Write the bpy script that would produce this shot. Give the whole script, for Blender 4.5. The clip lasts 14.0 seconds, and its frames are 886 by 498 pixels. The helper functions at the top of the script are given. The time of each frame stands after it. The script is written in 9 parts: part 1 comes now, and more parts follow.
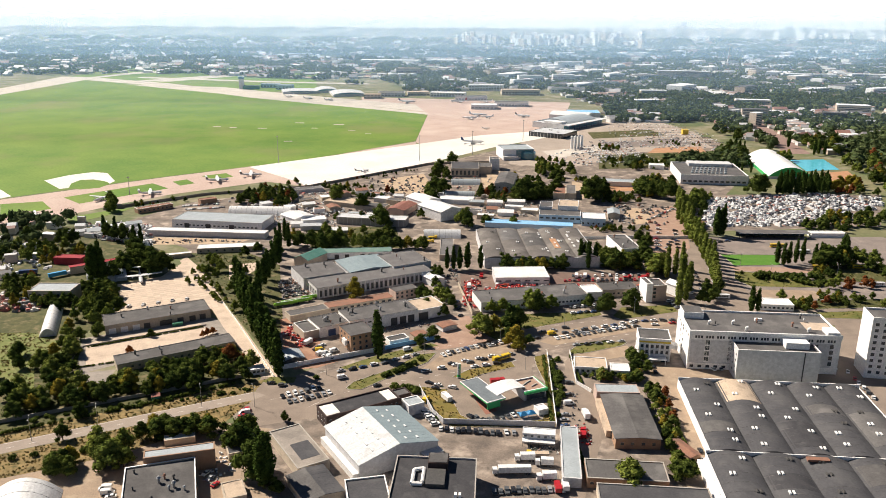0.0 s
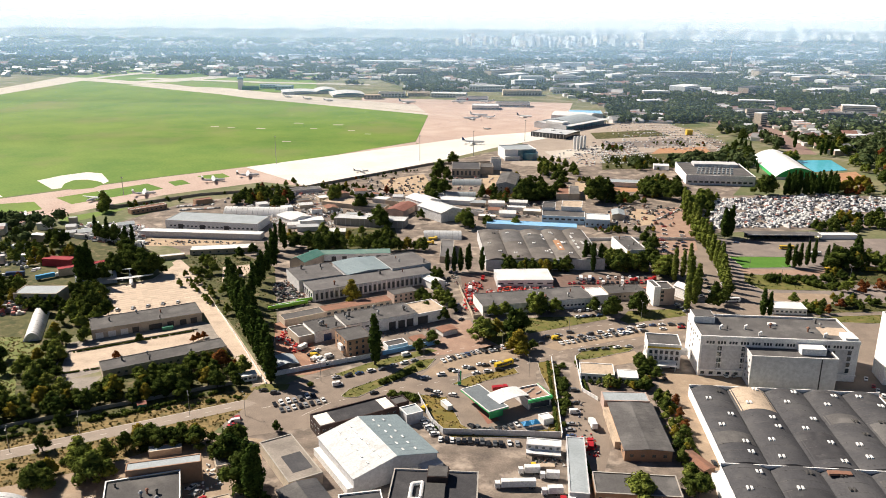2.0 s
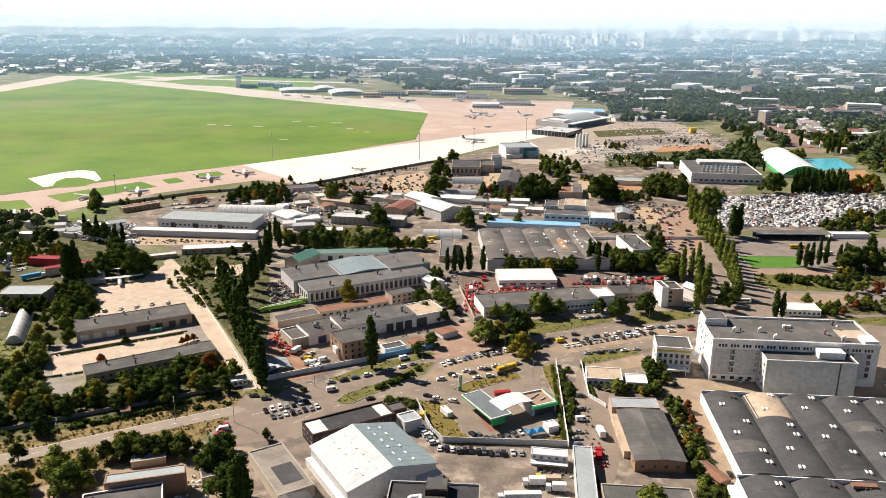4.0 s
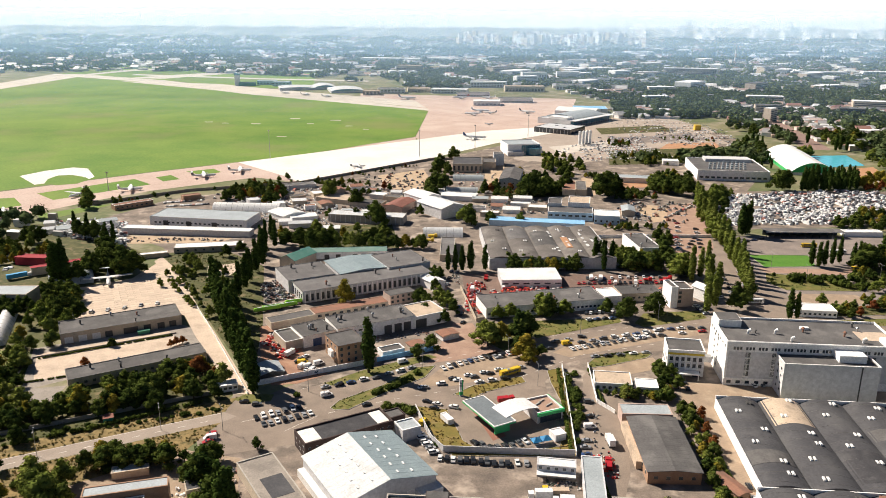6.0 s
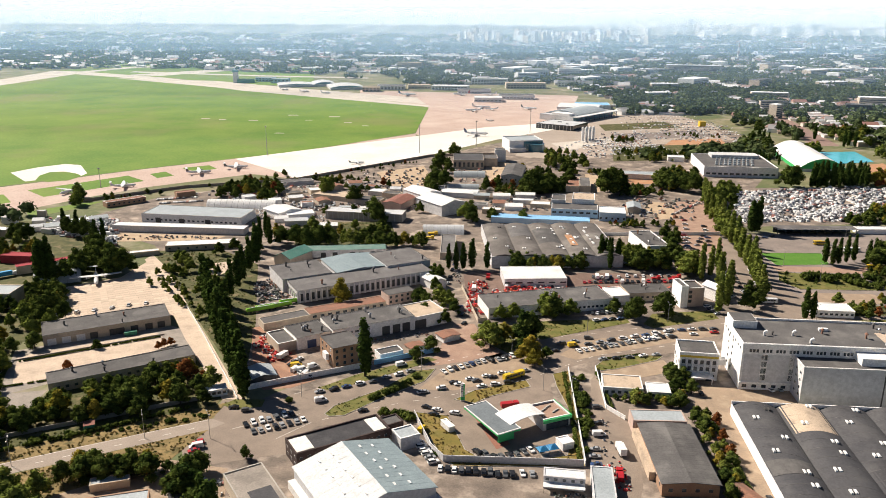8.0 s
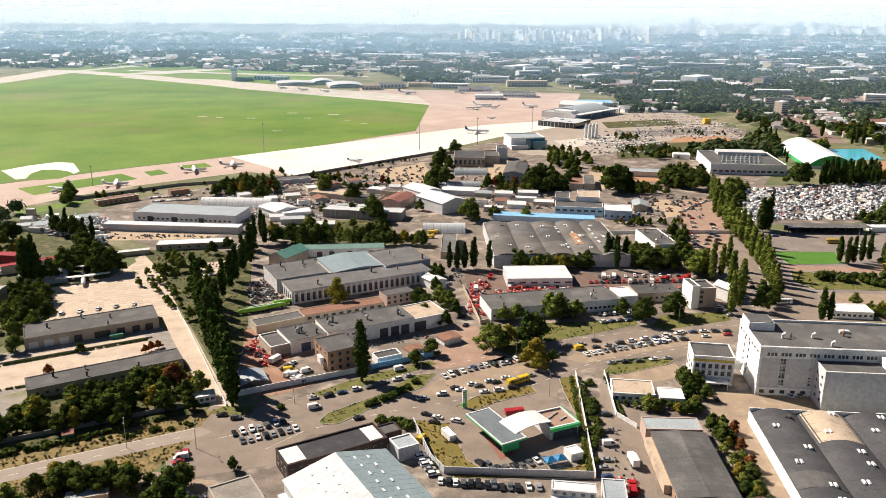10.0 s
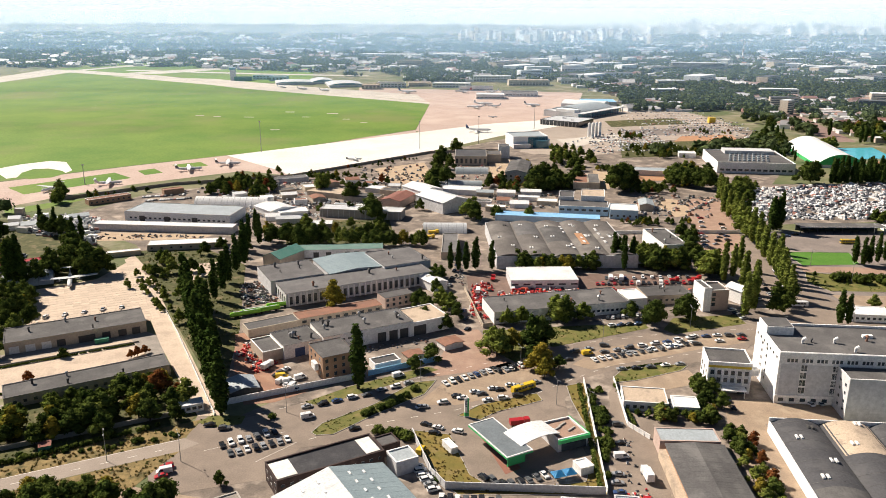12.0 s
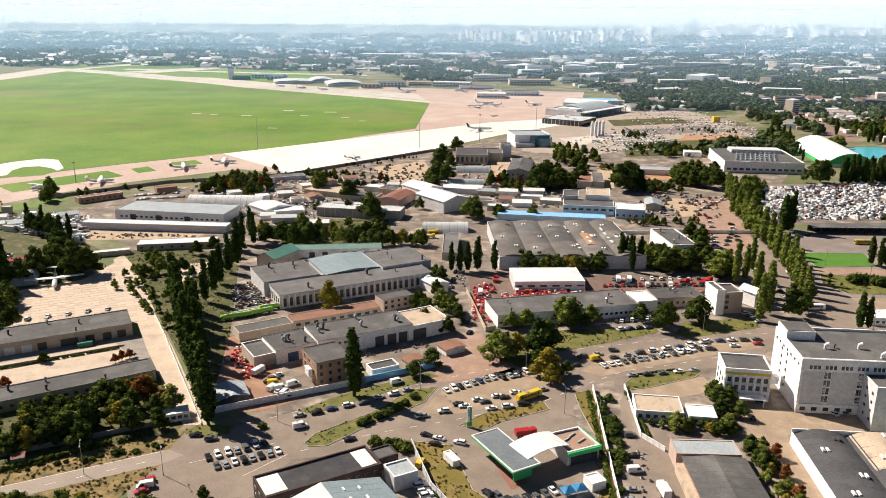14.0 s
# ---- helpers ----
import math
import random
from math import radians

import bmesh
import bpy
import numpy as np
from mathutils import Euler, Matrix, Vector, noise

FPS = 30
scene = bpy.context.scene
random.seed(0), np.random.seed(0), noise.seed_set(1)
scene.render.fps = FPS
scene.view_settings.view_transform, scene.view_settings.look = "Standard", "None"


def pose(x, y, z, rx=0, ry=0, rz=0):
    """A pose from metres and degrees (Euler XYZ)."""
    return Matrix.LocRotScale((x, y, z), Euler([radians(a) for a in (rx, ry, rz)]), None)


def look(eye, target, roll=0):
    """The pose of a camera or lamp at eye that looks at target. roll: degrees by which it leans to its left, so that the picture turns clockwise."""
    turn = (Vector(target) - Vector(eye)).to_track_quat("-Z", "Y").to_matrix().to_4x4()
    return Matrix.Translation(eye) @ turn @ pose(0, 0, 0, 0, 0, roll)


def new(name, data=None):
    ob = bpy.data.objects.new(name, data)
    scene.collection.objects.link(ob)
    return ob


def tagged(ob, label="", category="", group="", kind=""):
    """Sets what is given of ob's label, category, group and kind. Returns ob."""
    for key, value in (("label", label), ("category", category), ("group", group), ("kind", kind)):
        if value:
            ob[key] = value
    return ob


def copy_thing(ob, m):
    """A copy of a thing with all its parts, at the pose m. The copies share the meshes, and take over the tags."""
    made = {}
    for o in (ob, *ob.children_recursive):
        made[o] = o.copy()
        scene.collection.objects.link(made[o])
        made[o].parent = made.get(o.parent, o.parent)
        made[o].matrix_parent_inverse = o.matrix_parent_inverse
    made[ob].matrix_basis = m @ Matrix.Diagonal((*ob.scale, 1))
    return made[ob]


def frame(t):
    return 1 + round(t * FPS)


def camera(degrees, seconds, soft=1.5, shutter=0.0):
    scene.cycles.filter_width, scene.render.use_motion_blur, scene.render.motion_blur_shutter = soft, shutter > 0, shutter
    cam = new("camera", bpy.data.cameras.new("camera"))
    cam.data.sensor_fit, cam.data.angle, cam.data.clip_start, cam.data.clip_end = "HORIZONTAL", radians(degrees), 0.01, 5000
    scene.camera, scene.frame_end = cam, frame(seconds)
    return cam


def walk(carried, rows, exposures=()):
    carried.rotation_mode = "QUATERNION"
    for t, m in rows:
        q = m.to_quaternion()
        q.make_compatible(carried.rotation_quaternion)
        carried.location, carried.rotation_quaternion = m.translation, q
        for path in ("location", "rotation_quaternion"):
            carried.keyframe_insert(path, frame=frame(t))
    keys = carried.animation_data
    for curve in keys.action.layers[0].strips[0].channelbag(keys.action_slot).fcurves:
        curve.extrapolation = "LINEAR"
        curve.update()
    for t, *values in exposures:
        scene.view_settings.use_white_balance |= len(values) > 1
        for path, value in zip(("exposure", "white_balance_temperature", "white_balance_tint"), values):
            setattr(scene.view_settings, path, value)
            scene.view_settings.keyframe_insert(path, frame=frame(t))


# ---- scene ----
cam = camera(59.3, 14.0, soft=0.25)

# seconds, eye x, y, z in metres, degrees of tilt below the level, turn to the left, lean
ROUTE = [
    (0, 0.00, 0.00, 186.14, 16.957, -0.000, 0.320),
    (0.5, 0.09, 3.97, 184.79, 16.933, 0.026, 0.290),
    (1, 0.23, 8.13, 183.42, 16.884, 0.037, 0.286),
    (1.5, 0.30, 12.46, 181.99, 16.835, 0.046, 0.302),
    (2, 0.43, 16.85, 180.49, 16.791, 0.067, 0.346),
    (2.5, 0.50, 21.12, 179.00, 16.772, 0.064, 0.363),
    (3, 0.49, 25.46, 177.44, 16.763, 0.060, 0.381),
    (5.5, 0.69, 47.51, 169.71, 16.775, 0.102, 0.342),
    (6, 0.68, 51.94, 168.22, 16.792, 0.120, 0.341),
    (6.5, 0.72, 56.40, 166.80, 16.815, 0.131, 0.354),
    (7, 0.71, 60.84, 165.36, 16.840, 0.141, 0.342),
    (7.5, 0.69, 65.20, 163.73, 16.854, 0.157, 0.329),
    (8, 0.81, 69.57, 162.15, 16.878, 0.174, 0.307),
    (10.5, 0.81, 91.13, 154.59, 16.855, 0.237, 0.202),
    (11, 0.74, 95.41, 153.22, 16.823, 0.248, 0.170),
    (11.5, 0.76, 99.65, 151.84, 16.815, 0.266, 0.185),
    (12, 0.63, 103.86, 150.41, 16.780, 0.270, 0.220),
    (12.5, 0.48, 108.08, 148.91, 16.746, 0.255, 0.267),
    (13, 0.28, 112.37, 147.39, 16.719, 0.244, 0.304),
    (13.5, 0.00, 116.65, 145.87, 16.714, 0.235, 0.327),
    (14, -0.14, 120.93, 144.44, 16.686, 0.237, 0.345),
]


def glide(x, y, z, tilt, turn, lean):
    a, b = radians(turn), radians(tilt)
    way = Vector((-math.sin(a) * math.cos(b), math.cos(a) * math.cos(b), -math.sin(b)))
    eye = Vector((x, y, z))
    return look(eye, eye + way * 100, lean)


walk(cam, [(t, glide(*row)) for t, *row in ROUTE])

# ---- daylight: a hazy sun ahead and to the left, with sky all round ----
SUN_ELEVATION, SUN_TURN = 41.0, -57.0
world = bpy.data.worlds.new("sky")
scene.world = world
world.use_nodes = True
sky = world.node_tree.nodes.new("ShaderNodeTexSky")
sky.sky_type, sky.sun_disc = "NISHITA", False
sky.sun_elevation, sky.sun_rotation = radians(SUN_ELEVATION), radians(SUN_TURN)
sky.air_density, sky.dust_density, sky.altitude = 0.6, 0.0, 180
world.node_tree.links.new(sky.outputs["Color"], world.node_tree.nodes["Background"].inputs["Color"])
world.node_tree.nodes["Background"].inputs["Strength"].default_value = 0.0395
sun = new("sun", bpy.data.lights.new("sun", "SUN"))
sun.data.energy, sun.data.angle, sun.data.color = 5.0, radians(0.6), (1.0, 0.892, 0.765)
_az, _el = radians(SUN_TURN), radians(SUN_ELEVATION)
SUN_WAY = Vector((math.sin(_az) * math.cos(_el), math.cos(_az) * math.cos(_el), math.sin(_el)))
sun.matrix_world = look(SUN_WAY * 400, (0, 0, 0))
scene.view_settings.exposure = 0.67
from mathutils.geometry import tessellate_polygon

# ---- materials ----
def surf(name, a, b, size, rough=0.9, bump=0.25, fine=0.4, stain=None, metal=0.0, vary=0.0, spec=0.3):
    """Two-scale weathered surface: patches of `size` metres between colours a and b, grain of `fine` metres,
    stain=(colour, metres, amount), vary: brightness change from object to object."""
    m = bpy.data.materials.new(name)
    m.use_nodes = True
    t = m.node_tree
    n, k = t.nodes, t.links
    bsdf = n["Principled BSDF"]
    bsdf.inputs["Roughness"].default_value = rough
    bsdf.inputs["Metallic"].default_value = metal
    bsdf.inputs["Specular IOR Level"].default_value = spec
    co = n.new("ShaderNodeTexCoord")

    def cloud(metres, detail, lo, hi):
        x = n.new("ShaderNodeTexNoise")
        x.inputs["Scale"].default_value = 1.0 / metres
        x.inputs["Detail"].default_value = detail
        x.inputs["Roughness"].default_value = 0.62
        k.new(co.outputs["Object"], x.inputs["Vector"])
        r = n.new("ShaderNodeMapRange")
        r.inputs["From Min"].default_value, r.inputs["From Max"].default_value = lo, hi
        k.new(x.outputs["Fac"], r.inputs["Value"])
        return r.outputs["Result"], x.outputs["Fac"]

    def mixed(fac, c1, c2, mode="MIX"):
        x = n.new("ShaderNodeMix")
        x.data_type, x.blend_type = "RGBA", mode
        for sock, v in ((x.inputs["Factor"], fac), (x.inputs["A"], c1), (x.inputs["B"], c2)):
            if isinstance(v, bpy.types.NodeSocket):
                k.new(v, sock)
            elif isinstance(v, (int, float)):
                sock.default_value = v
            else:
                sock.default_value = (*v, 1)
        return x.outputs["Result"]

    big, _ = cloud(size, 5, 0.36, 0.64)
    col = mixed(big, a, b)
    small, raw = cloud(fine, 3, 0.3, 0.7)
    shade = n.new("ShaderNodeMapRange")
    shade.inputs["To Min"].default_value, shade.inputs["To Max"].default_value = 0.82, 1.16
    k.new(small, shade.inputs["Value"])
    col = mixed(1.0, col, shade.outputs["Result"], "MULTIPLY")
    if stain:
        s, _ = cloud(stain[1], 4, 0.52, 0.66)
        amt = n.new("ShaderNodeMath")
        amt.operation = "MULTIPLY"
        amt.inputs[1].default_value = stain[2]
        k.new(s, amt.inputs[0])
        col = mixed(amt.outputs[0], col, stain[0])
    if vary:
        info = n.new("ShaderNodeObjectInfo")
        v = n.new("ShaderNodeMapRange")
        v.inputs["To Min"].default_value, v.inputs["To Max"].default_value = 1 - vary, 1 + vary
        k.new(info.outputs["Random"], v.inputs["Value"])
        col = mixed(1.0, col, v.outputs["Result"], "MULTIPLY")
    k.new(col, bsdf.inputs["Base Color"])
    if bump:
        bm_ = n.new("ShaderNodeBump")
        bm_.inputs["Strength"].default_value, bm_.inputs["Distance"].default_value = bump, 0.05
        k.new(raw, bm_.inputs["Height"])
        k.new(bm_.outputs["Normal"], bsdf.inputs["Normal"])
    return m


def leafy(name, a, b, island=0.35):
    """Leaves: matt with light coming through, changing from tree to tree and clump to clump."""
    m = bpy.data.materials.new(name)
    m.use_nodes = True
    n, k = m.node_tree.nodes, m.node_tree.links
    n.clear()
    out = n.new("ShaderNodeOutputMaterial")
    info, geo = n.new("ShaderNodeObjectInfo"), n.new("ShaderNodeNewGeometry")
    mix = n.new("ShaderNodeMix")
    mix.data_type = "RGBA"
    mix.inputs["A"].default_value, mix.inputs["B"].default_value = (*a, 1), (*b, 1)
    spot, tone, both = n.new("ShaderNodeTexNoise"), n.new("ShaderNodeMapRange"), n.new("ShaderNodeMath")
    spot.inputs["Scale"].default_value = 0.11
    tone.inputs["From Min"].default_value, tone.inputs["From Max"].default_value = 0.38, 0.62
    both.operation = "MULTIPLY_ADD"
    both.inputs[1].default_value = 0.5
    half = n.new("ShaderNodeMath")
    half.operation = "MULTIPLY"
    half.inputs[1].default_value = 0.5
    k.new(geo.outputs["Position"], spot.inputs["Vector"])
    k.new(spot.outputs["Fac"], tone.inputs["Value"])
    k.new(info.outputs["Random"], half.inputs[0])
    k.new(tone.outputs["Result"], both.inputs[0])
    k.new(half.outputs[0], both.inputs[2])
    k.new(both.outputs[0], mix.inputs["Factor"])
    val = n.new("ShaderNodeMapRange")
    val.inputs["To Min"].default_value, val.inputs["To Max"].default_value = 1 - island, 1 + island
    k.new(geo.outputs["Random Per Island"], val.inputs["Value"])
    mul = n.new("ShaderNodeMix")
    mul.data_type, mul.blend_type = "RGBA", "MULTIPLY"
    mul.inputs["Factor"].default_value = 1
    k.new(mix.outputs["Result"], mul.inputs["A"])
    k.new(val.outputs["Result"], mul.inputs["B"])
    dif, tra, add = n.new("ShaderNodeBsdfDiffuse"), n.new("ShaderNodeBsdfTranslucent"), n.new("ShaderNodeMixShader")
    add.inputs["Fac"].default_value = 0.13
    for s in (dif, tra):
        k.new(mul.outputs["Result"], s.inputs["Color"])
    k.new(dif.outputs[0], add.inputs[1])
    k.new(tra.outputs[0], add.inputs[2])
    k.new(add.outputs[0], out.inputs["Surface"])
    return m


FIELD = surf("airfield grass", (0.10, 0.20, 0.022), (0.16, 0.25, 0.035), 90, fine=3, stain=((0.20, 0.205, 0.07), 190, 0.6))
LAND = surf("open land", (0.10, 0.13, 0.05), (0.22, 0.20, 0.11), 70, fine=4, stain=((0.34, 0.29, 0.22), 45, 0.7))
YARD = surf("dusty yard", (0.265, 0.214, 0.174), (0.135, 0.112, 0.094), 11, fine=0.8, stain=((0.50, 0.416, 0.34), 15, 0.7))
ASPHALT = surf("asphalt", (0.222, 0.178, 0.143), (0.285, 0.229, 0.184), 14, fine=0.5, stain=((0.17, 0.138, 0.113), 11, 0.4))
ASPHALT_WORN = surf("worn pale asphalt", (0.30, 0.248, 0.205), (0.35, 0.292, 0.243), 15, fine=0.5, stain=((0.25, 0.207, 0.172), 11, 0.4))
ASPHALT_PALE = surf("sun-bleached asphalt", (0.37, 0.308, 0.255), (0.43, 0.36, 0.30), 16, fine=0.5, stain=((0.37, 0.315, 0.265), 12, 0.4))
TARMAC_ROSE = surf("rosy tarmac", (0.47, 0.35, 0.295), (0.53, 0.41, 0.35), 40, fine=2, stain=((0.60, 0.51, 0.44), 60, 0.5))
CONCRETE_PALE = surf("pale concrete", (0.52, 0.47, 0.41), (0.60, 0.55, 0.48), 40, fine=2, stain=((0.4, 0.35, 0.3), 30, 0.4))
CONCRETE_WHITE = surf("white concrete", (0.80, 0.76, 0.70), (0.74, 0.70, 0.63), 50, fine=2, stain=((0.6, 0.55, 0.48), 40, 0.35))
CONCRETE_WARM = surf("warm concrete", (0.60, 0.48, 0.37), (0.50, 0.40, 0.31), 9, fine=0.7, stain=((0.36, 0.28, 0.22), 7, 0.45))
CONCRETE_GREY = surf("grey concrete", (0.34, 0.30, 0.26), (0.26, 0.23, 0.20), 8, fine=0.7, stain=((0.18, 0.16, 0.14), 6, 0.5))
SAND = surf("sand", (0.50, 0.38, 0.26), (0.42, 0.31, 0.21), 9, fine=0.6)
CLAY = surf("clay", (0.46, 0.24, 0.12), (0.40, 0.22, 0.13), 9, fine=0.6, stain=((0.5, 0.36, 0.24), 8, 0.5))
CLAY_PALE = surf("pale clay", (0.38, 0.25, 0.185), (0.31, 0.205, 0.155), 8, fine=0.6, stain=((0.44, 0.32, 0.24), 7, 0.5))
CLAY_RED = surf("red-brown clay", (0.36, 0.20, 0.13), (0.28, 0.16, 0.11), 7, fine=0.6, stain=((0.42, 0.28, 0.19), 6, 0.5))
CLAY_DARK = surf("dark reddish yard earth", (0.20, 0.132, 0.105), (0.15, 0.104, 0.086), 8, fine=0.6, stain=((0.29, 0.205, 0.165), 7, 0.5))
DIRT_WARM = surf("warm dirt", (0.36, 0.27, 0.19), (0.29, 0.22, 0.16), 8, fine=0.6, stain=((0.45, 0.36, 0.26), 6, 0.5))
DRY_GRASS = surf("dry grass", (0.29, 0.205, 0.085), (0.165, 0.122, 0.046), 4, fine=0.6, bump=0.8, stain=((0.07, 0.065, 0.022), 5, 0.85))
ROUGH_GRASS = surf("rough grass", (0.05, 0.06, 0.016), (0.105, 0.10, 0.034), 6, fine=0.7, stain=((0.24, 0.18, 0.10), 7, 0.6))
LAWN = surf("lawn", (0.10, 0.115, 0.025), (0.17, 0.155, 0.045), 6, fine=0.6, bump=0.6, stain=((0.24, 0.18, 0.075), 5, 0.7))
LAWN_DRY = surf("dry lawn", (0.22, 0.155, 0.038), (0.15, 0.13, 0.03), 7, fine=0.6, stain=((0.27, 0.2, 0.09), 5, 0.5))
LAWN_GREEN = surf("patchy green lawn", (0.13, 0.165, 0.04), (0.19, 0.20, 0.06), 7, fine=0.6, bump=0.5, stain=((0.32, 0.26, 0.14), 6, 0.6))
LAWN_BRIGHT = surf("bright lawn", (0.07, 0.19, 0.02), (0.10, 0.22, 0.03), 8, fine=0.6)
RED_PAVING = surf("red paving", (0.30, 0.13, 0.09), (0.25, 0.12, 0.09), 3, fine=0.3)
TARMAC_DARK = surf("station tarmac", (0.26, 0.218, 0.192), (0.205, 0.174, 0.155), 14, fine=0.8, stain=((0.35, 0.29, 0.252), 18, 0.6))
BALLAST = surf("ballast", (0.30, 0.205, 0.175), (0.24, 0.165, 0.14), 6, fine=0.6)
POOL = surf("pool water", (0.10, 0.48, 0.60), (0.13, 0.55, 0.66), 9, rough=0.15, fine=1)
KERB = surf("kerb stone", (0.44, 0.405, 0.36), (0.36, 0.335, 0.30), 3, fine=0.4)
ROOF_GREY = surf("grey roofing felt", (0.090, 0.086, 0.085), (0.125, 0.120, 0.117), 9, fine=0.6, bump=0.1, stain=((0.20, 0.19, 0.18), 8, 0.45), vary=0.14)
ROOF_WAVY = surf("waved felt roof", (0.115, 0.103, 0.095), (0.165, 0.15, 0.138), 12, fine=0.6, stain=((0.26, 0.24, 0.215), 15, 0.6))
ROOF_DARK = surf("dark roofing felt", (0.062, 0.062, 0.068), (0.088, 0.087, 0.092), 12, fine=0.8, bump=0.08, stain=((0.125, 0.122, 0.122), 10, 0.4))
ROOF_BLACK = surf("black roofing", (0.045, 0.045, 0.05), (0.065, 0.063, 0.067), 6, fine=0.5, stain=((0.10, 0.10, 0.10), 5, 0.5))
ROOF_TAN = surf("tan roofing", (0.54, 0.43, 0.32), (0.47, 0.37, 0.28), 5, fine=0.5, stain=((0.2, 0.17, 0.14), 5, 0.4))
ROOF_RUST = surf("rusty sheet roof", (0.30, 0.15, 0.10), (0.24, 0.13, 0.09), 5, fine=0.5, stain=((0.16, 0.11, 0.09), 4, 0.5))
ROOF_RED = surf("maroon roof", (0.22, 0.09, 0.07), (0.26, 0.12, 0.09), 5, fine=0.5)
ROOF_CRIMSON = surf("crimson roof", (0.30, 0.03, 0.04), (0.36, 0.05, 0.06), 6, fine=0.6)
ROOF_TEAL = surf("teal sheet roof", (0.09, 0.26, 0.21), (0.13, 0.30, 0.25), 6, fine=0.5, stain=((0.2, 0.28, 0.25), 4, 0.5))
ROOF_WHITE = surf("white sheet roof", (0.78, 0.78, 0.77), (0.70, 0.70, 0.69), 9, rough=0.6, fine=0.8, stain=((0.55, 0.53, 0.5), 7, 0.4))
ROOF_SILVER = surf("silver sheet roof", (0.40, 0.44, 0.46), (0.34, 0.38, 0.40), 8, rough=0.55, fine=0.7, stain=((0.28, 0.31, 0.32), 6, 0.4))
ROOF_SLATE = surf("slate grey sheet", (0.15, 0.175, 0.19), (0.19, 0.215, 0.23), 6, rough=0.6, fine=0.6)
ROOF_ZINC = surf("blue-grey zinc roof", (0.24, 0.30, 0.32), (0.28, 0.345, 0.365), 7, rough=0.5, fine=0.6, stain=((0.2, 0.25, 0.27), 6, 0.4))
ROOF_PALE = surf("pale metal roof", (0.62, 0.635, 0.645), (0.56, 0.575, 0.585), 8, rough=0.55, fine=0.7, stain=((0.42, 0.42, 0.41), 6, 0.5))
ROOF_TEAL_DULL = surf("dull teal roof", (0.11, 0.20, 0.175), (0.15, 0.24, 0.21), 6, fine=0.5, stain=((0.2, 0.24, 0.22), 4, 0.5))
ROOF_MID = surf("weathered grey felt", (0.120, 0.115, 0.115), (0.158, 0.152, 0.150), 9, fine=0.6, bump=0.1, stain=((0.21, 0.205, 0.20), 8, 0.45), vary=0.08)
ROOF_BLUE = surf("light blue roof", (0.22, 0.46, 0.72), (0.28, 0.52, 0.76), 6, fine=0.6)
WALL_WHITE = surf("white painted wall", (0.85, 0.835, 0.815), (0.80, 0.785, 0.76), 10, fine=0.9, bump=0.06, stain=((0.68, 0.655, 0.61), 7, 0.3), vary=0.06)
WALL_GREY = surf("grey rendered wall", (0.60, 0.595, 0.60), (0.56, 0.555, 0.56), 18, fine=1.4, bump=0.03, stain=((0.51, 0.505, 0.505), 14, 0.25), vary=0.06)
WALL_CREAM = surf("cream wall", (0.56, 0.48, 0.38), (0.48, 0.41, 0.33), 6, fine=0.5, stain=((0.36, 0.30, 0.24), 4, 0.5), vary=0.12)
WALL_ROSE = surf("rosy wall", (0.52, 0.39, 0.33), (0.46, 0.35, 0.30), 6, fine=0.5, stain=((0.36, 0.28, 0.24), 4, 0.4))
WALL_BRICK = surf("brick wall", (0.33, 0.20, 0.13), (0.40, 0.26, 0.17), 4, fine=0.3, stain=((0.25, 0.16, 0.11), 4, 0.5))
WALL_DARK = surf("dark brown cladding", (0.05, 0.035, 0.032), (0.075, 0.05, 0.045), 4, fine=0.4)
WALL_BLUE = surf("pale blue wall", (0.42, 0.58, 0.72), (0.50, 0.64, 0.75), 5, fine=0.5)
PANEL = surf("concrete panel wall", (0.50, 0.46, 0.41), (0.42, 0.39, 0.35), 6, fine=0.6, vary=0.25)
FRAME = surf("window frame", (0.7, 0.69, 0.67), (0.64, 0.63, 0.61), 2, rough=0.5, fine=0.3)
GLASS = surf("dark window glass", (0.035, 0.045, 0.055), (0.06, 0.07, 0.08), 3, rough=0.12, bump=0, fine=0.5, spec=0.6)
GLASS_BLUE = surf("blue facade glass", (0.06, 0.17, 0.22), (0.09, 0.24, 0.30), 5, rough=0.12, bump=0, fine=0.8, spec=0.6)
STEEL = surf("galvanised steel", (0.42, 0.42, 0.42), (0.34, 0.34, 0.34), 1, rough=0.45, fine=0.2, metal=0.6)
DARK_METAL = surf("dark metal", (0.06, 0.06, 0.06), (0.09, 0.085, 0.08), 1, rough=0.6, fine=0.2)
RUBBER = surf("tyre rubber", (0.02, 0.02, 0.02), (0.03, 0.03, 0.03), 1, fine=0.2)
GREEN_TRIM = surf("bright green trim", (0.05, 0.42, 0.13), (0.07, 0.48, 0.16), 3, rough=0.5, fine=0.4)
YELLOW_TRIM = surf("yellow trim", (0.70, 0.52, 0.05), (0.64, 0.46, 0.05), 3, rough=0.5, fine=0.4)
BARK = surf("bark", (0.10, 0.075, 0.055), (0.06, 0.045, 0.035), 0.6, fine=0.15)
LEAF = leafy("leaves", (0.022, 0.040, 0.010), (0.112, 0.140, 0.030), 0.42)
LEAF_POPLAR = leafy("poplar leaves", (0.022, 0.042, 0.010), (0.062, 0.092, 0.020), 0.5)
LEAF_LIGHT = leafy("light leaves", (0.115, 0.150, 0.028), (0.195, 0.215, 0.048), 0.5)
LEAF_YELLOW = leafy("yellowing leaves", (0.19, 0.17, 0.025), (0.26, 0.19, 0.03))
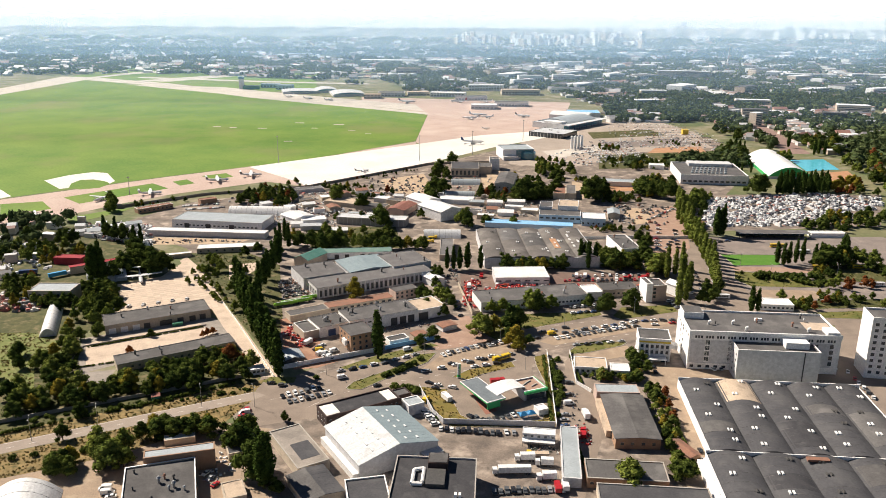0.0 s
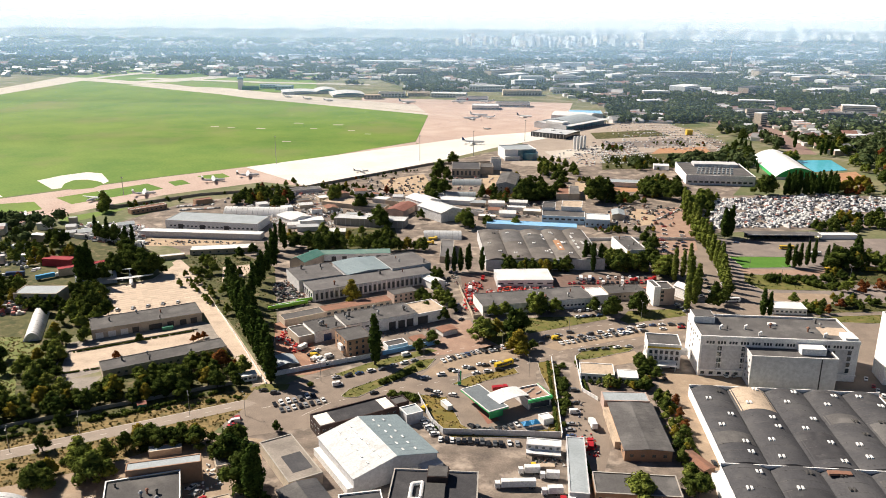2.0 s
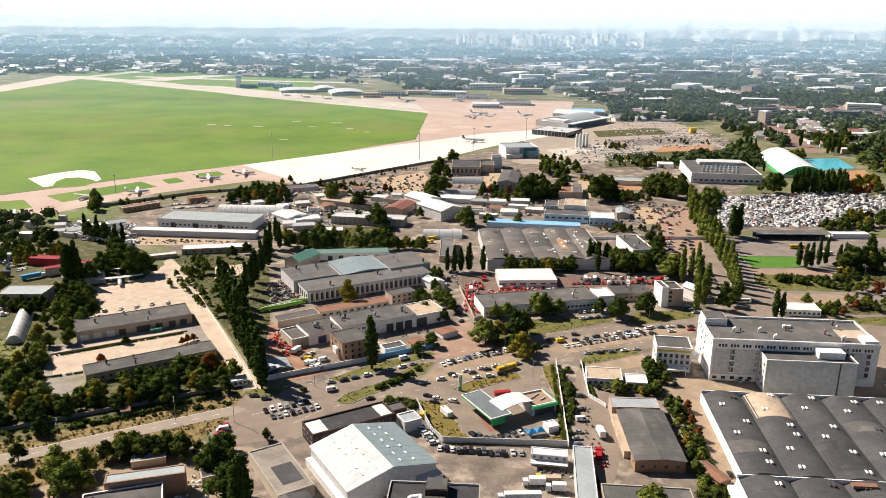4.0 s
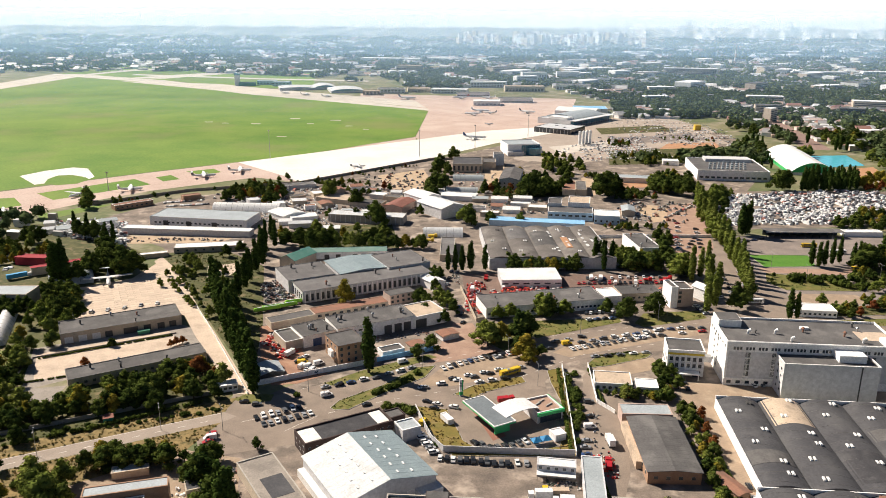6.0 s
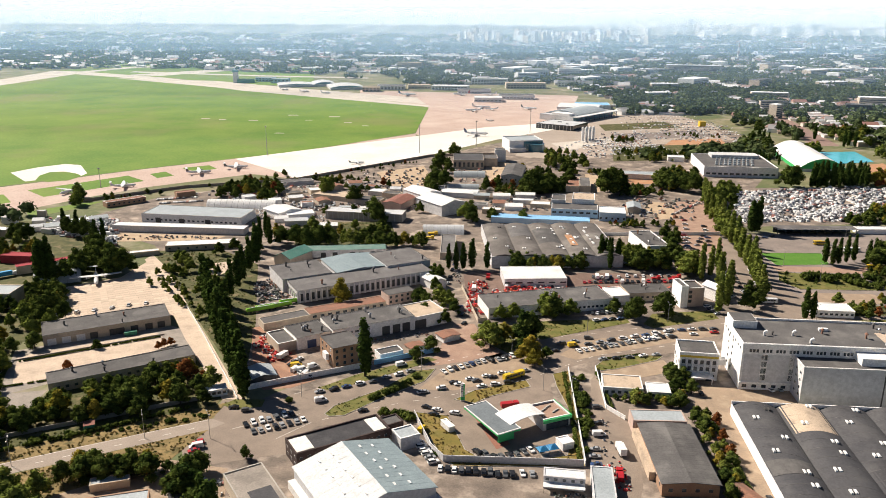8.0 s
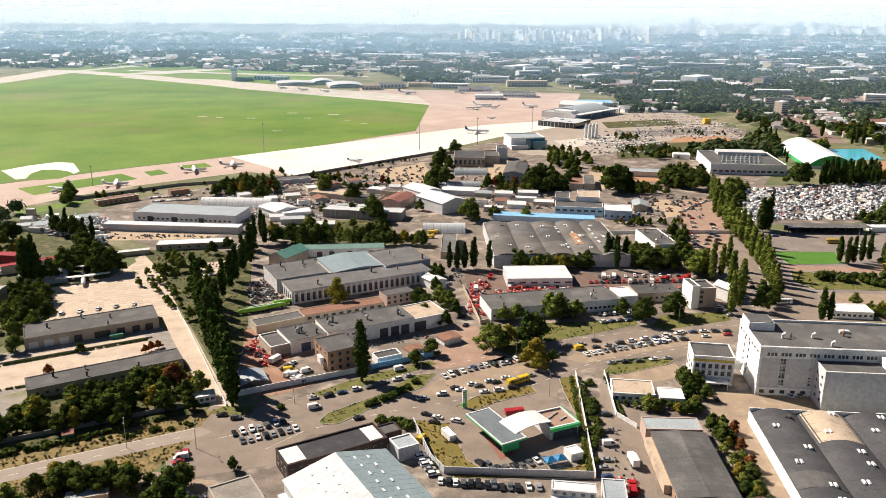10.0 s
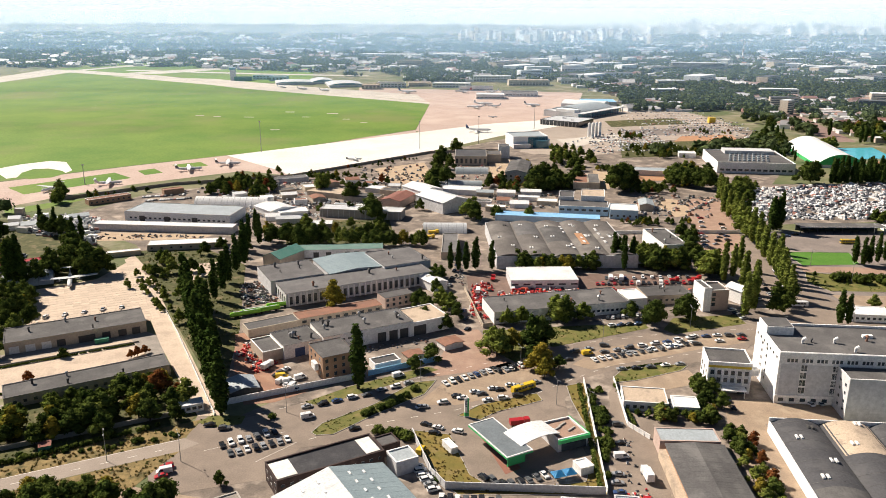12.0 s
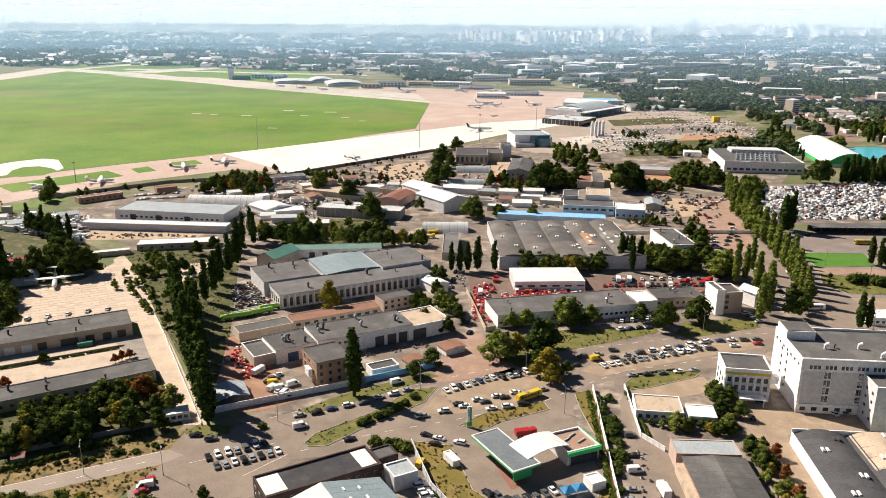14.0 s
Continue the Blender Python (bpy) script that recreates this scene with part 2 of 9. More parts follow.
LEAF_RUST = leafy("rust leaves", (0.17, 0.055, 0.022), (0.22, 0.09, 0.03))
PAINT = {
    "white": surf("white car paint", (0.78, 0.78, 0.77), (0.74, 0.74, 0.73), 2, rough=0.3, bump=0, spec=0.5),
    "silver": surf("silver car paint", (0.42, 0.43, 0.44), (0.38, 0.39, 0.40), 2, rough=0.3, bump=0, metal=0.3, spec=0.5),
    "black": surf("black car paint", (0.02, 0.02, 0.022), (0.03, 0.03, 0.032), 2, rough=0.25, bump=0, spec=0.5),
    "grey": surf("grey car paint", (0.09, 0.095, 0.10), (0.11, 0.115, 0.12), 2, rough=0.3, bump=0, spec=0.5),
    "red": surf("red car paint", (0.45, 0.025, 0.03), (0.38, 0.02, 0.025), 2, rough=0.3, bump=0, spec=0.5),
    "blue": surf("dark blue car paint", (0.03, 0.06, 0.16), (0.04, 0.08, 0.19), 2, rough=0.3, bump=0, spec=0.5),
    "yellow": surf("yellow vehicle paint", (0.72, 0.50, 0.03), (0.66, 0.44, 0.03), 2, rough=0.35, bump=0, spec=0.5),
    "orange": surf("orange machine paint", (0.62, 0.16, 0.03), (0.52, 0.12, 0.03), 2, rough=0.5, bump=0.1),
    "lime": surf("lime green paint", (0.30, 0.62, 0.06), (0.26, 0.55, 0.05), 2, rough=0.4, bump=0),
    "tarp": surf("bright blue tarpaulin", (0.05, 0.32, 0.62), (0.07, 0.38, 0.68), 2, rough=0.6, bump=0.1),
    "green": surf("dull green paint", (0.05, 0.22, 0.14), (0.06, 0.26, 0.17), 2, rough=0.6, bump=0.1),
}


# ---- the plan: its y runs away from the start in steps of 1.209 m, from 26.10 m ahead ----
DEEP, SHIFT = 1.209, 26.10


def spot(x, y):
    """The place on the ground of a point of the plan."""
    return x, DEEP * y + SHIFT


def bearing(turn):
    """The turn on the ground of a direction in the plan, in degrees."""
    a = radians(turn)
    return math.degrees(math.atan2(DEEP * math.sin(a), math.cos(a)))


# ---- mesh helpers ----
def part(name, bm, material, parent=None, label="", place=None):
    """Links a bmesh as one mesh object, under a thing or part where one is given."""
    me = bpy.data.meshes.new(name)
    bm.to_mesh(me)
    bm.free()
    for m in (material if isinstance(material, (list, tuple)) else [material]):
        me.materials.append(m)
    ob = new(name, me)
    if parent:
        ob.parent = parent
    if place is not None:
        ob.matrix_basis = place
    return tagged(ob, label)


def block(bm, x, y, z, sx, sy, sz, turn=0.0, mat=0, taper=1.0):
    """A box with its base centre at x, y, z; taper narrows its top."""
    c, s = math.cos(radians(turn)), math.sin(radians(turn))
    vs = []
    for dz, f in ((0, 1), (sz, taper)):
        for dx, dy in ((-1, -1), (1, -1), (1, 1), (-1, 1)):
            u, v = dx * sx / 2 * f, dy * sy / 2 * f
            vs.append(bm.verts.new((x + u * c - v * s, y + u * s + v * c, z + dz)))
    for q in ((3, 2, 1, 0), (4, 5, 6, 7), (0, 1, 5, 4), (1, 2, 6, 5), (2, 3, 7, 6), (3, 0, 4, 7)):
        bm.faces.new([vs[i] for i in q]).material_index = mat
    return bm


def boxed(x, y, z, sx, sy, sz, turn=0.0, taper=1.0):
    return block(bmesh.new(), x, y, z, sx, sy, sz, turn, 0, taper)


def rod(bm, a, b, r0, r1, n=8, mat=0):
    """A tapered round bar from a to b."""
    a, b = Vector(a), Vector(b)
    q = (b - a).to_track_quat("Z", "Y")
    rings = []
    for p, r in ((a, r0), (b, r1)):
        rings.append([bm.verts.new(p + q @ Vector((r * math.cos(2 * math.pi * i / n), r * math.sin(2 * math.pi * i / n), 0))) for i in range(n)])
    for i in range(n):
        j = (i + 1) % n
        bm.faces.new((rings[0][i], rings[0][j], rings[1][j], rings[1][i])).material_index = mat
    bm.faces.new(rings[0][::-1]).material_index = mat
    bm.faces.new(rings[1]).material_index = mat
    return bm


def prism(bm, outline, y0, y1, mat=0):
    """An outline in x, z drawn out along y."""
    f = [bm.verts.new((x, y0, z)) for x, z in outline]
    b = [bm.verts.new((x, y1, z)) for x, z in outline]
    n = len(outline)
    bm.faces.new(f).material_index = mat
    bm.faces.new(b[::-1]).material_index = mat
    for i in range(n):
        j = (i + 1) % n
        bm.faces.new((f[j], f[i], b[i], b[j])).material_index = mat
    return bm


def root(name, x, y, turn=0.0, label="", category="", group="", z=0.0, built=False):
    """The Empty at the base of a thing, at a point of the plan; built: its floor takes the plan's depth too."""
    ob = new(name)
    long = math.hypot(math.cos(radians(turn)), DEEP * math.sin(radians(turn))) if built else 1.0
    ob.matrix_basis = pose(*spot(x, y), z, 0, 0, bearing(turn)) @ Matrix.Diagonal((long, DEEP / long if built else 1.0, 1, 1))
    return tagged(ob, label, category, group)


SURFACES = []


def inside(x, y, outline):
    hit = False
    for (x0, y0), (x1, y1) in zip(outline, outline[1:] + outline[:1]):
        if (y0 > y) != (y1 > y) and x < (x1 - x0) * (y - y0) / (y1 - y0) + x0:
            hit = not hit
    return hit


def ground_at(x, y):
    """Height of the ground surface at a place in the plan."""
    return max([0.0] + [z for outline, z in SURFACES if inside(x, y, outline)])


def patch(name, outline, material, z, label):
    """A thin slab of ground surface with the plan outline given, its top at z."""
    outline = [spot(x, y) for x, y in outline]
    area = sum(a[0] * b[1] - b[0] * a[1] for a, b in zip(outline, outline[1:] + outline[:1]))
    if area < 0:
        outline = outline[::-1]
    SURFACES.append((outline, z))
    n = len(outline)
    vs = [(x, y, z) for x, y in outline] + [(x, y, z - 0.2) for x, y in outline]
    fs = [t if (Vector(vs[t[1]]) - Vector(vs[t[0]])).cross(Vector(vs[t[2]]) - Vector(vs[t[0]])).z > 0 else t[::-1]
          for t in tessellate_polygon([[Vector((x, y, 0)) for x, y in outline]])]
    fs += [(n + i, n + (i + 1) % n, (i + 1) % n, i) for i in range(n)]
    me = bpy.data.meshes.new(name)
    me.from_pydata(vs, [], fs)
    me.materials.append(material)
    return tagged(new(name, me), label, name.replace("_", " "), kind="structure")


# ---- the land, out to the horizon: level, then rising gently far behind the town ----
def land_z(y):
    return 130.0 * max(0.0, (y - 3700.0) / 1490.0) ** 2.0


def land_sheet():
    """One sheet of ground, its far part rising in even steps."""
    lines = [-5000.0, 0.0, 3700.0] + [3700.0 + 74.5 * i for i in range(1, 21)]
    vs = [(x, y, land_z(y)) for y in lines for x in (-7000.0, 7000.0)]
    fs = [(2 * i, 2 * i + 1, 2 * i + 3, 2 * i + 2) for i in range(len(lines) - 1)]
    me = bpy.data.meshes.new("ground")
    me.from_pydata(vs, [], fs)
    me.materials.append(LAND)
    return tagged(new("ground", me), "open land of rough grass, earth and dust", "ground", kind="structure")


land_sheet()
# ---- ground surfaces, from the airfield to the yards ----
patch("airfield_grass", [(-1071.8, 1153.4), (-1010.1, 1463.9), (-993.6, 1794.2), (-696.6, 1641.0), (-436.9, 1438.6), (-216.1, 1320.3), (-30.3, 1205.0), (-42.5, 943.2), (-181.0, 812.2), (-321.2, 721.2), (-455.3, 623.0), (-559.7, 546.6)], FIELD, 0.05, "mown green airfield grass with worn brown streaks")
patch("runway", [(-1191.6, 1129.5), (-1089.3, 1584.0), (-1107.5, 1884.9), (-1019.4, 1873.1), (-728.9, 1720.1), (-461.0, 1521.2), (-30.8, 1226.3), (-30.3, 1205.0), (-436.9, 1438.6), (-696.6, 1641.0), (-993.6, 1794.2), (-1010.1, 1463.9), (-1060.0, 997.4)], CONCRETE_PALE, 0.08, "pale concrete runway across the airfield")
patch("taxiway", [(-555.2, 541.7), (-452.5, 618.9), (-320.1, 718.5), (-180.3, 808.9), (-42.3, 938.8), (-36.3, 893.0), (-218.2, 757.6), (-140.0, 674.3), (-202.3, 697.6), (-288.7, 641.4), (-321.1, 609.3), (-362.1, 562.0), (-496.3, 477.1)], TARMAC_ROSE, 0.03, "rosy grey taxiway beside the airfield grass")
patch("pink_apron", [(-30.1, 1198.0), (-177.2, 1383.1), (-186.6, 1459.6), (273.6, 1383.7), (228.6, 1200.5), (162.0, 1036.0), (-20.2, 893.4), (-42.1, 934.4)], TARMAC_ROSE, 0.06, "rosy grey airport apron")
patch("white_apron", [(-242.3, 769.1), (-35.8, 921.7), (57.8, 992.4), (162.0, 1036.0), (219.0, 1092.8), (204.8, 1016.7), (68.8, 895.9), (-25.1, 789.9), (-149.8, 676.5), (-171.4, 703.4)], CONCRETE_WHITE, 0.1, "bright white concrete apron")
patch("grass_island", [(-442.0, 603.0), (-406.2, 613.7), (-383.0, 588.7), (-413.2, 559.4)], FIELD, 0.09, "small grass island between taxiways")
patch("grass_island", [(-393.3, 628.5), (-326.4, 687.3), (-300.0, 666.1), (-365.0, 606.5)], FIELD, 0.09, "small grass island between taxiways")
patch("grass_island", [(-307.4, 695.2), (-295.4, 705.8), (-279.2, 688.3), (-292.4, 678.2)], FIELD, 0.09, "small grass island between taxiways")
patch("grass_island", [(-285.1, 722.0), (-259.9, 736.4), (-246.0, 720.2), (-263.2, 706.5)], FIELD, 0.09, "small grass island between taxiways")
patch("grass_island", [(-351.7, 560.5), (-321.1, 586.2), (-302.7, 594.1), (-317.5, 568.1), (-338.8, 543.9)], FIELD, 0.09, "small grass island between taxiways")
patch("turning_pad", [(-454.0, 697.1), (-440.5, 721.2), (-419.6, 738.3), (-400.1, 733.2), (-373.3, 696.3), (-373.5, 683.8), (-385.4, 696.1), (-401.4, 703.4), (-414.8, 700.5), (-416.6, 685.3), (-409.1, 666.1), (-416.2, 661.3)], CONCRETE_WHITE, 0.09, "bright white concrete turning pad on the grass")
patch("grass_island", [(-404.8, 666.2), (-403.0, 688.1), (-381.6, 693.6), (-372.3, 683.8), (-376.2, 666.8), (-393.8, 659.5)], FIELD, 0.12, "small grass island inside a pad")
patch("far_taxiway", [(-854.8, 1771.4), (-783.3, 1853.5), (-635.5, 2002.3), (-481.4, 2090.2), (-468.3, 2031.6), (-613.6, 1930.9), (-746.2, 1762.4)], CONCRETE_PALE, 0.1, "pale concrete taxiway across far grass")
patch("far_taxiway", [(-1026.6, 1856.1), (-965.5, 2039.8), (-840.7, 2129.8), (-825.1, 2088.9), (-939.8, 1983.9), (-994.8, 1841.5)], CONCRETE_PALE, 0.1, "pale concrete taxiway across far grass")
patch("far_field", [(-1091.7, 1885.8), (-1081.0, 2249.4), (-909.1, 2361.5), (-438.5, 2245.8), (-313.1, 1585.5), (-464.1, 1532.2), (-734.5, 1734.0), (-1019.4, 1873.1)], FIELD, 0.04, "mown green grass beyond the runway")
patch("perimeter_track", [(-512.4, 621.9), (-478.1, 657.7), (-449.2, 631.6), (-455.3, 623.0)], CONCRETE_WHITE, 0.09, "bright white concrete track end")
patch("industrial_yard", [(-90.3, 305.1), (-127.1, 360.2), (-209.6, 481.7), (-297.5, 538.2), (-259.0, 610.6), (-148.8, 671.7), (-17.8, 786.9), (192.0, 996.5), (339.1, 1138.9), (416.2, 913.6), (327.7, 689.2), (230.4, 547.5), (225.2, 451.3), (198.5, 364.2), (151.1, 363.6), (71.8, 326.0), (5.4, 306.2), (-55.6, 293.8)], YARD, 0.015, "dusty tan yard ground between workshops")
patch("forecourt_ground", [(-97.9, 272.0), (-68.8, 299.4), (-7.1, 300.1), (73.1, 332.9), (151.1, 363.6), (135.6, 284.7), (109.5, 169.1), (-95.3, 167.7), (-77.8, 228.5)], YARD, 0.012, "dusty tan yard ground around warehouses")
patch("foreground_dust", [(-243.1, 176.7), (-183.7, 211.4), (-143.7, 225.7), (-103.4, 249.5), (-79.4, 244.6), (-59.7, 167.9), (-211.6, 145.1)], DIRT_WARM, 0.025, "dusty tan ground beside sheds")
patch("machine_yard", [(-102.6, 355.7), (-90.5, 360.6), (-77.8, 339.6), (-67.2, 316.6), (-55.7, 306.7), (-68.6, 298.3), (-80.5, 296.4), (-93.3, 324.2)], CLAY_RED, 0.05, "red-brown bare yard with machines")
patch("machine_yard", [(12.7, 432.0), (27.0, 436.0), (150.5, 434.1), (152.5, 398.7), (34.3, 392.3), (21.0, 374.3), (14.3, 374.2)], CLAY_DARK, 0.05, "dark reddish yard with machines")
patch("parade_yard", [(-194.1, 298.1), (-134.0, 332.5), (-151.0, 349.8), (-208.3, 324.2)], CONCRETE_WARM, 0.05, "pale concrete yard slabs")
patch("plane_yard", [(-210.8, 359.1), (-231.9, 407.5), (-205.7, 423.0), (-200.4, 452.0), (-186.2, 445.2), (-141.8, 372.3), (-152.0, 369.6)], CONCRETE_WARM, 0.03, "pale concrete slab yard with joints")
patch("garage_yard", [(-197.7, 295.2), (-213.2, 329.6), (-150.4, 359.9), (-137.1, 352.2), (-127.3, 332.6), (-191.7, 292.4), (-176.5, 295.4), (-175.9, 276.4), (-187.4, 276.2)], CONCRETE_GREY, 0.03, "worn concrete strip round the yard")
patch("gate_lane", [(-96.2, 288.9), (-87.2, 289.0), (-122.5, 344.9), (-141.1, 372.3), (-178.8, 434.2), (-202.4, 462.8), (-204.4, 454.3), (-177.3, 413.2), (-134.6, 344.7)], CONCRETE_WARM, 0.06, "pale concrete lane beside a row of poplars")
patch("lane_plot", [(-163.4, 445.6), (-143.6, 451.7), (-141.0, 434.7), (-148.1, 416.6), (-154.8, 418.6)], CONCRETE_WARM, 0.04, "bare sandy plot")
patch("sand_plot", [(-252.8, 508.5), (-165.0, 502.8), (-171.5, 493.0), (-244.3, 489.1)], SAND, 0.04, "bare sandy storage plot")
patch("sand_plot", [(-58.0, 655.5), (-72.6, 709.0), (-23.5, 739.1), (-12.5, 681.8), (-20.4, 646.0)], SAND, 0.04, "bare sandy storage plot")
patch("clay_heap_ground", [(273.2, 848.2), (305.5, 902.4), (374.5, 912.5), (367.4, 872.9), (322.4, 835.3)], CLAY, 0.05, "bare orange clay ground")
patch("clay_heap_ground", [(183.9, 686.1), (217.1, 691.7), (213.4, 667.6), (181.2, 662.3)], CLAY, 0.05, "bare orange clay ground")
patch("highway", [(-258.2, 191.8), (-268.8, 202.5), (-197.6, 232.5), (-144.5, 254.9), (-95.9, 275.1), (-89.4, 272.1), (-94.6, 267.6), (-141.3, 247.9), (-193.3, 226.0)], ASPHALT_WORN, 0.05, "worn light grey asphalt road")
patch("avenue", [(-94.6, 267.6), (-96.2, 288.9), (-78.4, 286.9), (-56.3, 298.4), (-20.1, 312.1), (12.2, 324.0), (47.3, 343.2), (76.7, 353.3), (153.1, 369.3), (200.0, 367.4), (195.6, 357.8), (145.7, 348.1), (139.7, 340.7), (116.6, 332.0), (74.9, 324.7), (57.1, 316.1), (48.7, 300.7), (5.2, 286.1), (-10.9, 278.0), (-51.9, 270.0), (-60.1, 253.4), (-95.1, 244.4), (-101.9, 257.6)], ASPHALT, 0.045, "worn light grey asphalt avenue")
patch("avenue", [(200.4, 368.3), (360.9, 354.4), (351.3, 343.2), (194.9, 356.3)], ASPHALT, 0.045, "worn light grey asphalt avenue")
patch("side_avenue", [(200.0, 367.4), (172.4, 367.1), (177.0, 398.6), (192.3, 450.9), (217.4, 547.3), (240.2, 620.4), (252.7, 630.9), (232.1, 531.7), (233.2, 509.4), (215.7, 469.2), (209.3, 428.9), (214.4, 399.1), (290.8, 377.8), (286.4, 371.0)], ASPHALT, 0.03, "worn grey asphalt side road under poplars")
patch("bus_station", [(231.2, 516.6), (382.6, 519.1), (446.1, 454.6), (373.8, 369.6), (287.0, 371.8), (203.7, 367.5), (211.1, 418.6), (223.5, 488.6)], TARMAC_DARK, 0.025, "rosy grey asphalt bus station ground")
patch("works_drive", [(68.4, 306.9), (76.5, 316.3), (80.9, 278.9), (72.7, 237.6), (55.1, 195.7), (45.1, 195.6), (60.7, 263.8)], ASPHALT, 0.03, "worn asphalt drive between yards")
patch("works_drive", [(114.0, 301.4), (160.8, 301.9), (154.6, 287.6), (123.5, 285.7), (113.0, 196.1), (99.6, 196.0), (107.2, 279.2)], DIRT_WARM, 0.03, "warm tan dirt drive beside a warehouse")
patch("dirt_junction", [(6.0, 361.8), (16.9, 361.9), (22.9, 339.3), (32.2, 326.9), (12.1, 322.7), (-7.4, 317.3), (-2.7, 332.0)], CLAY_PALE, 0.055, "pinkish bare dirt at a junction")
patch("dirt_parking", [(-11.6, 297.1), (2.3, 317.4), (46.9, 339.6), (51.9, 325.8), (30.6, 306.4), (5.3, 297.3)], DIRT_WARM, 0.055, "tan dirt parking strip")
patch("dirt_parking", [(57.4, 329.2), (75.2, 345.0), (146.1, 359.6), (144.7, 350.3), (119.9, 343.4), (65.0, 324.6)], DIRT_WARM, 0.055, "tan dirt parking strip")
patch("verge_grass", [(-268.8, 202.5), (-197.6, 232.5), (-144.5, 254.9), (-95.9, 275.1), (-93.2, 286.7), (-103.8, 282.3), (-202.6, 240.1), (-275.2, 209.0)], DRY_GRASS, 0.06, "dry yellow grass road verge")
patch("verge_grass", [(-258.2, 191.8), (-193.0, 225.6), (-141.1, 247.4), (-94.6, 267.6), (-97.6, 261.4), (-102.7, 249.1), (-133.8, 231.1), (-143.3, 224.9), (-183.0, 210.4), (-241.8, 175.4)], DRY_GRASS, 0.06, "dry yellow grass road verge")
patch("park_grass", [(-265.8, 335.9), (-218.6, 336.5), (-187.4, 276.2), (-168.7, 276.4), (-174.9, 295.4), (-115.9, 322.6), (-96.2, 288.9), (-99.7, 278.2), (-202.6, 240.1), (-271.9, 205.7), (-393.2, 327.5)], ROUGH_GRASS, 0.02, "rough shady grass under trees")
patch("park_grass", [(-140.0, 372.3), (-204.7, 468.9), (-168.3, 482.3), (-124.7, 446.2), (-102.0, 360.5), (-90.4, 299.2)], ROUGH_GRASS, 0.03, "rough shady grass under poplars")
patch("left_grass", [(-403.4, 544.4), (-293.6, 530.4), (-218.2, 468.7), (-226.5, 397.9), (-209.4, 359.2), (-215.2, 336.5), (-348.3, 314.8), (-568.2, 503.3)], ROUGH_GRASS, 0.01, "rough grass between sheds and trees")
patch("median_island", [(-49.7, 278.7), (-46.7, 284.5), (-28.5, 297.0), (-13.1, 313.4), (-3.5, 315.4), (-8.1, 304.8), (-27.9, 289.6), (-41.4, 277.7), (-47.7, 277.1)], LAWN, 0.12, "kerbed traffic island with rough grass")
patch("median_island", [(73.0, 318.2), (78.1, 324.1), (99.2, 329.7), (108.9, 328.5), (104.5, 324.4), (83.0, 316.3), (73.6, 314.3)], LAWN, 0.12, "kerbed traffic island with rough grass")
patch("lawn", [(-94.7, 284.6), (-90.8, 289.0), (-77.4, 289.1), (-77.6, 283.7), (-87.4, 281.4)], LAWN, 0.12, "kerbed traffic island with rough grass")
patch("station_lawn", [(-11.9, 280.6), (2.2, 278.1), (8.9, 256.3), (18.0, 248.4), (4.7, 246.6), (0.7, 250.9), (-4.9, 263.2), (-7.8, 270.4)], LAWN_DRY, 0.1, "dry mown lawn round a filling station")
patch("station_lawn", [(4.7, 246.6), (18.0, 248.4), (48.0, 253.1), (54.4, 252.7), (54.0, 247.0)], LAWN_DRY, 0.1, "dry mown lawn round a filling station")
patch("station_lawn", [(51.7, 311.6), (59.4, 314.2), (54.4, 252.7), (48.0, 253.1), (55.5, 273.6), (51.8, 300.7)], LAWN_DRY, 0.1, "dry mown lawn round a filling station")
patch("station_lawn", [(5.2, 290.0), (14.5, 297.4), (38.4, 305.9), (40.0, 300.6), (20.4, 292.3), (14.1, 287.3)], LAWN_DRY, 0.1, "dry mown lawn round a filling station")
patch("lawn", [(18.4, 356.4), (31.3, 362.1), (40.1, 359.9), (47.7, 346.9), (32.4, 330.3), (24.6, 339.3)], LAWN, 0.08, "rough grass corner lawn")
patch("lawn", [(44.1, 363.9), (64.5, 366.6), (101.7, 369.5), (102.4, 364.6), (50.9, 344.7), (46.3, 350.6)], LAWN, 0.08, "mown grass verge")
patch("lawn", [(109.3, 363.1), (118.0, 375.6), (153.1, 380.3), (153.4, 370.1), (113.5, 358.4)], LAWN, 0.08, "mown grass verge")
patch("lawn", [(-56.3, 298.4), (-39.1, 310.6), (-7.6, 326.5), (-2.6, 323.8), (-20.2, 313.3), (-49.8, 296.2)], LAWN, 0.08, "mown grass verge")
patch("bus_lawn", [(223.7, 474.3), (267.6, 473.7), (261.7, 451.9), (224.7, 450.2)], LAWN_BRIGHT, 0.1, "bright green mown lawn in a bus station")
patch("park_lawn", [(220.3, 439.9), (257.6, 429.6), (272.9, 419.4), (267.3, 409.4), (219.7, 410.7), (213.3, 423.8)], LAWN, 0.08, "shady grass strip with bushes")
patch("east_yard", [(246.2, 353.8), (357.6, 350.6), (227.0, 197.0), (200.6, 234.8), (214.2, 283.4), (194.6, 284.3), (207.8, 308.4), (220.0, 309.7)], ASPHALT, 0.03, "worn asphalt yard between blocks")
patch("park_lawn", [(203.3, 366.7), (288.1, 373.5), (371.0, 366.3), (360.9, 354.4), (258.3, 360.9), (202.2, 364.2)], LAWN, 0.07, "mown grass verge")
patch("station_paving", [(-6.6, 278.0), (2.2, 286.1), (20.6, 297.5), (49.1, 303.6), (48.8, 278.6), (53.4, 256.8), (18.0, 248.9), (8.9, 256.3)], ASPHALT, 0.07, "grey asphalt filling station forecourt")
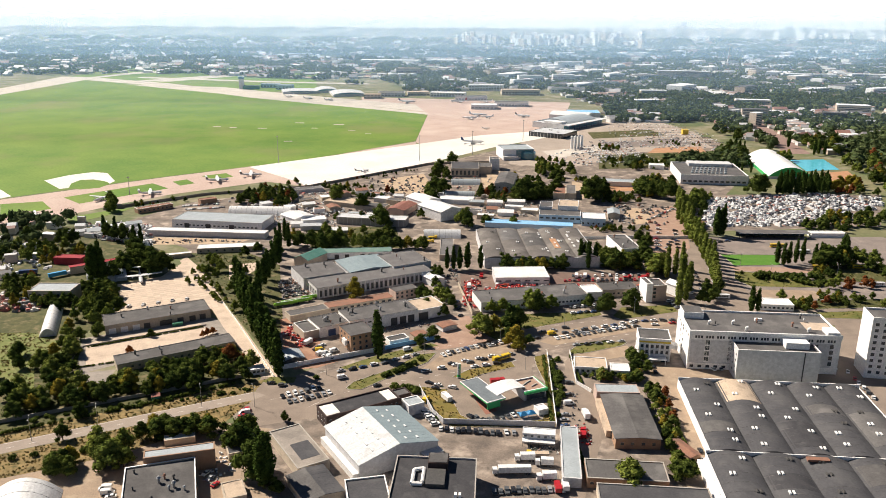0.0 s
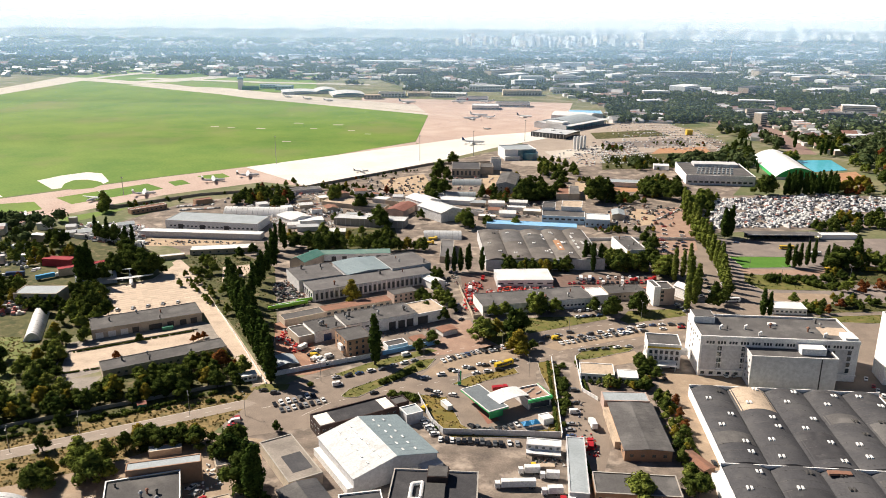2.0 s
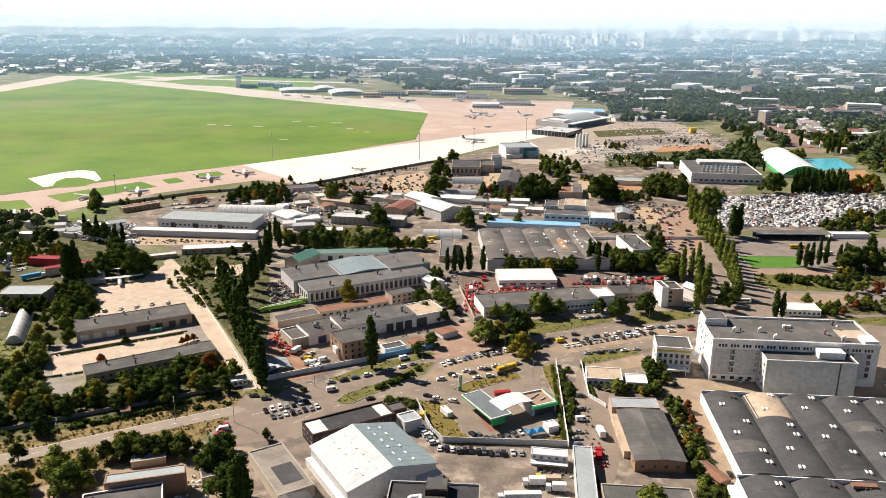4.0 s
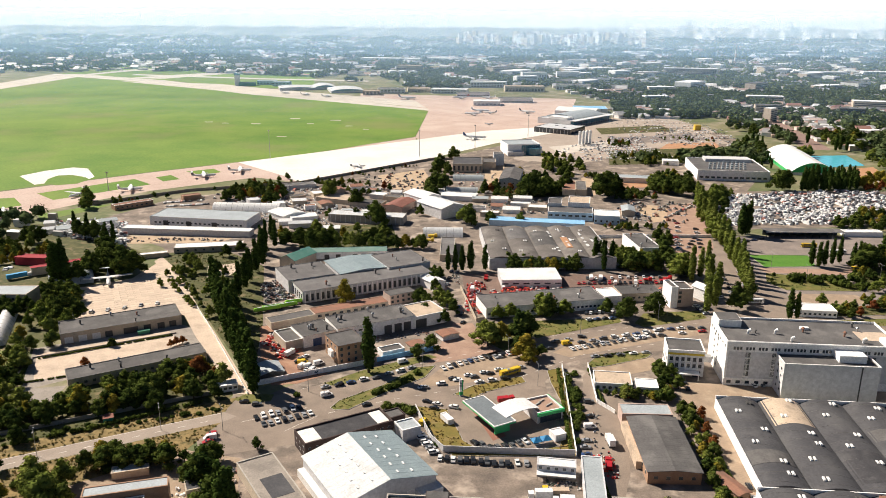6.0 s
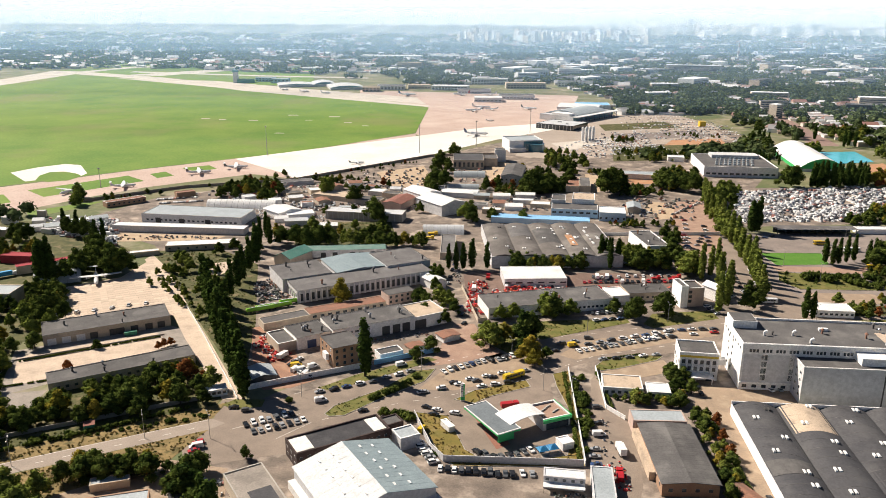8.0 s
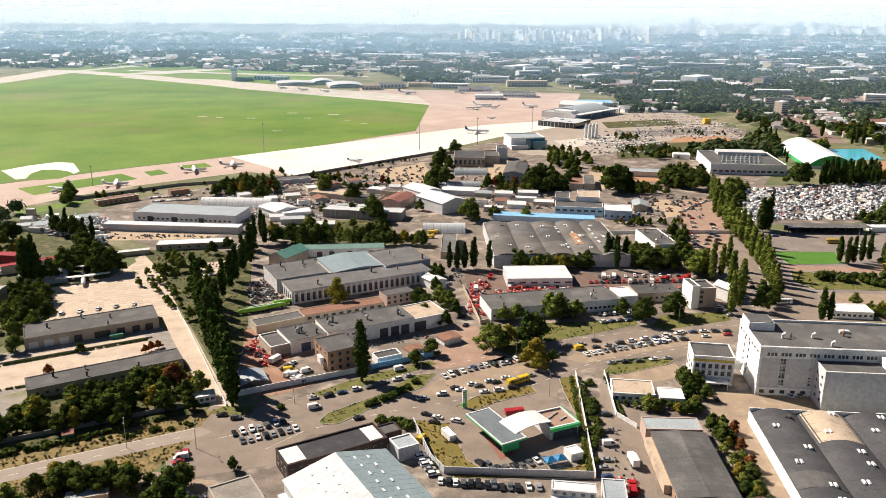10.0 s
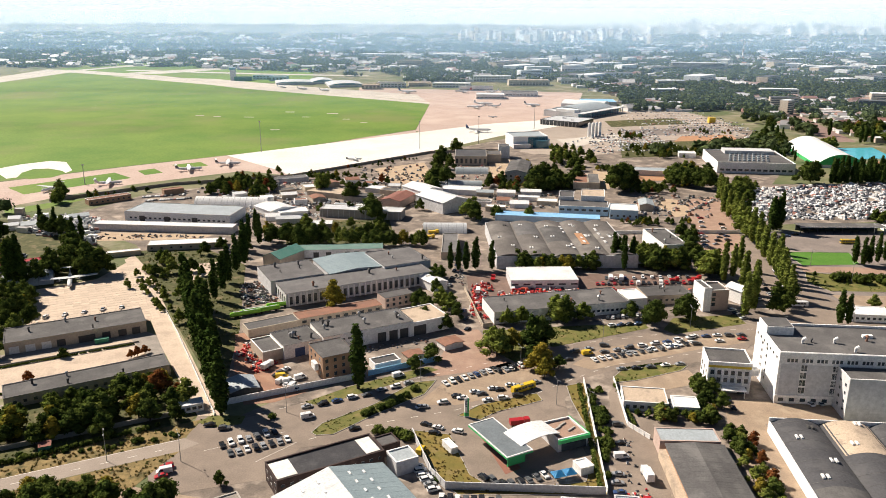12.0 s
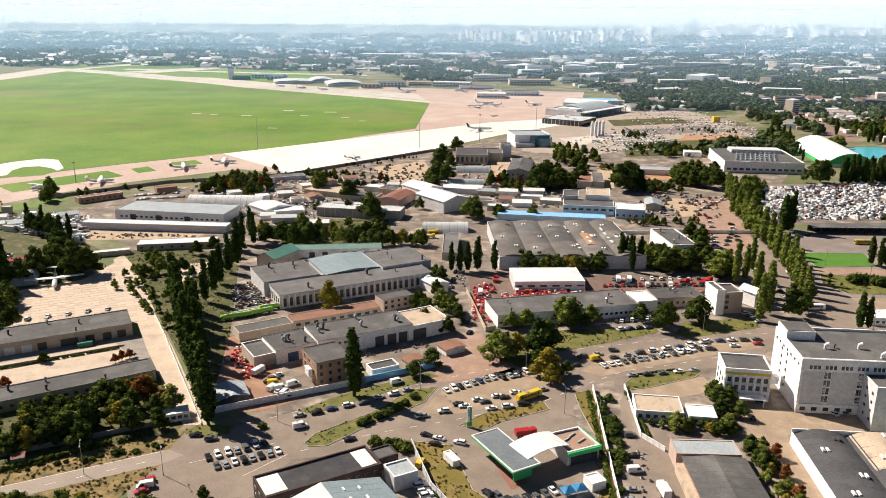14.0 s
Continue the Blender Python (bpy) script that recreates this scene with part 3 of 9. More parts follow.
patch("red_paving", [(12.7, 279.3), (17.4, 280.9), (26.9, 259.7), (21.2, 256.5)], RED_PAVING, 0.085, "red paving under the canopy edge")
patch("office_yard", [(76.2, 314.4), (108.0, 325.1), (110.0, 314.7), (87.3, 307.1), (73.5, 300.9)], DIRT_WARM, 0.05, "tan bare yard")
patch("pool_water", [(459.8, 825.1), (507.3, 829.7), (494.4, 771.6), (448.1, 761.6)], POOL, 0.4, "turquoise swimming pool water")
patch("clay_court", [(464.3, 753.3), (500.8, 765.8), (485.4, 712.8), (437.1, 691.5)], CLAY, 0.1, "orange clay court")
patch("junk_ground", [(263.6, 652.8), (472.2, 657.1), (400.9, 547.2), (232.1, 531.7)], YARD, 0.02, "dusty market ground")
patch("carpark_ground", [(129.2, 994.6), (368.5, 1205.6), (409.4, 1028.2), (396.2, 904.9), (271.8, 870.3), (150.8, 766.4), (83.5, 795.8)], ASPHALT_PALE, 0.03, "dusty pale car park ground")
patch("railway_ground", [(554.0, 1219.3), (584.8, 1220.4), (510.2, 865.4), (475.3, 864.5)], BALLAST, 0.05, "brown ballast of a railway line")
patch("far_road", [(395.4, 978.8), (412.4, 988.7), (412.7, 905.4), (389.6, 904.7)], ASPHALT, 0.06, "grey asphalt road bend")
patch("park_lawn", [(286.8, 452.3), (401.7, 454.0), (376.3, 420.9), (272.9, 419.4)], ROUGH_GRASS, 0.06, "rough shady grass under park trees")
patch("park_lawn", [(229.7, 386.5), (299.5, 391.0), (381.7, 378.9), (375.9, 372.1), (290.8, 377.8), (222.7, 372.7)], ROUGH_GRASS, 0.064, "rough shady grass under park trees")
patch("bus_bay", [(217.5, 405.8), (260.5, 404.5), (264.5, 390.6), (229.6, 390.1), (218.8, 391.8)], DIRT_WARM, 0.05, "tan sandy lay-by")
patch("bus_bay", [(219.8, 449.0), (309.1, 445.7), (330.8, 439.3), (326.5, 432.8), (220.3, 439.9)], CLAY_PALE, 0.05, "pale rosy bus lane")
patch("store_yard", [(186.4, 603.5), (203.9, 596.1), (191.4, 555.0), (176.8, 549.8), (174.7, 580.8)], SAND, 0.05, "pale sandy storage plot")
patch("store_yard", [(205.1, 600.0), (233.9, 610.2), (221.1, 547.3), (204.6, 488.3), (163.8, 450.4), (179.4, 515.7)], CLAY_PALE, 0.05, "pale rosy bare parking ground")
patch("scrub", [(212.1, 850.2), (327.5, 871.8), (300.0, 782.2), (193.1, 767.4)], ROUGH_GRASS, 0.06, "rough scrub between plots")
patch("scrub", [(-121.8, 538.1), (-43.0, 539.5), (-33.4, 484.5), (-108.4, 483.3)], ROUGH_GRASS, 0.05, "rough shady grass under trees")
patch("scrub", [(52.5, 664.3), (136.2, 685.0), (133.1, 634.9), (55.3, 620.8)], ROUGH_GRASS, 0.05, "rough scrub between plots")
patch("sand_plot", [(45.2, 758.0), (70.1, 764.5), (59.2, 671.4), (43.0, 659.5)], SAND, 0.05, "bare sandy storage plot")
patch("sand_plot", [(147.6, 705.3), (163.7, 710.9), (147.9, 635.2), (136.1, 634.9)], SAND, 0.05, "bare sandy storage plot")
patch("sand_plot", [(138.5, 874.3), (235.6, 916.8), (231.4, 892.4), (146.1, 823.9)], CONCRETE_PALE, 0.05, "pale bare works ground")
patch("meadow", [(-265.8, 335.9), (-245.6, 336.2), (-229.8, 329.4), (-205.6, 303.9), (-222.2, 297.8), (-208.9, 276.0), (-222.9, 270.8)], LAWN_GREEN, 0.035, "patchy lawn with worn paths")
patch("car_park_strip", [(233.4, 1022.7), (343.1, 1052.3), (354.5, 1001.5), (230.7, 969.3)], ROUGH_GRASS, 0.06, "scrubby strip between car parks")
patch("car_park_strip", [(233.2, 942.4), (364.3, 977.9), (372.5, 929.1), (239.9, 900.6)], TARMAC_DARK, 0.06, "worn asphalt road through car parks")

# ---- building kit ----
WINDOW_MESH = {}


def window_mesh(w, h, bars, glass):
    key = (w, h, bars, glass.name)
    if key not in WINDOW_MESH:
        bm = bmesh.new()
        f, n = min(0.12, w * 0.12), bars + 1
        low = [bm.verts.new((-w / 2 + w * i / n, -0.08, 0)) for i in range(n + 1)]
        top = [bm.verts.new((-w / 2 + w * i / n, -0.08, h)) for i in range(n + 1)]
        cells = [bm.faces.new((low[i], low[i + 1], top[i + 1], top[i])) for i in range(n)]
        rim = low + top[::-1]
        back = [bm.verts.new((v.co.x, 0.02, v.co.z)) for v in rim]
        for i in range(len(rim)):
            j = (i + 1) % len(rim)
            bm.faces.new((rim[j], rim[i], back[i], back[j]))
        bmesh.ops.inset_individual(bm, faces=cells, thickness=f, depth=-0.05)
        for c in cells:
            c.material_index = 1
        me = bpy.data.meshes.new("window")
        bm.to_mesh(me)
        bm.free()
        me.materials.append(FRAME)
        me.materials.append(glass)
        WINDOW_MESH[key] = me
    return WINDOW_MESH[key]


def on_face(w, d, face, u, z):
    """The local pose of a thing set on a facade, u metres from the facade's middle."""
    return {"front": pose(u, -d / 2, z), "back": pose(-u, d / 2, z, 0, 0, 180),
            "left": pose(-w / 2, -u, z, 0, 0, -90), "right": pose(w / 2, u, z, 0, 0, 90)}[face]


def windows(house, face, cols, rows, ww, wh, z0, dz=3.0, span=None, shift=0.0, bars=1, glass=None, name="window", deep=False):
    w, d = house["size"][0], house["size"][1]
    wide = w if face in ("front", "back") else d
    span = span or wide * 0.88
    me = window_mesh(ww, wh, bars, glass or GLASS)
    pane = pane_mesh(ww, wh) if deep else None
    for r in range(rows):
        for c in range(cols):
            u = shift + (0 if cols == 1 else -span / 2 + span * c / (cols - 1))
            ob = new(name, me)
            ob.parent = house
            ob.matrix_basis = on_face(w, d, face, u, z0 + r * dz)
            if deep:
                sill = new("sill", pane)
                sill.parent = ob


def pane_mesh(w, h):
    """A shallow sill under a window."""
    key = (w, h, "sill")
    if key not in WINDOW_MESH:
        bm = bmesh.new()
        block(bm, 0, -0.14, -0.12, w + 0.2, 0.28, 0.1)
        me = bpy.data.meshes.new("sill")
        bm.to_mesh(me)
        bm.free()
        me.materials.append(WALL_WHITE)
        WINDOW_MESH[key] = me
    return WINDOW_MESH[key]


def gates(house, face, shifts, gw, gh, material, name="garage_door", z=0.05):
    w, d = house["size"][0], house["size"][1]
    for u in shifts:
        bm = bmesh.new()
        block(bm, 0, 0, 0, gw, 0.14, gh)
        for i in range(4):
            block(bm, 0, -0.08, 0.15 + i * gh / 4, gw * 0.92, 0.06, gh / 4 - 0.2)
        part(name, bm, material, house, place=on_face(w, d, face, u, z))


def tube_wall(w, d, h, thick=0.35):
    """Four walls as one ring, open at the top."""
    bm = bmesh.new()
    o = [(-w / 2, -d / 2), (w / 2, -d / 2), (w / 2, d / 2), (-w / 2, d / 2)]
    a, b = w / 2 - thick, d / 2 - thick
    i_ = [(-a, -b), (a, -b), (a, b), (-a, b)]
    ob, ot = [bm.verts.new((x, y, 0)) for x, y in o], [bm.verts.new((x, y, h)) for x, y in o]
    it, ib = [bm.verts.new((x, y, h)) for x, y in i_], [bm.verts.new((x, y, 0)) for x, y in i_]
    for k in range(4):
        j = (k + 1) % 4
        bm.faces.new((ob[k], ob[j], ot[j], ot[k]))
        bm.faces.new((ot[k], ot[j], it[j], it[k]))
        bm.faces.new((it[k], it[j], ib[j], ib[k]))
    return bm


def flat_house(name, x, y, w, d, turn, h, wall, roof, label, parapet=0.6, trim=None, category="building", group="", vents=0, z=0.0):
    """A flat-roofed building: walls with a parapet, the roof inside it, a coping, and vents on top."""
    house = root(name, x, y, turn, label, category, group, z, True)
    house["size"] = (w, d, h)
    part("wall", tube_wall(w, d, h + parapet), wall, house)
    part("roof", boxed(0, 0, h - 0.3, w - 0.72, d - 0.72, 0.3), roof, house)
    bm = bmesh.new()
    for sx, sy, px, py in ((w + 0.2, 0.5, 0, -d / 2 + 0.15), (w + 0.2, 0.5, 0, d / 2 - 0.15)):
        block(bm, px, py, h + parapet + 0.003, sx, sy, 0.12)
    for px in (-w / 2 + 0.15, w / 2 - 0.15):
        block(bm, px, 0, h + parapet + 0.003, 0.5, d - 0.8, 0.12)
    part("coping", bm, trim or wall, house)
    rnd = random.Random(int(abs(x * 7 + y * 13)))
    for i in range(vents):
        bm = bmesh.new()
        px, py, s = rnd.uniform(-0.42, 0.42) * w, rnd.uniform(-0.38, 0.38) * d, rnd.uniform(0.45, 1.15)
        rod(bm, (px, py, h), (px, py, h + s * 2), s * 0.45, s * 0.45)
        rod(bm, (px, py, h + s * 2), (px, py, h + s * 2.7), s * 0.9, s * 0.35)
        part("vent", bm, rnd.choice((STEEL, DARK_METAL, DARK_METAL, ROOF_RUST)), house)
    return house


def gable_house(name, x, y, w, d, turn, h, rise, wall, roof, label, roof_b=None, category="building", group="", over=0.5, lights=0):
    """A pitched building with its ridge along its depth."""
    house = root(name, x, y, turn, label, category, group, built=True)
    house["size"] = (w, d, h)
    bm = bmesh.new()
    prism(bm, [(-w / 2, 0), (w / 2, 0), (w / 2, h), (0, h + rise), (-w / 2, h)], -d / 2, d / 2)
    part("wall", bm, wall, house)
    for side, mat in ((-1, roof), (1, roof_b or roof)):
        e = w / 2 + over
        drop = rise * over / (w / 2)
        n = max(3, int(d / 2.4))
        ys, up = [-d / 2 - over], [0.0]
        for i in range(n + 1):
            yy = -d / 2 + i * d / n
            ys += [yy - 0.08, yy - 0.05, yy + 0.05, yy + 0.08]
            up += [0.0, 0.03, 0.03, 0.0]
        ys.append(d / 2 + over)
        up.append(0.0)
        bm = bmesh.new()
        lines = [[bm.verts.new((px, yy, pz + k * lift)) for yy, lift in zip(ys, up)]
                 for px, pz, k in ((0, h + rise + 0.25, 1), (side * e, h - drop + 0.25, 1), (side * e, h - drop + 0.02, 0), (0, h + rise + 0.02, 0))]
        for p, q in zip(lines, lines[1:] + lines[:1]):
            for i in range(len(ys) - 1):
                quad = (p[i], q[i], q[i + 1], p[i + 1])
                bm.faces.new(quad if side > 0 else quad[::-1])
        for i in (0, -1):
            bm.faces.new([l[i] for l in lines])
        bmesh.ops.recalc_face_normals(bm, faces=bm.faces[:])
        part("roof", bm, mat, house)
        rnd = random.Random(int(w * 100 + side))
        for i in range(lights):
            t = (i % 2 + 1) * 0.27 + 0.02
            yy = -d * 0.38 + (i // 2) * d * 0.76 / max(1, lights // 2 - 1)
            part("skylight", boxed(side * t * w / 2 + rnd.uniform(-.4, .4), yy, h + rise * (1 - t) + 0.1, 0.7, 1.5, 0.38), ROOF_WHITE, house)
    return house


def vault_house(name, x, y, w, d, turn, h, rise, n, wall, roof, label, lights=0, category="warehouse", end=None, seg=10, rib=True):
    """A hall under n barrel vaults that run along its depth, behind a parapet."""
    house = root(name, x, y, turn, label, category, built=True)
    house["size"] = (w, d, h)
    s = w / n
    rnd = random.Random(int(w * 10 + d))
    if h > 0.3:
        part("wall", tube_wall(w, d, h + (0.5 if n > 1 else 0)), wall, house)
    for i in range(n):
        cx = -w / 2 + s * (i + 0.5)
        half = s / 2 - (0.36 if i in (0, n - 1) and n > 1 else 0.01)
        arc = [(cx - half + 2 * half * k / seg, h + rise * (1 - (2 * k / seg - 1) ** 2)) for k in range(seg + 1)]
        bm = bmesh.new()
        prism(bm, arc[::-1] + [(cx - half, max(0, h - 0.6)), (cx + half, max(0, h - 0.6))], -d / 2 + 0.36, d / 2 - 0.36)
        part("roof_vault", bm, roof[i % len(roof)] if isinstance(roof, list) else roof, house)
        if rib:
            bm = bmesh.new()
            k0 = int(d / 5)
            for k in range(k0):
                yy = -d / 2 + (k + 0.5) * d / k0
                up = [(px, pz + 0.002) for px, pz in arc] + [(px, pz + 0.05) for px, pz in arc[::-1]]
                prism(bm, up[::-1], yy - 0.06, yy + 0.06)
            tagged(part("roof_seam", bm, ROOF_GREY, house), kind="stuff")
        for k in range(lights):
            u = rnd.choice((-0.16, 0.2)) * s
            yy = -d / 2 + d * (k + 0.6 + rnd.uniform(-0.2, 0.2)) / lights
            zz = h + rise * (1 - (2 * u / s) ** 2) - 0.1
            bm = boxed(cx + u - 0.8, yy, zz, 0.85, 2.0, 0.6)
            block(bm, cx + u - 0.8, yy, zz + 0.6, 0.65, 1.7, 0.2, taper=0.7)
            block(bm, cx + u + 0.8, yy, zz, 0.85, 2.0, 0.6)
            block(bm, cx + u + 0.8, yy, zz + 0.6, 0.65, 1.7, 0.2, taper=0.7)
            part("skylight", bm, ROOF_WHITE if rnd.random() < 0.8 else DARK_METAL, house)
    if end:
        bm = bmesh.new()
        for i in range(n):
            cx, half = -w / 2 + s * (i + 0.5), s / 2 - 0.4
            arc = [(cx - half + 2 * half * k / seg, h + rise * (1 - (2 * k / seg - 1) ** 2)) for k in range(seg + 1)]
            prism(bm, arc[::-1] + [(cx - half, 0), (cx + half, 0)], -d / 2 + 0.1, -d / 2 + 0.3)
        part("end_wall", bm, end, house)
    return house


def long_wall(name, points, h, material, label, thick=0.3, step=3.0, category="wall"):
    """A wall or fence of panels between posts, along a line of plan points."""
    thing = root(name, points[0][0], points[0][1], 0, label, category)
    points = [spot(x, y) for x, y in points]
    panels = {}
    for (x0, y0), (x1, y1) in zip(points, points[1:]):
        run = math.hypot(x1 - x0, y1 - y0)
        n = max(1, round(run / step))
        a = math.degrees(math.atan2(y1 - y0, x1 - x0))
        key = round(run / n, 2)
        if key not in panels:
            bm = bmesh.new()
            block(bm, 0, 0, 0, key - 0.02, thick * 0.6, h)
            block(bm, 0, 0, h, key - 0.02, thick, 0.12)
            block(bm, -key / 2 + 0.1, 0, 0, 0.2, thick * 1.3, h + 0.18)
            me = bpy.data.meshes.new("panel")
            bm.to_mesh(me)
            bm.free()
            me.materials.append(material)
            panels[key] = me
        for i in range(n):
            t = (i + 0.5) / n
            ob = new("panel", panels[key])
            ob.parent = thing
            ob.matrix_basis = pose(x0 + (x1 - x0) * t - points[0][0], y0 + (y1 - y0) * t - points[0][1], 0, 0, 0, a)
    return thing


def arc_sheet(house, n, i, rise, y0, y1, material, seg=10):
    """A strip of newer felt laid over one vault of a hall."""
    w, h = house["size"][0], house["size"][2]
    s = w / n
    cx, half = -w / 2 + s * (i + 0.5), s / 2 - 1.0
    arc = [(cx - half + 2 * half * k / seg, h + rise * (1 - ((-half + 2 * half * k / seg) / (s / 2 - 0.2)) ** 2)) for k in range(seg + 1)]
    bm = bmesh.new()
    prism(bm, [(x, z + 0.07) for x, z in arc][::-1] + [(x, z + 0.02) for x, z in arc], y0, y1)
    part("felt_strip", bm, material, house, "newer felt strip")

# ---- works on the near side of the avenue ----
b = flat_house("office_block", 174.3, 310.2, 79.0, 26.0, -4, 21.6, WALL_WHITE, ROOF_GREY,
               "white six-storey office block with grey shaded facade and flat felt roof", 0.9, WALL_WHITE, vents=5)
# grey panels put the front's shade into its colour; other sides stay white
part("facade_panel", boxed(-14, -13.0, 3.9, 49, 0.08, 13.4), WALL_GREY, b, "grey facade panel with the front's shade in its colour")
part("facade_panel", boxed(29.5, -13.0, 3.9, 12, 0.08, 13.9), WALL_GREY, b, "grey facade panel with the front's shade in its colour")
part("base_ledge", boxed(0, -13.2, 3.2, 79.2, 0.5, 0.7), WALL_WHITE, b)
part("cornice", boxed(0, -13.15, 20.6, 79.4, 0.4, 1.9), WALL_WHITE, b)
for u in range(13):
    windows(b, "front", 3, 1, 1.05, 1.5, 18.3, span=3.0, shift=-34.5 + u * 5.75, bars=0)
for u in (-29.6, -17.4):
    part("window_strip", boxed(u, -13.05, 4.3, 2.7, 0.06, 13.2), WALL_WHITE, b, "white render between stair windows")
    windows(b, "front", 2, 4, 1.1, 2.5, 4.9, 3.25, span=1.25, shift=u, bars=0, deep=True)
windows(b, "front", 2, 4, 1.9, 2.3, 4.9, 3.3, span=8, shift=31, bars=1, deep=True)
windows(b, "front", 9, 1, 2.0, 1.5, 1.1, span=34, shift=-20, bars=1, deep=True)
windows(b, "left", 2, 5, 1.2, 1.4, 3.5, 3.3, span=5, shift=-2, deep=True)
windows(b, "left", 7, 1, 1.2, 1.1, 18.5, span=21, deep=True)
windows(b, "right", 7, 5, 1.4, 1.6, 3.5, 3.4, span=21)
h = boxed(-33.5, 8, 21.6, 11, 9, 3.6)
part("penthouse", h, WALL_WHITE, b)
part("penthouse_roof", boxed(-33.5, 8, 25.203, 10.2, 8.2, 0.25), ROOF_GREY, b)
part("penthouse", boxed(35.5, -9, 21.6, 6.4, 7, 2.2), WALL_WHITE, b)
part("roof_terrace", boxed(31.5, -1, 21.603, 14, 9, 0.1), CONCRETE_WARM, b, "pale terrace paving")
part("plant_box", boxed(2, 4, 21.6, 4.0, 1.5, 1.2), WALL_WHITE, b)
for px, py in ((-27, -3), (-14, -2), (-9, -9), (24, -8)):
    bm = rod(bmesh.new(), (px, py, 21.6), (px, py, 23.4), 0.5, 0.5)
    rod(bm, (px, py, 23.2), (px + 1.3, py, 23.8), 0.6, 0.75)
    part("fan", bm, ROOF_WHITE, b)
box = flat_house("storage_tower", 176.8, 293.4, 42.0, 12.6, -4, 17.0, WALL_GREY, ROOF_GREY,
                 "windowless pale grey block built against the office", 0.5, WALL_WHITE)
part("lift_house", boxed(10.5, 1, 17.0, 12, 7, 3.4), WALL_WHITE, box)
part("downpipe", boxed(13, -6.4, 0, 0.5, 0.25, 17), DARK_METAL, box)
windows(box, "left", 3, 4, 1.2, 1.2, 3.0, 3.4, span=8)
e = flat_house("entrance_building", 119.0, 313.6, 17.4, 12.4, -7, 12.9, WALL_WHITE, ROOF_GREY,
               "white three-storey entrance building with a yellow band", 0.5, WALL_WHITE)
part("yellow_band", boxed(0, -6.25, 11.0, 16.9, 0.2, 1.0), YELLOW_TRIM, e, "yellow painted band")
windows(e, "front", 6, 2, 1.5, 2.0, 4.6, 3.3, span=13.6, bars=1, deep=True)
part("spandrel", boxed(0, -6.22, 6.75, 16.2, 0.1, 1.0), WALL_GREY, e, "grey panel band")
windows(e, "left", 3, 2, 1.5, 1.8, 4.2, 2.8, span=8)
for i in range(7):
    part("pilaster", boxed(-8.15 + i * 2.72, -6.4, 3.4, 0.62, 0.4, 7.5), WALL_WHITE, e)
part("porch_roof", boxed(1.5, -8.4, 3.0, 10, 4.2, 0.3), ROOF_WHITE, e)
for px in (-2.8, 5.8):
    part("porch_post", boxed(px, -10.0, 0, 0.35, 0.35, 3.0), WALL_WHITE, e)
part("porch_wall", boxed(5.5, -6.5, 0, 3.5, 0.3, 3.0), GLASS, e)
part("walkway", boxed(11.2, 2, 4.4, 5.0, 3.0, 2.8), WALL_WHITE, e)
a1 = vault_house("vaulted_warehouse", 163.9, 249.0, 90.0, 58.0, -4, 4.4, 2.2, 5, WALL_WHITE,
                 [ROOF_DARK, ROOF_DARK, ROOF_DARK], "long warehouse with dark felt barrel-vault roofs", lights=6)
a2 = vault_house("vaulted_warehouse", 160.1, 195.0, 98.0, 49.6, -4, 4.4, 2.2, 5, WALL_WHITE,
                 [ROOF_DARK, ROOF_DARK, ROOF_DARK], "long warehouse with dark felt barrel-vault roofs", lights=5)
for a, d in ((a1, 58.0), (a2, 49.6)):
    part("end_parapet", boxed(0, d / 2 - 0.2, 4.9, a["size"][0], 0.4, 1.3), WALL_WHITE, a)
arc_sheet(a1, 5, 1, 2.2, 10, 28.4, ROOF_TAN)
arc_sheet(a1, 5, 0, 2.2, -16, -8, ROOF_GREY)
arc_sheet(a1, 5, 2, 2.2, -24, -6, ROOF_BLACK)
arc_sheet(a1, 5, 3, 2.2, 2, 9, ROOF_GREY)
arc_sheet(a1, 5, 4, 2.2, -20, 4, ROOF_GREY)
arc_sheet(a2, 5, 1, 2.2, 3, 12, ROOF_BLACK)
arc_sheet(a2, 5, 3, 2.2, 8, 20, ROOF_GREY)
part("roof_hatch", boxed(-4, 21, 6.3, 9, 2.2, 1.0), ROOF_RUST, a2, "red-brown roof hatch")
part("loading_ledge", boxed(-51.0, 8, 0, 3.4, 30, 2.6), WALL_WHITE, a2)
t = flat_house("apartment_tower", 241.5, 296.1, 30.0, 13.0, -8, 33.5, WALL_WHITE, ROOF_GREY, "tall white nine-storey apartment block", 0.9)
windows(t, "front", 7, 9, 1.8, 1.7, 2.6, 3.4, span=25)
t2 = flat_house("annex_building", 257.0, 282.0, 26.0, 9.0, -8, 13.0, WALL_GREY, ROOF_GREY, "grey four-storey annex beside a tower", 0.6, WALL_WHITE)
windows(t2, "left", 3, 4, 1.5, 1.7, 2.2, 3.3, span=8)
windows(t2, "front", 7, 4, 1.8, 1.7, 2.2, 3.3)
o = flat_house("site_office", 80.6, 299.0, 17.4, 11.0, -6, 3.8, WALL_WHITE, ROOF_TAN, "low cream site office with a sandy flat roof", 0.2)
windows(o, "front", 6, 1, 1.5, 1.4, 1.2, span=14)
o2 = flat_house("site_hut", 95.7, 295.2, 10.0, 7.8, -6, 3.3, WALL_WHITE, ROOF_WHITE, "low hut with a pale sheet roof", 0.1)
windows(o2, "front", 2, 1, 1.3, 1.2, 1.2, span=5)
s = gable_house("long_workshop", 87.9, 248.5, 20.0, 34.0, -1.5, 5.2, 0.8, WALL_BRICK, ROOF_GREY, "long cream workshop with a grey felt roof")
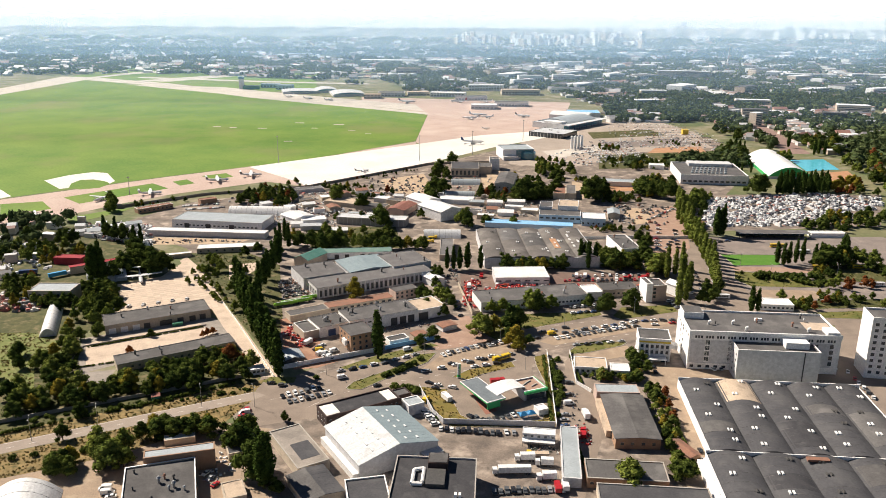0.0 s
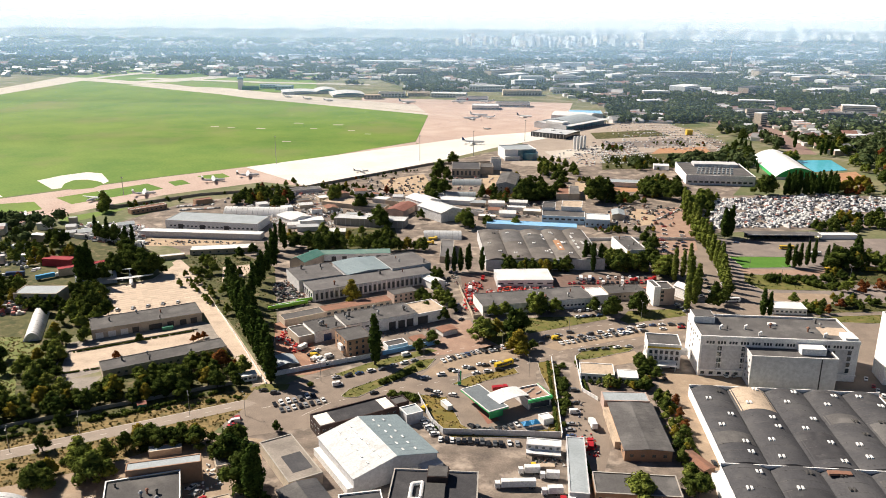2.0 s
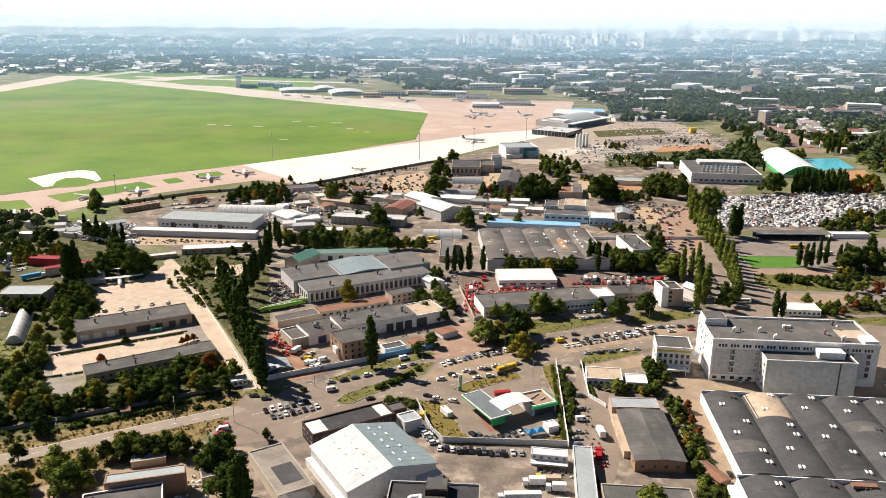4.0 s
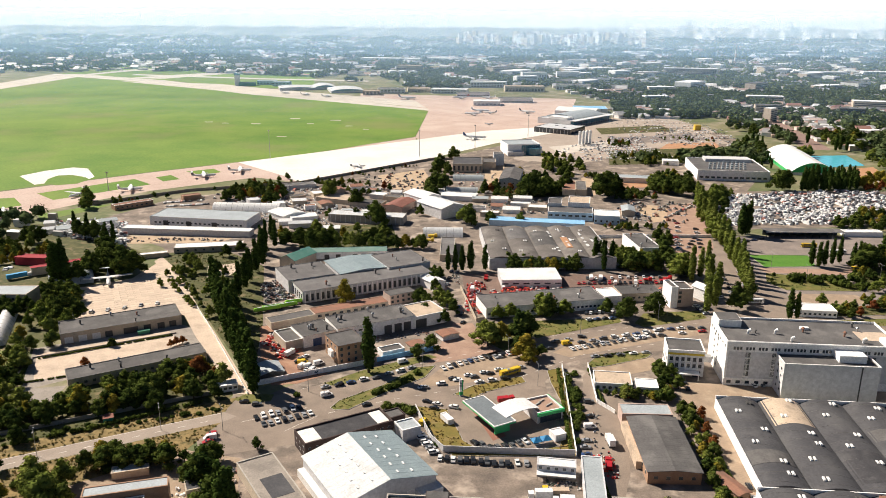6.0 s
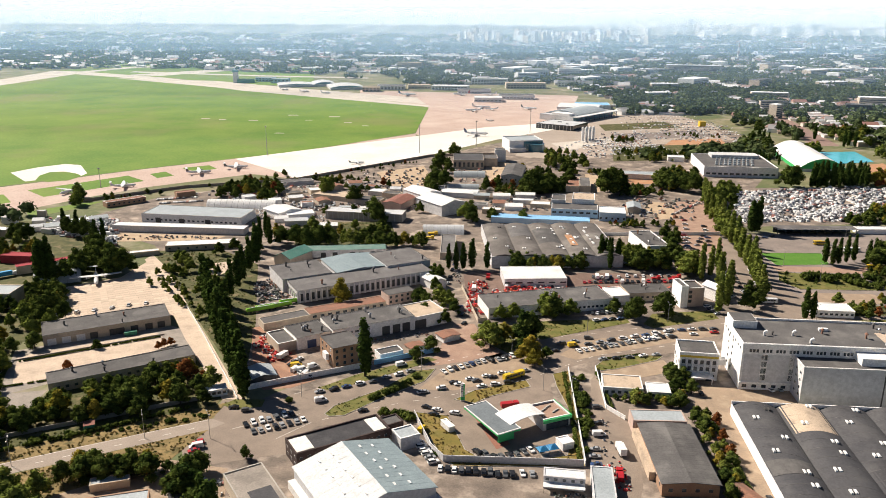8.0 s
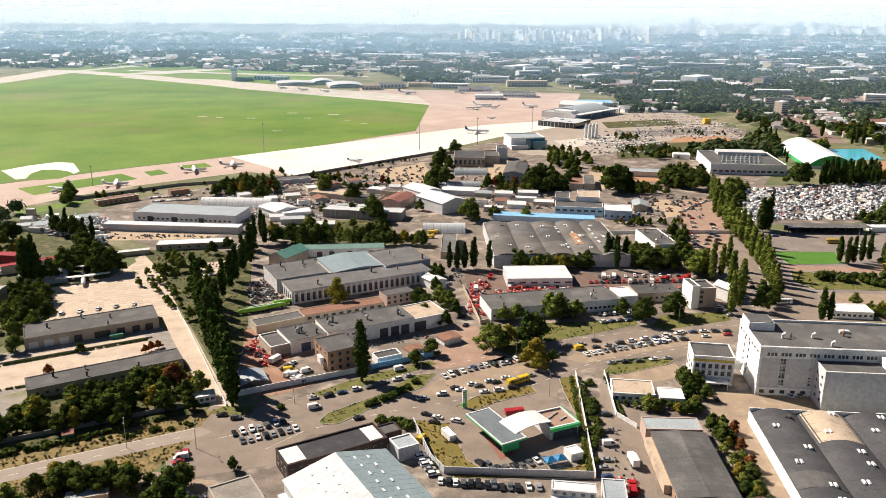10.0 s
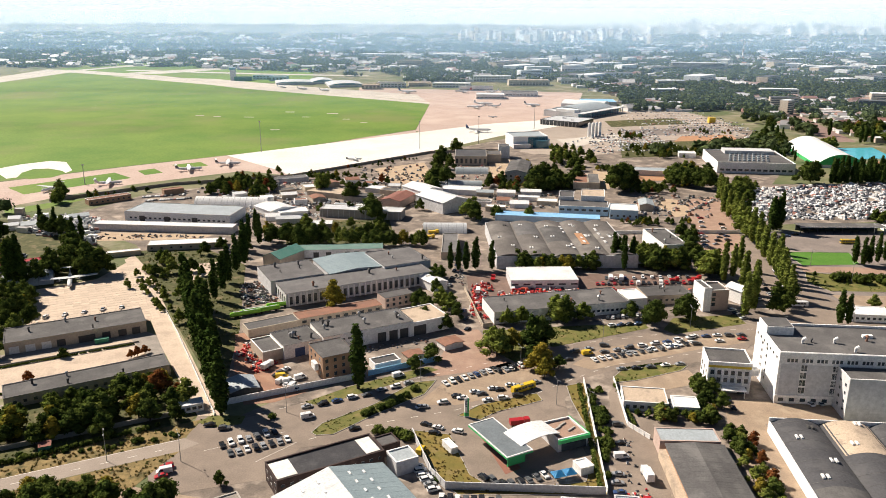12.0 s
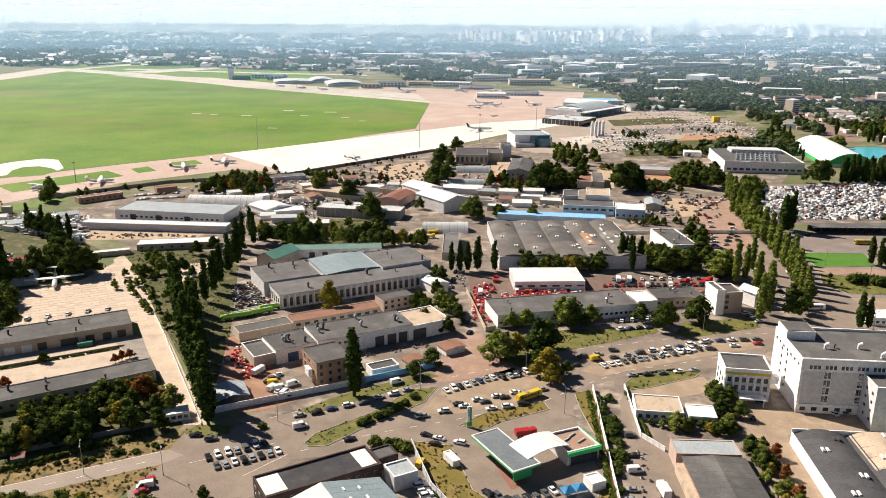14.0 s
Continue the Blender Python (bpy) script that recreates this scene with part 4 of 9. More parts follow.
windows(s, "front", 4, 1, 1.5, 1.3, 2.0, span=14)
windows(s, "left", 7, 1, 1.5, 1.3, 2.2, span=28)
part("lean_to", boxed(-11.2, 4, 0, 2.4, 26, 3.4), ROOF_TAN, s)
s = flat_house("workshop_wing", 87.6, 270.6, 21.4, 7.6, -1.5, 5.8, WALL_ROSE, ROOF_SILVER, "cross wing with a silver sheet roof", 0.1)
s = flat_house("long_store", 55.7, 224.2, 7.7, 34.6, -5.5, 4.3, WALL_GREY, ROOF_SILVER, "long narrow store with a pale sheet roof", 0.15)
s = flat_house("low_workshop", 76.5, 212.0, 33.0, 12.0, -4, 4.4, WALL_BRICK, ROOF_GREY, "low brick workshop with a grey roof", 0.25, KERB)
windows(s, "front", 6, 1, 1.4, 1.2, 1.6)
s = flat_house("low_workshop", 84.0, 197.0, 44.0, 12.0, -4, 4.2, WALL_CREAM, ROOF_DARK, "low workshop with a dark felt roof", 0.25, KERB)
s = gable_house("small_shed", 107.0, 229.0, 5.5, 12, 20, 2.6, 0.6, WALL_BRICK, ROOF_RUST, "small shed with a rusty red roof")
c = flat_house("site_cabin", 43.9, 236.8, 14.6, 4.6, -7, 5.0, WALL_GREY, ROOF_WHITE, "stacked grey site cabins with a white roof", 0.1, category="cabin")
part("balcony", boxed(0, -3.6, 2.5, 14.6, 2.6, 0.25), ROOF_WHITE, c)
windows(c, "front", 5, 2, 1.2, 1.1, 0.9, 2.5, span=12)
for i in range(5):
    part("post", boxed(-7 + i * 3.5, -4.7, 0, 0.12, 0.12, 2.5), DARK_METAL, c)
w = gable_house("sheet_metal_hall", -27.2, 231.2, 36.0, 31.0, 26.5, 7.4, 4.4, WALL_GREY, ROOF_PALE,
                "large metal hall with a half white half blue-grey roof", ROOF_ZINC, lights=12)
gates(w, "front", (9,), 5, 4.5, ROOF_WHITE)
part("lean_to", boxed(-19.2, 0, 0, 2.6, 30, 3.2), WALL_WHITE, w)
part("side_annex", boxed(14, -17.2, 0, 9, 4.0, 4.6), WALL_GREY, w)
d = flat_house("dark_brick_office", -40.0, 256.0, 36.5, 11.0, 25.4, 6.6, WALL_DARK, ROOF_BLACK, "long dark brown office with white windows", 0.5, WALL_DARK)
windows(d, "front", 12, 2, 1.2, 1.0, 1.6, 2.6, span=33)
windows(d, "left", 3, 2, 1.2, 1.0, 1.6, 2.6, span=7)
part("roof_terrace", boxed(-14.5, 0.2, 6.603, 7, 8.6, 0.12), CONCRETE_WHITE, d, "pale terrace paving")
part("roof_terrace", boxed(15, 0.2, 6.603, 5, 8.6, 0.12), CONCRETE_WHITE, d, "pale terrace paving")
g = flat_house("utility_house", -14.2, 259.6, 8.0, 7.0, 24, 5.2, WALL_GREY, ROOF_SILVER, "small grey flat-roofed utility house", 0.3, WALL_WHITE)
g = flat_house("store_house", -20.5, 268.5, 7.0, 6.0, 26, 4.4, WALL_DARK, ROOF_GREY, "small dark store with plant on the roof", 0.3)
k = flat_house("black_roof_building", -3.0, 200.0, 33.0, 27.0, -3, 8.6, WALL_GREY, ROOF_BLACK, "flat black-roofed building with air ducts on top", 0.6, KERB)
part("stair_house", boxed(1.0, 9.2, 8.6, 8.0, 6.4, 3.4), WALL_DARK, k)
part("stair_house_roof", boxed(1.0, 9.2, 12.003, 7.4, 5.8, 0.2), ROOF_GREY, k)
part("roof_pit", boxed(0.5, 0.5, 8.6, 7.6, 9.0, 1.6), DARK_METAL, k)
bm = bmesh.new()
for p, q in (((-8.5, 5, 9.3), (-8.5, -3, 9.3)), ((-8.5, 5, 9.3), (-4.5, 6, 9.3)), ((-4.5, 6, 9.3), (-4.5, -2, 9.3)), ((-8.5, -3, 9.3), (-4.5, -3, 9.3))):
    rod(bm, p, q, 0.8, 0.8)
part("duct", bm, ROOF_WHITE, k, "silver air duct loop")
for px in (9, 10.6):
    part("plant_unit", boxed(px, -9, 8.6, 1.0, 1.6, 2.0), ROOF_WHITE, k)
k = flat_house("low_dark_building", -29.0, 196.0, 16.0, 16.0, 10, 6.4, WALL_GREY, ROOF_DARK, "low building with a dark roof", 0.5, WALL_WHITE)
k = flat_house("grey_shed", -62.5, 226.0, 13.5, 30.0, 27, 5.0, WALL_CREAM, CONCRETE_GREY, "long shed with a pale grey felt roof", 0.25, KERB)
part("roof_patch", boxed(1, -4, 5.004, 8, 12, 0.08), ROOF_DARK, k, "darker felt patch")
k = gable_house("grey_shed", -51.0, 203.0, 15.0, 18.0, 27, 4.6, 1.2, WALL_CREAM, ROOF_GREY, "shed with grey felt roof slopes", ROOF_DARK)
k = flat_house("brick_depot", -111.5, 199.0, 27.0, 28.0, 15, 6.4, WALL_CREAM, ROOF_GREY, "flat-roofed depot with vent pipes", 0.5, WALL_WHITE, vents=9)
k2 = flat_house("brick_depot_wing", -110.5, 217.0, 28.0, 5.0, 13, 9.0, WALL_BRICK, ROOF_SILVER, "taller brick wing with a pale curved roof", 0.1)
v = vault_house("arched_hangar", -164.0, 193.0, 28.0, 17.0, 14, 0.2, 8.0, 1, WALL_WHITE, ROOF_WHITE, "white ribbed arched hangar", end=WALL_WHITE, seg=16, category="hangar")
k = flat_house("garden_shed", -90.0, 226.0, 7.0, 6.0, 20, 3.2, WALL_CREAM, ROOF_DARK, "small shed with a dark roof", 0.1, category="shed")
k = flat_house("garden_shed", -83.0, 201.0, 8.0, 10.0, 20, 3.4, WALL_CREAM, ROOF_TAN, "small cream garden shed", 0.1, category="shed")
k = flat_house("garden_shed", -118.0, 235.0, 13.0, 4.0, 15, 2.8, WALL_CREAM, ROOF_SILVER, "small low garden shed", 0.1, category="shed")

# ---- barracks and garages beside the lane ----
b = flat_house("garage_row", -178.8, 353.4, 59.5, 17.4, 23.4, 5.6, WALL_CREAM, ROOF_GREY, "long low garage row with a grey roof and roller doors", 0.15, ROOF_GREY, vents=4)
gates(b, "front", (-26, -19.5, -13), 4.0, 3.4, ROOF_WHITE)
gates(b, "front", (-7, 2, 5.5, 12, 19, 25), 3.6, 3.4, DARK_METAL)
part("white_front", boxed(-1, -8.1, 0.1, 7, 0.2, 4.6), WALL_WHITE, b, "white painted facade bay")
b = flat_house("long_barrack", -149.7, 310.2, 61.0, 11.6, 25.8, 4.6, WALL_CREAM, ROOF_GREY, "long low barrack with a pale grey roof", 0.15, ROOF_GREY, vents=4)
windows(b, "front", 16, 1, 1.3, 1.3, 1.6)
b = flat_house("two_storey_house", -259.7, 383.5, 28.0, 13.0, 0, 8.6, WALL_CREAM, ROOF_SILVER, "two-storey pale house with a light roof", 0.2)
windows(b, "front", 9, 2, 1.6, 1.4, 1.6, 3.6)
v = vault_house("arched_hangar", -243.0, 350.0, 9.5, 40.0, 17, 0.2, 4.8, 1, WALL_WHITE, ROOF_WHITE, "long white arched shelter", end=WALL_GREY, seg=14, category="hangar")
v = vault_house("arched_hangar", -243.0, 419.0, 17.0, 26.0, -62, 0.2, 6.0, 1, WALL_WHITE, ROOF_SILVER, "silver ribbed arched shelter", end=WALL_GREY, seg=14, category="hangar")
b = flat_house("crimson_shed", -260.0, 436.0, 34.0, 5.0, 30, 5.4, WALL_CREAM, ROOF_CRIMSON, "long shed with a crimson sheet roof", 0.05, ROOF_CRIMSON, category="shed")
b = flat_house("crimson_gate_roof", -285.8, 448.4, 22.0, 7.0, -4, 5.4, ROOF_CRIMSON, ROOF_CRIMSON, "long shed with a crimson sheet roof", 0.05, ROOF_CRIMSON, category="shed")
b = flat_house("cream_store", -232.0, 448.0, 14.0, 12.0, 20, 6.0, WALL_WHITE, ROOF_SILVER, "small pale flat-roofed store", 0.1)
g = flat_house("gatehouse", -100.3, 293.0, 9.0, 4.5, 20, 3.2, WALL_WHITE, ROOF_WHITE, "small white gatehouse with a barrier", 0.1, category="gatehouse")
windows(g, "front", 4, 1, 1.5, 1.2, 1.2, span=6.5)
k = flat_house("kiosk", -142.8, 267.5, 4.0, 3.4, 20, 2.6, PAINT["green"], ROOF_RED, "small green kiosk with a red roof", 0.05, ROOF_RED, category="kiosk")

# ---- workshops across the avenue ----
h1 = flat_house("ribbed_hall", -51.0, 410.5, 84.0, 18.6, 23, 7.4, WALL_GREY, ROOF_MID, "long grey workshop hall with tall ribbed windows", 0.15, ROOF_GREY, vents=3)
windows(h1, "front", 25, 1, 1.7, 4.4, 1.2, span=79, bars=0)
windows(h1, "left", 5, 1, 1.7, 4.4, 1.2, span=14, bars=0)
for i in range(26):
    part("pier", boxed(-40.6 + i * 3.25, -9.45, 0, 0.6, 0.3, 7.2), WALL_WHITE, h1)
flat_house("ribbed_hall", -90.0, 418.5, 30.0, 26.0, 23, 8.0, WALL_GREY, ROOF_MID, "grey workshop hall with a felt roof", 0.15, ROOF_GREY, vents=4)
gable_house("saddle_hall", -58.0, 432.0, 33.0, 27.0, 23, 7.5, 1.3, WALL_GREY, ROOF_ZINC, "pale sheet-roofed workshop hall", ROOF_ZINC)
flat_house("ribbed_hall", -29.5, 440.0, 29.0, 27.0, 23, 8.6, WALL_GREY, ROOF_MID, "grey workshop hall with a felt roof", 0.15, ROOF_GREY, vents=3)
gable_house("white_gable_hall", -8.5, 415.0, 9.0, 18.0, 30, 5.2, 1.4, WALL_WHITE, ROOF_WHITE, "small hall with a white roof")
gable_house("teal_hall", -102.0, 452.0, 13.0, 20.0, -25, 6.0, 3.0, WALL_CREAM, ROOF_TEAL, "hall with a teal sheet roof")
t = flat_house("teal_garages", -72.0, 466.0, 62.0, 10.0, 5, 5.0, WALL_WHITE, ROOF_TEAL_DULL, "long white garages under a teal roof", 0.05, ROOF_TEAL_DULL)
gates(t, "front", (-24, -12, -4, 8, 14, 22), 3.4, 3.4, DARK_METAL)
b = flat_house("rusty_shed", -55.3, 376.3, 43.5, 8.5, 23, 4.0, WALL_CREAM, ROOF_RUST, "long shed with a rusty brown roof", 0.05, ROOF_RUST)
windows(b, "front", 10, 1, 2.2, 1.4, 1.5)
b = flat_house("two_storey_store", -26.7, 391.7, 16.6, 8.6, 26, 6.0, WALL_ROSE, ROOF_GREY, "two-storey pinkish brick store", 0.15, ROOF_GREY)
windows(b, "front", 5, 2, 1.5, 1.5, 1.2, 2.8, span=14)
b = flat_house("low_store", -86.2, 361.0, 25.0, 8.5, 26, 4.0, WALL_CREAM, ROOF_GREY, "low store with a grey roof", 0.1)
b = flat_house("workshop", -69.7, 342.4, 17.6, 16.0, 27, 6.4, WALL_WHITE, ROOF_GREY, "white workshop with a blue gate", 0.15, ROOF_GREY, vents=6)
gates(b, "front", (-1.5,), 4.6, 4.2, PAINT["blue"])
windows(b, "front", 1, 1, 3.0, 1.4, 3.2, shift=5.5)
b = flat_house("low_annex", -82.0, 337.0, 9.0, 15.0, 27, 4.6, WALL_CREAM, ROOF_GREY, "low annex beside a workshop", 0.5, WALL_WHITE)
b = flat_house("garage_workshop", -40.2, 354.2, 44.0, 17.5, 23, 7.6, WALL_WHITE, ROOF_GREY, "white garage workshop with dark gates and roof vents", 0.15, ROOF_GREY, vents=8)
gates(b, "front", (6, 11.8, 17.2), 4.2, 4.8, DARK_METAL)
windows(b, "front", 5, 1, 2.2, 1.0, 4.6, span=14, shift=-13)
b = flat_house("tan_workshop", -12.4, 365.6, 21.2, 17.0, 25, 6.6, WALL_WHITE, ROOF_TAN, "workshop with a sandy tan roof and an open gate", 0.3, WALL_WHITE)
gates(b, "front", (-5,), 6.5, 5.0, DARK_METAL)
b = flat_house("brick_house", -49.6, 324.6, 14.6, 15.0, 25, 10.0, WALL_BRICK, ROOF_GREY, "three-storey orange brick house with a grey roof", 0.15, ROOF_GREY)
windows(b, "front", 4, 3, 1.3, 1.7, 1.0, 3.2, span=11)
windows(b, "left", 3, 3, 1.3, 1.7, 1.0, 3.2, span=9)
part("fire_stair", boxed(-8.6, -2, 3.0, 1.6, 4.0, 3.2), WALL_WHITE, b)
b = flat_house("flat_hut", -26.6, 326.8, 11.8, 6.0, 24, 3.2, WALL_WHITE, ROOF_GREY, "low white flat-roofed hut", 0.3, WALL_WHITE)
b = gable_house("red_hut", -14.0, 333.5, 8.0, 5.0, 27, 2.6, 0.5, WALL_CREAM, ROOF_RUST, "small hut with a reddish roof")
b = gable_house("red_hut", 2.5, 345.0, 9.5, 6.5, 27, 2.8, 0.6, WALL_WHITE, ROOF_RUST, "small white hut with a reddish roof")
b = gable_house("yard_shelter", -84.1, 306.5, 11.0, 10.5, 22, 3.2, 1.2, DARK_METAL, ROOF_SILVER, "open yard shelter with a silver roof")
w = flat_house("white_hall", 56.2, 421.6, 38.7, 20.0, 2.4, 5.6, WALL_GREY, ROOF_WHITE, "wide hall with a bright white roof", 0.05, ROOF_WHITE)
windows(w, "front", 6, 1, 4.0, 1.0, 2.6)
b = flat_house("long_white_depot", 58.4, 384.0, 73.4, 19.0, 11.0, 6.3, WALL_WHITE, ROOF_GREY, "long white two-storey depot with a grey roof", 0.15, ROOF_GREY, vents=7)
windows(b, "front", 28, 1, 1.5, 1.2, 1.9, span=70)
flat_house("white_link", 101.4, 393.0, 10.5, 12.6, 10, 5.6, WALL_WHITE, ROOF_WHITE, "small link building with a white roof", 0.2)
b = flat_house("right_depot", 121.0, 399.5, 26.0, 13.0, 6, 5.0, WALL_CREAM, ROOF_GREY, "low depot with a grey roof", 0.15, ROOF_GREY, vents=5)
windows(b, "front", 8, 1, 1.5, 1.3, 1.8)
t = flat_house("stair_tower", 137.6, 389.2, 4.2, 11.0, 6, 12.8, WALL_WHITE, ROOF_GREY, "plain white stair tower", 0.4)
t = flat_house("rosy_block", 144.8, 391.0, 9.8, 11.0, 6, 10.8, WALL_ROSE, ROOF_GREY, "three-storey rosy brick block", 0.6, WALL_WHITE)
windows(t, "front", 1, 3, 2.0, 1.8, 2.6, 2.8, shift=-3.4)
gable_house("white_gable_house", 161.0, 398.0, 7.2, 9.0, 25, 7.4, 2.0, WALL_WHITE, ROOF_WHITE, "small white gabled brick house")
wavy = vault_house("wavy_roof_warehouse", 73.8, 477.7, 88.0, 68.0, 2, 7.6, 1.8, 5, WALL_GREY,
            [ROOF_WAVY], "wide warehouse with grey waved roof bays", lights=3, rib=False)
roof_rnd = random.Random(3)
for i in range(26):
    bay, along = roof_rnd.choice((2.9, 3.4, 3.6, 4.2, 4.5)), roof_rnd.uniform(-22, 26)
    u = bay % 1
    part("skylight", boxed(-44 + bay * 17.6, along, 7.6 + 1.8 * (1 - (2 * u - 1) ** 2) - 0.1, 1.3, 2.2, 0.5, 20), ROOF_WHITE, wavy)
arc_sheet(wavy, 5, 1, 1.8, 4, 28, ROOF_MID)
part("roof_patch", boxed(15.5, -6, 9.35, 5, 22, 0.15, 0), CLAY, wavy, "orange primed roof strip")
arc_sheet(wavy, 5, 2, 1.8, -10, 20, ROOF_GREY)
b = flat_house("white_office", 145.6, 476.7, 16.0, 32.0, 5, 9.2, WALL_WHITE, ROOF_GREY, "white office with a grey roof", 0.5, WALL_WHITE, vents=4)
windows(b, "front", 2, 2, 1.5, 1.4, 2.2, 3.4, span=7)
flat_house("narrow_store", 3.0, 476.5, 10.5, 38.0, -1, 4.6, WALL_CREAM, ROOF_MID, "narrow store with a grey roof", 0.3, KERB)

# ---- middle distance: depots, market and sports hall ----
gable_house("metal_barn", -3.0, 573.0, 24.0, 32.0, 32, 9.0, 3.4, WALL_GREY, ROOF_WHITE, "grey metal barn with a white roof", ROOF_WHITE)
gable_house("metal_barn", -20.0, 601.0, 20.0, 26.0, 32, 9.5, 2.6, WALL_WHITE, ROOF_WHITE, "white metal barn behind a grey barn", ROOF_WHITE)
vault_house("quonset_store", -0.5, 515.0, 13.0, 32.0, 90, 0.3, 5.6, 1, WALL_GREY, ROOF_PALE, "ribbed silver half-round store", seg=14)
s = flat_house("blue_roof_shed", 77.4, 540.0, 78.0, 11.0, -7.5, 4.6, WALL_BLUE, ROOF_BLUE, "long shed with a light blue roof", 0.05, ROOF_BLUE)
b = flat_house("blue_office", 109.4, 563.0, 38.0, 18.0, -7, 6.8, WALL_BLUE, ROOF_GREY, "pale blue two-storey office building", 0.3, WALL_WHITE)
windows(b, "front", 7, 1, 3.4, 1.6, 3.4)
flat_house("upper_office", 120.5, 581.0, 18.6, 22.0, -9, 10.6, WALL_WHITE, ROOF_TAN, "upper office with a brown roof", 0.4)
flat_house("upper_office", 99.0, 581.0, 11.8, 18.0, -8, 9.6, WALL_GREY, ROOF_GREY, "upper office with a grey roof", 0.4)
b = flat_house("blue_office", 138.5, 553.0, 21.0, 18.0, -8, 7.0, WALL_BLUE, ROOF_WHITE, "pale blue annex with a white roof", 0.3, WALL_WHITE)
windows(b, "front", 5, 1, 1.6, 1.6, 1.8)
gable_house("small_barn", 162.5, 575.0, 11.0, 17.0, -8, 4.6, 1.6, WALL_CREAM, ROOF_SILVER, "small barn with a pale roof")
b = gable_house("grey_office", 69.7, 680.0, 20.0, 48.0, -8, 9.5, 2.4, WALL_GREY, ROOF_GREY, "grey office with a pitched felt roof")
windows(b, "front", 5, 2, 1.6, 1.4, 1.8, 3.4)
b = flat_house("brick_office", 26.0, 745.0, 33.0, 36.0, -1, 9.0, WALL_CREAM, ROOF_DARK, "three-storey office with tall dark windows", 0.5, KERB)
windows(b, "front", 7, 1, 2.4, 5.0, 2.0)
flat_house("brick_office_wing", 51.0, 752.0, 15.0, 22.0, -1, 8.0, WALL_CREAM, ROOF_GREY, "office wing with a grey roof", 0.5)
flat_house("white_gate_office", 63.0, 768.0, 12.0, 12.0, -1, 13.0, WALL_WHITE, ROOF_GREY, "white corner office block with flat roof", 0.5)
vault_house("quonset_store", 25.3, 694.0, 12.0, 33.0, 90, 0.3, 5.0, 1, WALL_GREY, ROOF_SILVER, "ribbed silver half-round store", seg=12)
vault_house("quonset_store", 17.4, 643.0, 10.0, 32.0, 90, 0.3, 4.6, 1, WALL_GREY, ROOF_SILVER, "ribbed silver half-round store", seg=12)
flat_house("white_store", 13.3, 620.0, 35.0, 15.0, -10, 4.2, WALL_WHITE, ROOF_WHITE, "low store with a white roof", 0.2)
flat_house("red_roof_store", 124.0, 650.0, 12.6, 34.0, -7, 6.0, WALL_CREAM, ROOF_RUST, "store with a red-brown roof", 0.1)
flat_house("red_roof_store", 136.0, 650.0, 10.0, 34.0, -7, 6.0, WALL_CREAM, ROOF_GREY, "store with a grey roof", 0.1)
flat_house("white_store", 197.7, 692.0, 50.0, 14.0, -9, 5.0, WALL_WHITE, ROOF_SILVER, "long low white store building", 0.2)
flat_house("white_store", 266.4, 774.0, 18.0, 12.0, -9, 5.0, WALL_WHITE, ROOF_WHITE, "small low white storage building", 0.2)
m = flat_house("market_hall", 312.0, 728.0, 74.0, 66.0, -6, 10.0, WALL_WHITE, ROOF_GREY, "large low market hall with rows of skylights", 0.8, WALL_WHITE)
for r in range(4):
    for c in range(9):
        part("skylight", boxed(-22 + c * 4.6 + r * 3, -20 + r * 11, 10.0, 3.0, 2.2, 1.4, taper=0.7), ROOF_SILVER, m)
part("upper_storey", boxed(6, 22, 10.0, 50, 16, 3.5), WALL_GREY, m)
windows(m, "front", 12, 1, 4.0, 2.0, 2.4)
h = vault_house("sports_hall", 417.5, 775.5, 49.0, 110.0, -7.5, 3.0, 11.0, 1, ROOF_WHITE, ROOF_WHITE, "white vaulted sports hall with green ends", end=GREEN_TRIM, seg=20, category="sports hall", rib=False)
part("green_base", boxed(-25.2, 0, 0, 0.5, 111, 3.6), GREEN_TRIM, h, "bright green base wall")
part("green_base", boxed(25.2, 0, 0, 0.5, 111, 3.6), GREEN_TRIM, h, "bright green base wall")
c = root("bus_canopy", 286.0, 517.0, 0, "long flat canopy of a bus station", "canopy", built=True)
part("roof", boxed(0, 0, 4.6, 62, 9, 0.5), ROOF_GREY, c)
part("roof_edge", boxed(0, -4.62, 4.55, 62, 0.2, 0.62), WALL_WHITE, c, "white fascia of a canopy roof")
part("back_wall", boxed(0, 3.6, 0, 60, 0.4, 4.6), GLASS, c)
for i in range(11):
    part("column", boxed(-30 + i * 6, -3.8, 0, 0.4, 0.4, 4.6), DARK_METAL, c)
c = flat_house("station_kiosk", 335.0, 520.0, 30.0, 7.0, 0, 3.6, WALL_WHITE, ROOF_WHITE, "low white row of station kiosks", 0.2)
s = flat_house("bus_office", 219.0, 377.5, 22.0, 10.5, -5, 4.0, WALL_WHITE, ROOF_WHITE, "low bus office with a white roof", 0.1)
windows(s, "front", 8, 1, 1.5, 1.2, 1.4)
b = flat_house("hangar_store", -199.5, 543.5, 84.0, 25.0, -7, 6.8, WALL_WHITE, ROOF_SILVER, "long pale store with a light grey roof", 0.2, KERB)
windows(b, "front", 20, 1, 2.0, 1.2, 1.8)
gates(b, "front", (-28, -8, 14), 4.5, 4.0, DARK_METAL)
vault_house("arched_hangar", -175.0, 578.0, 14.0, 60.0, 88, 0.3, 6.5, 1, WALL_GREY, ROOF_WHITE, "long white arched hangar beside trees", seg=12, category="hangar")
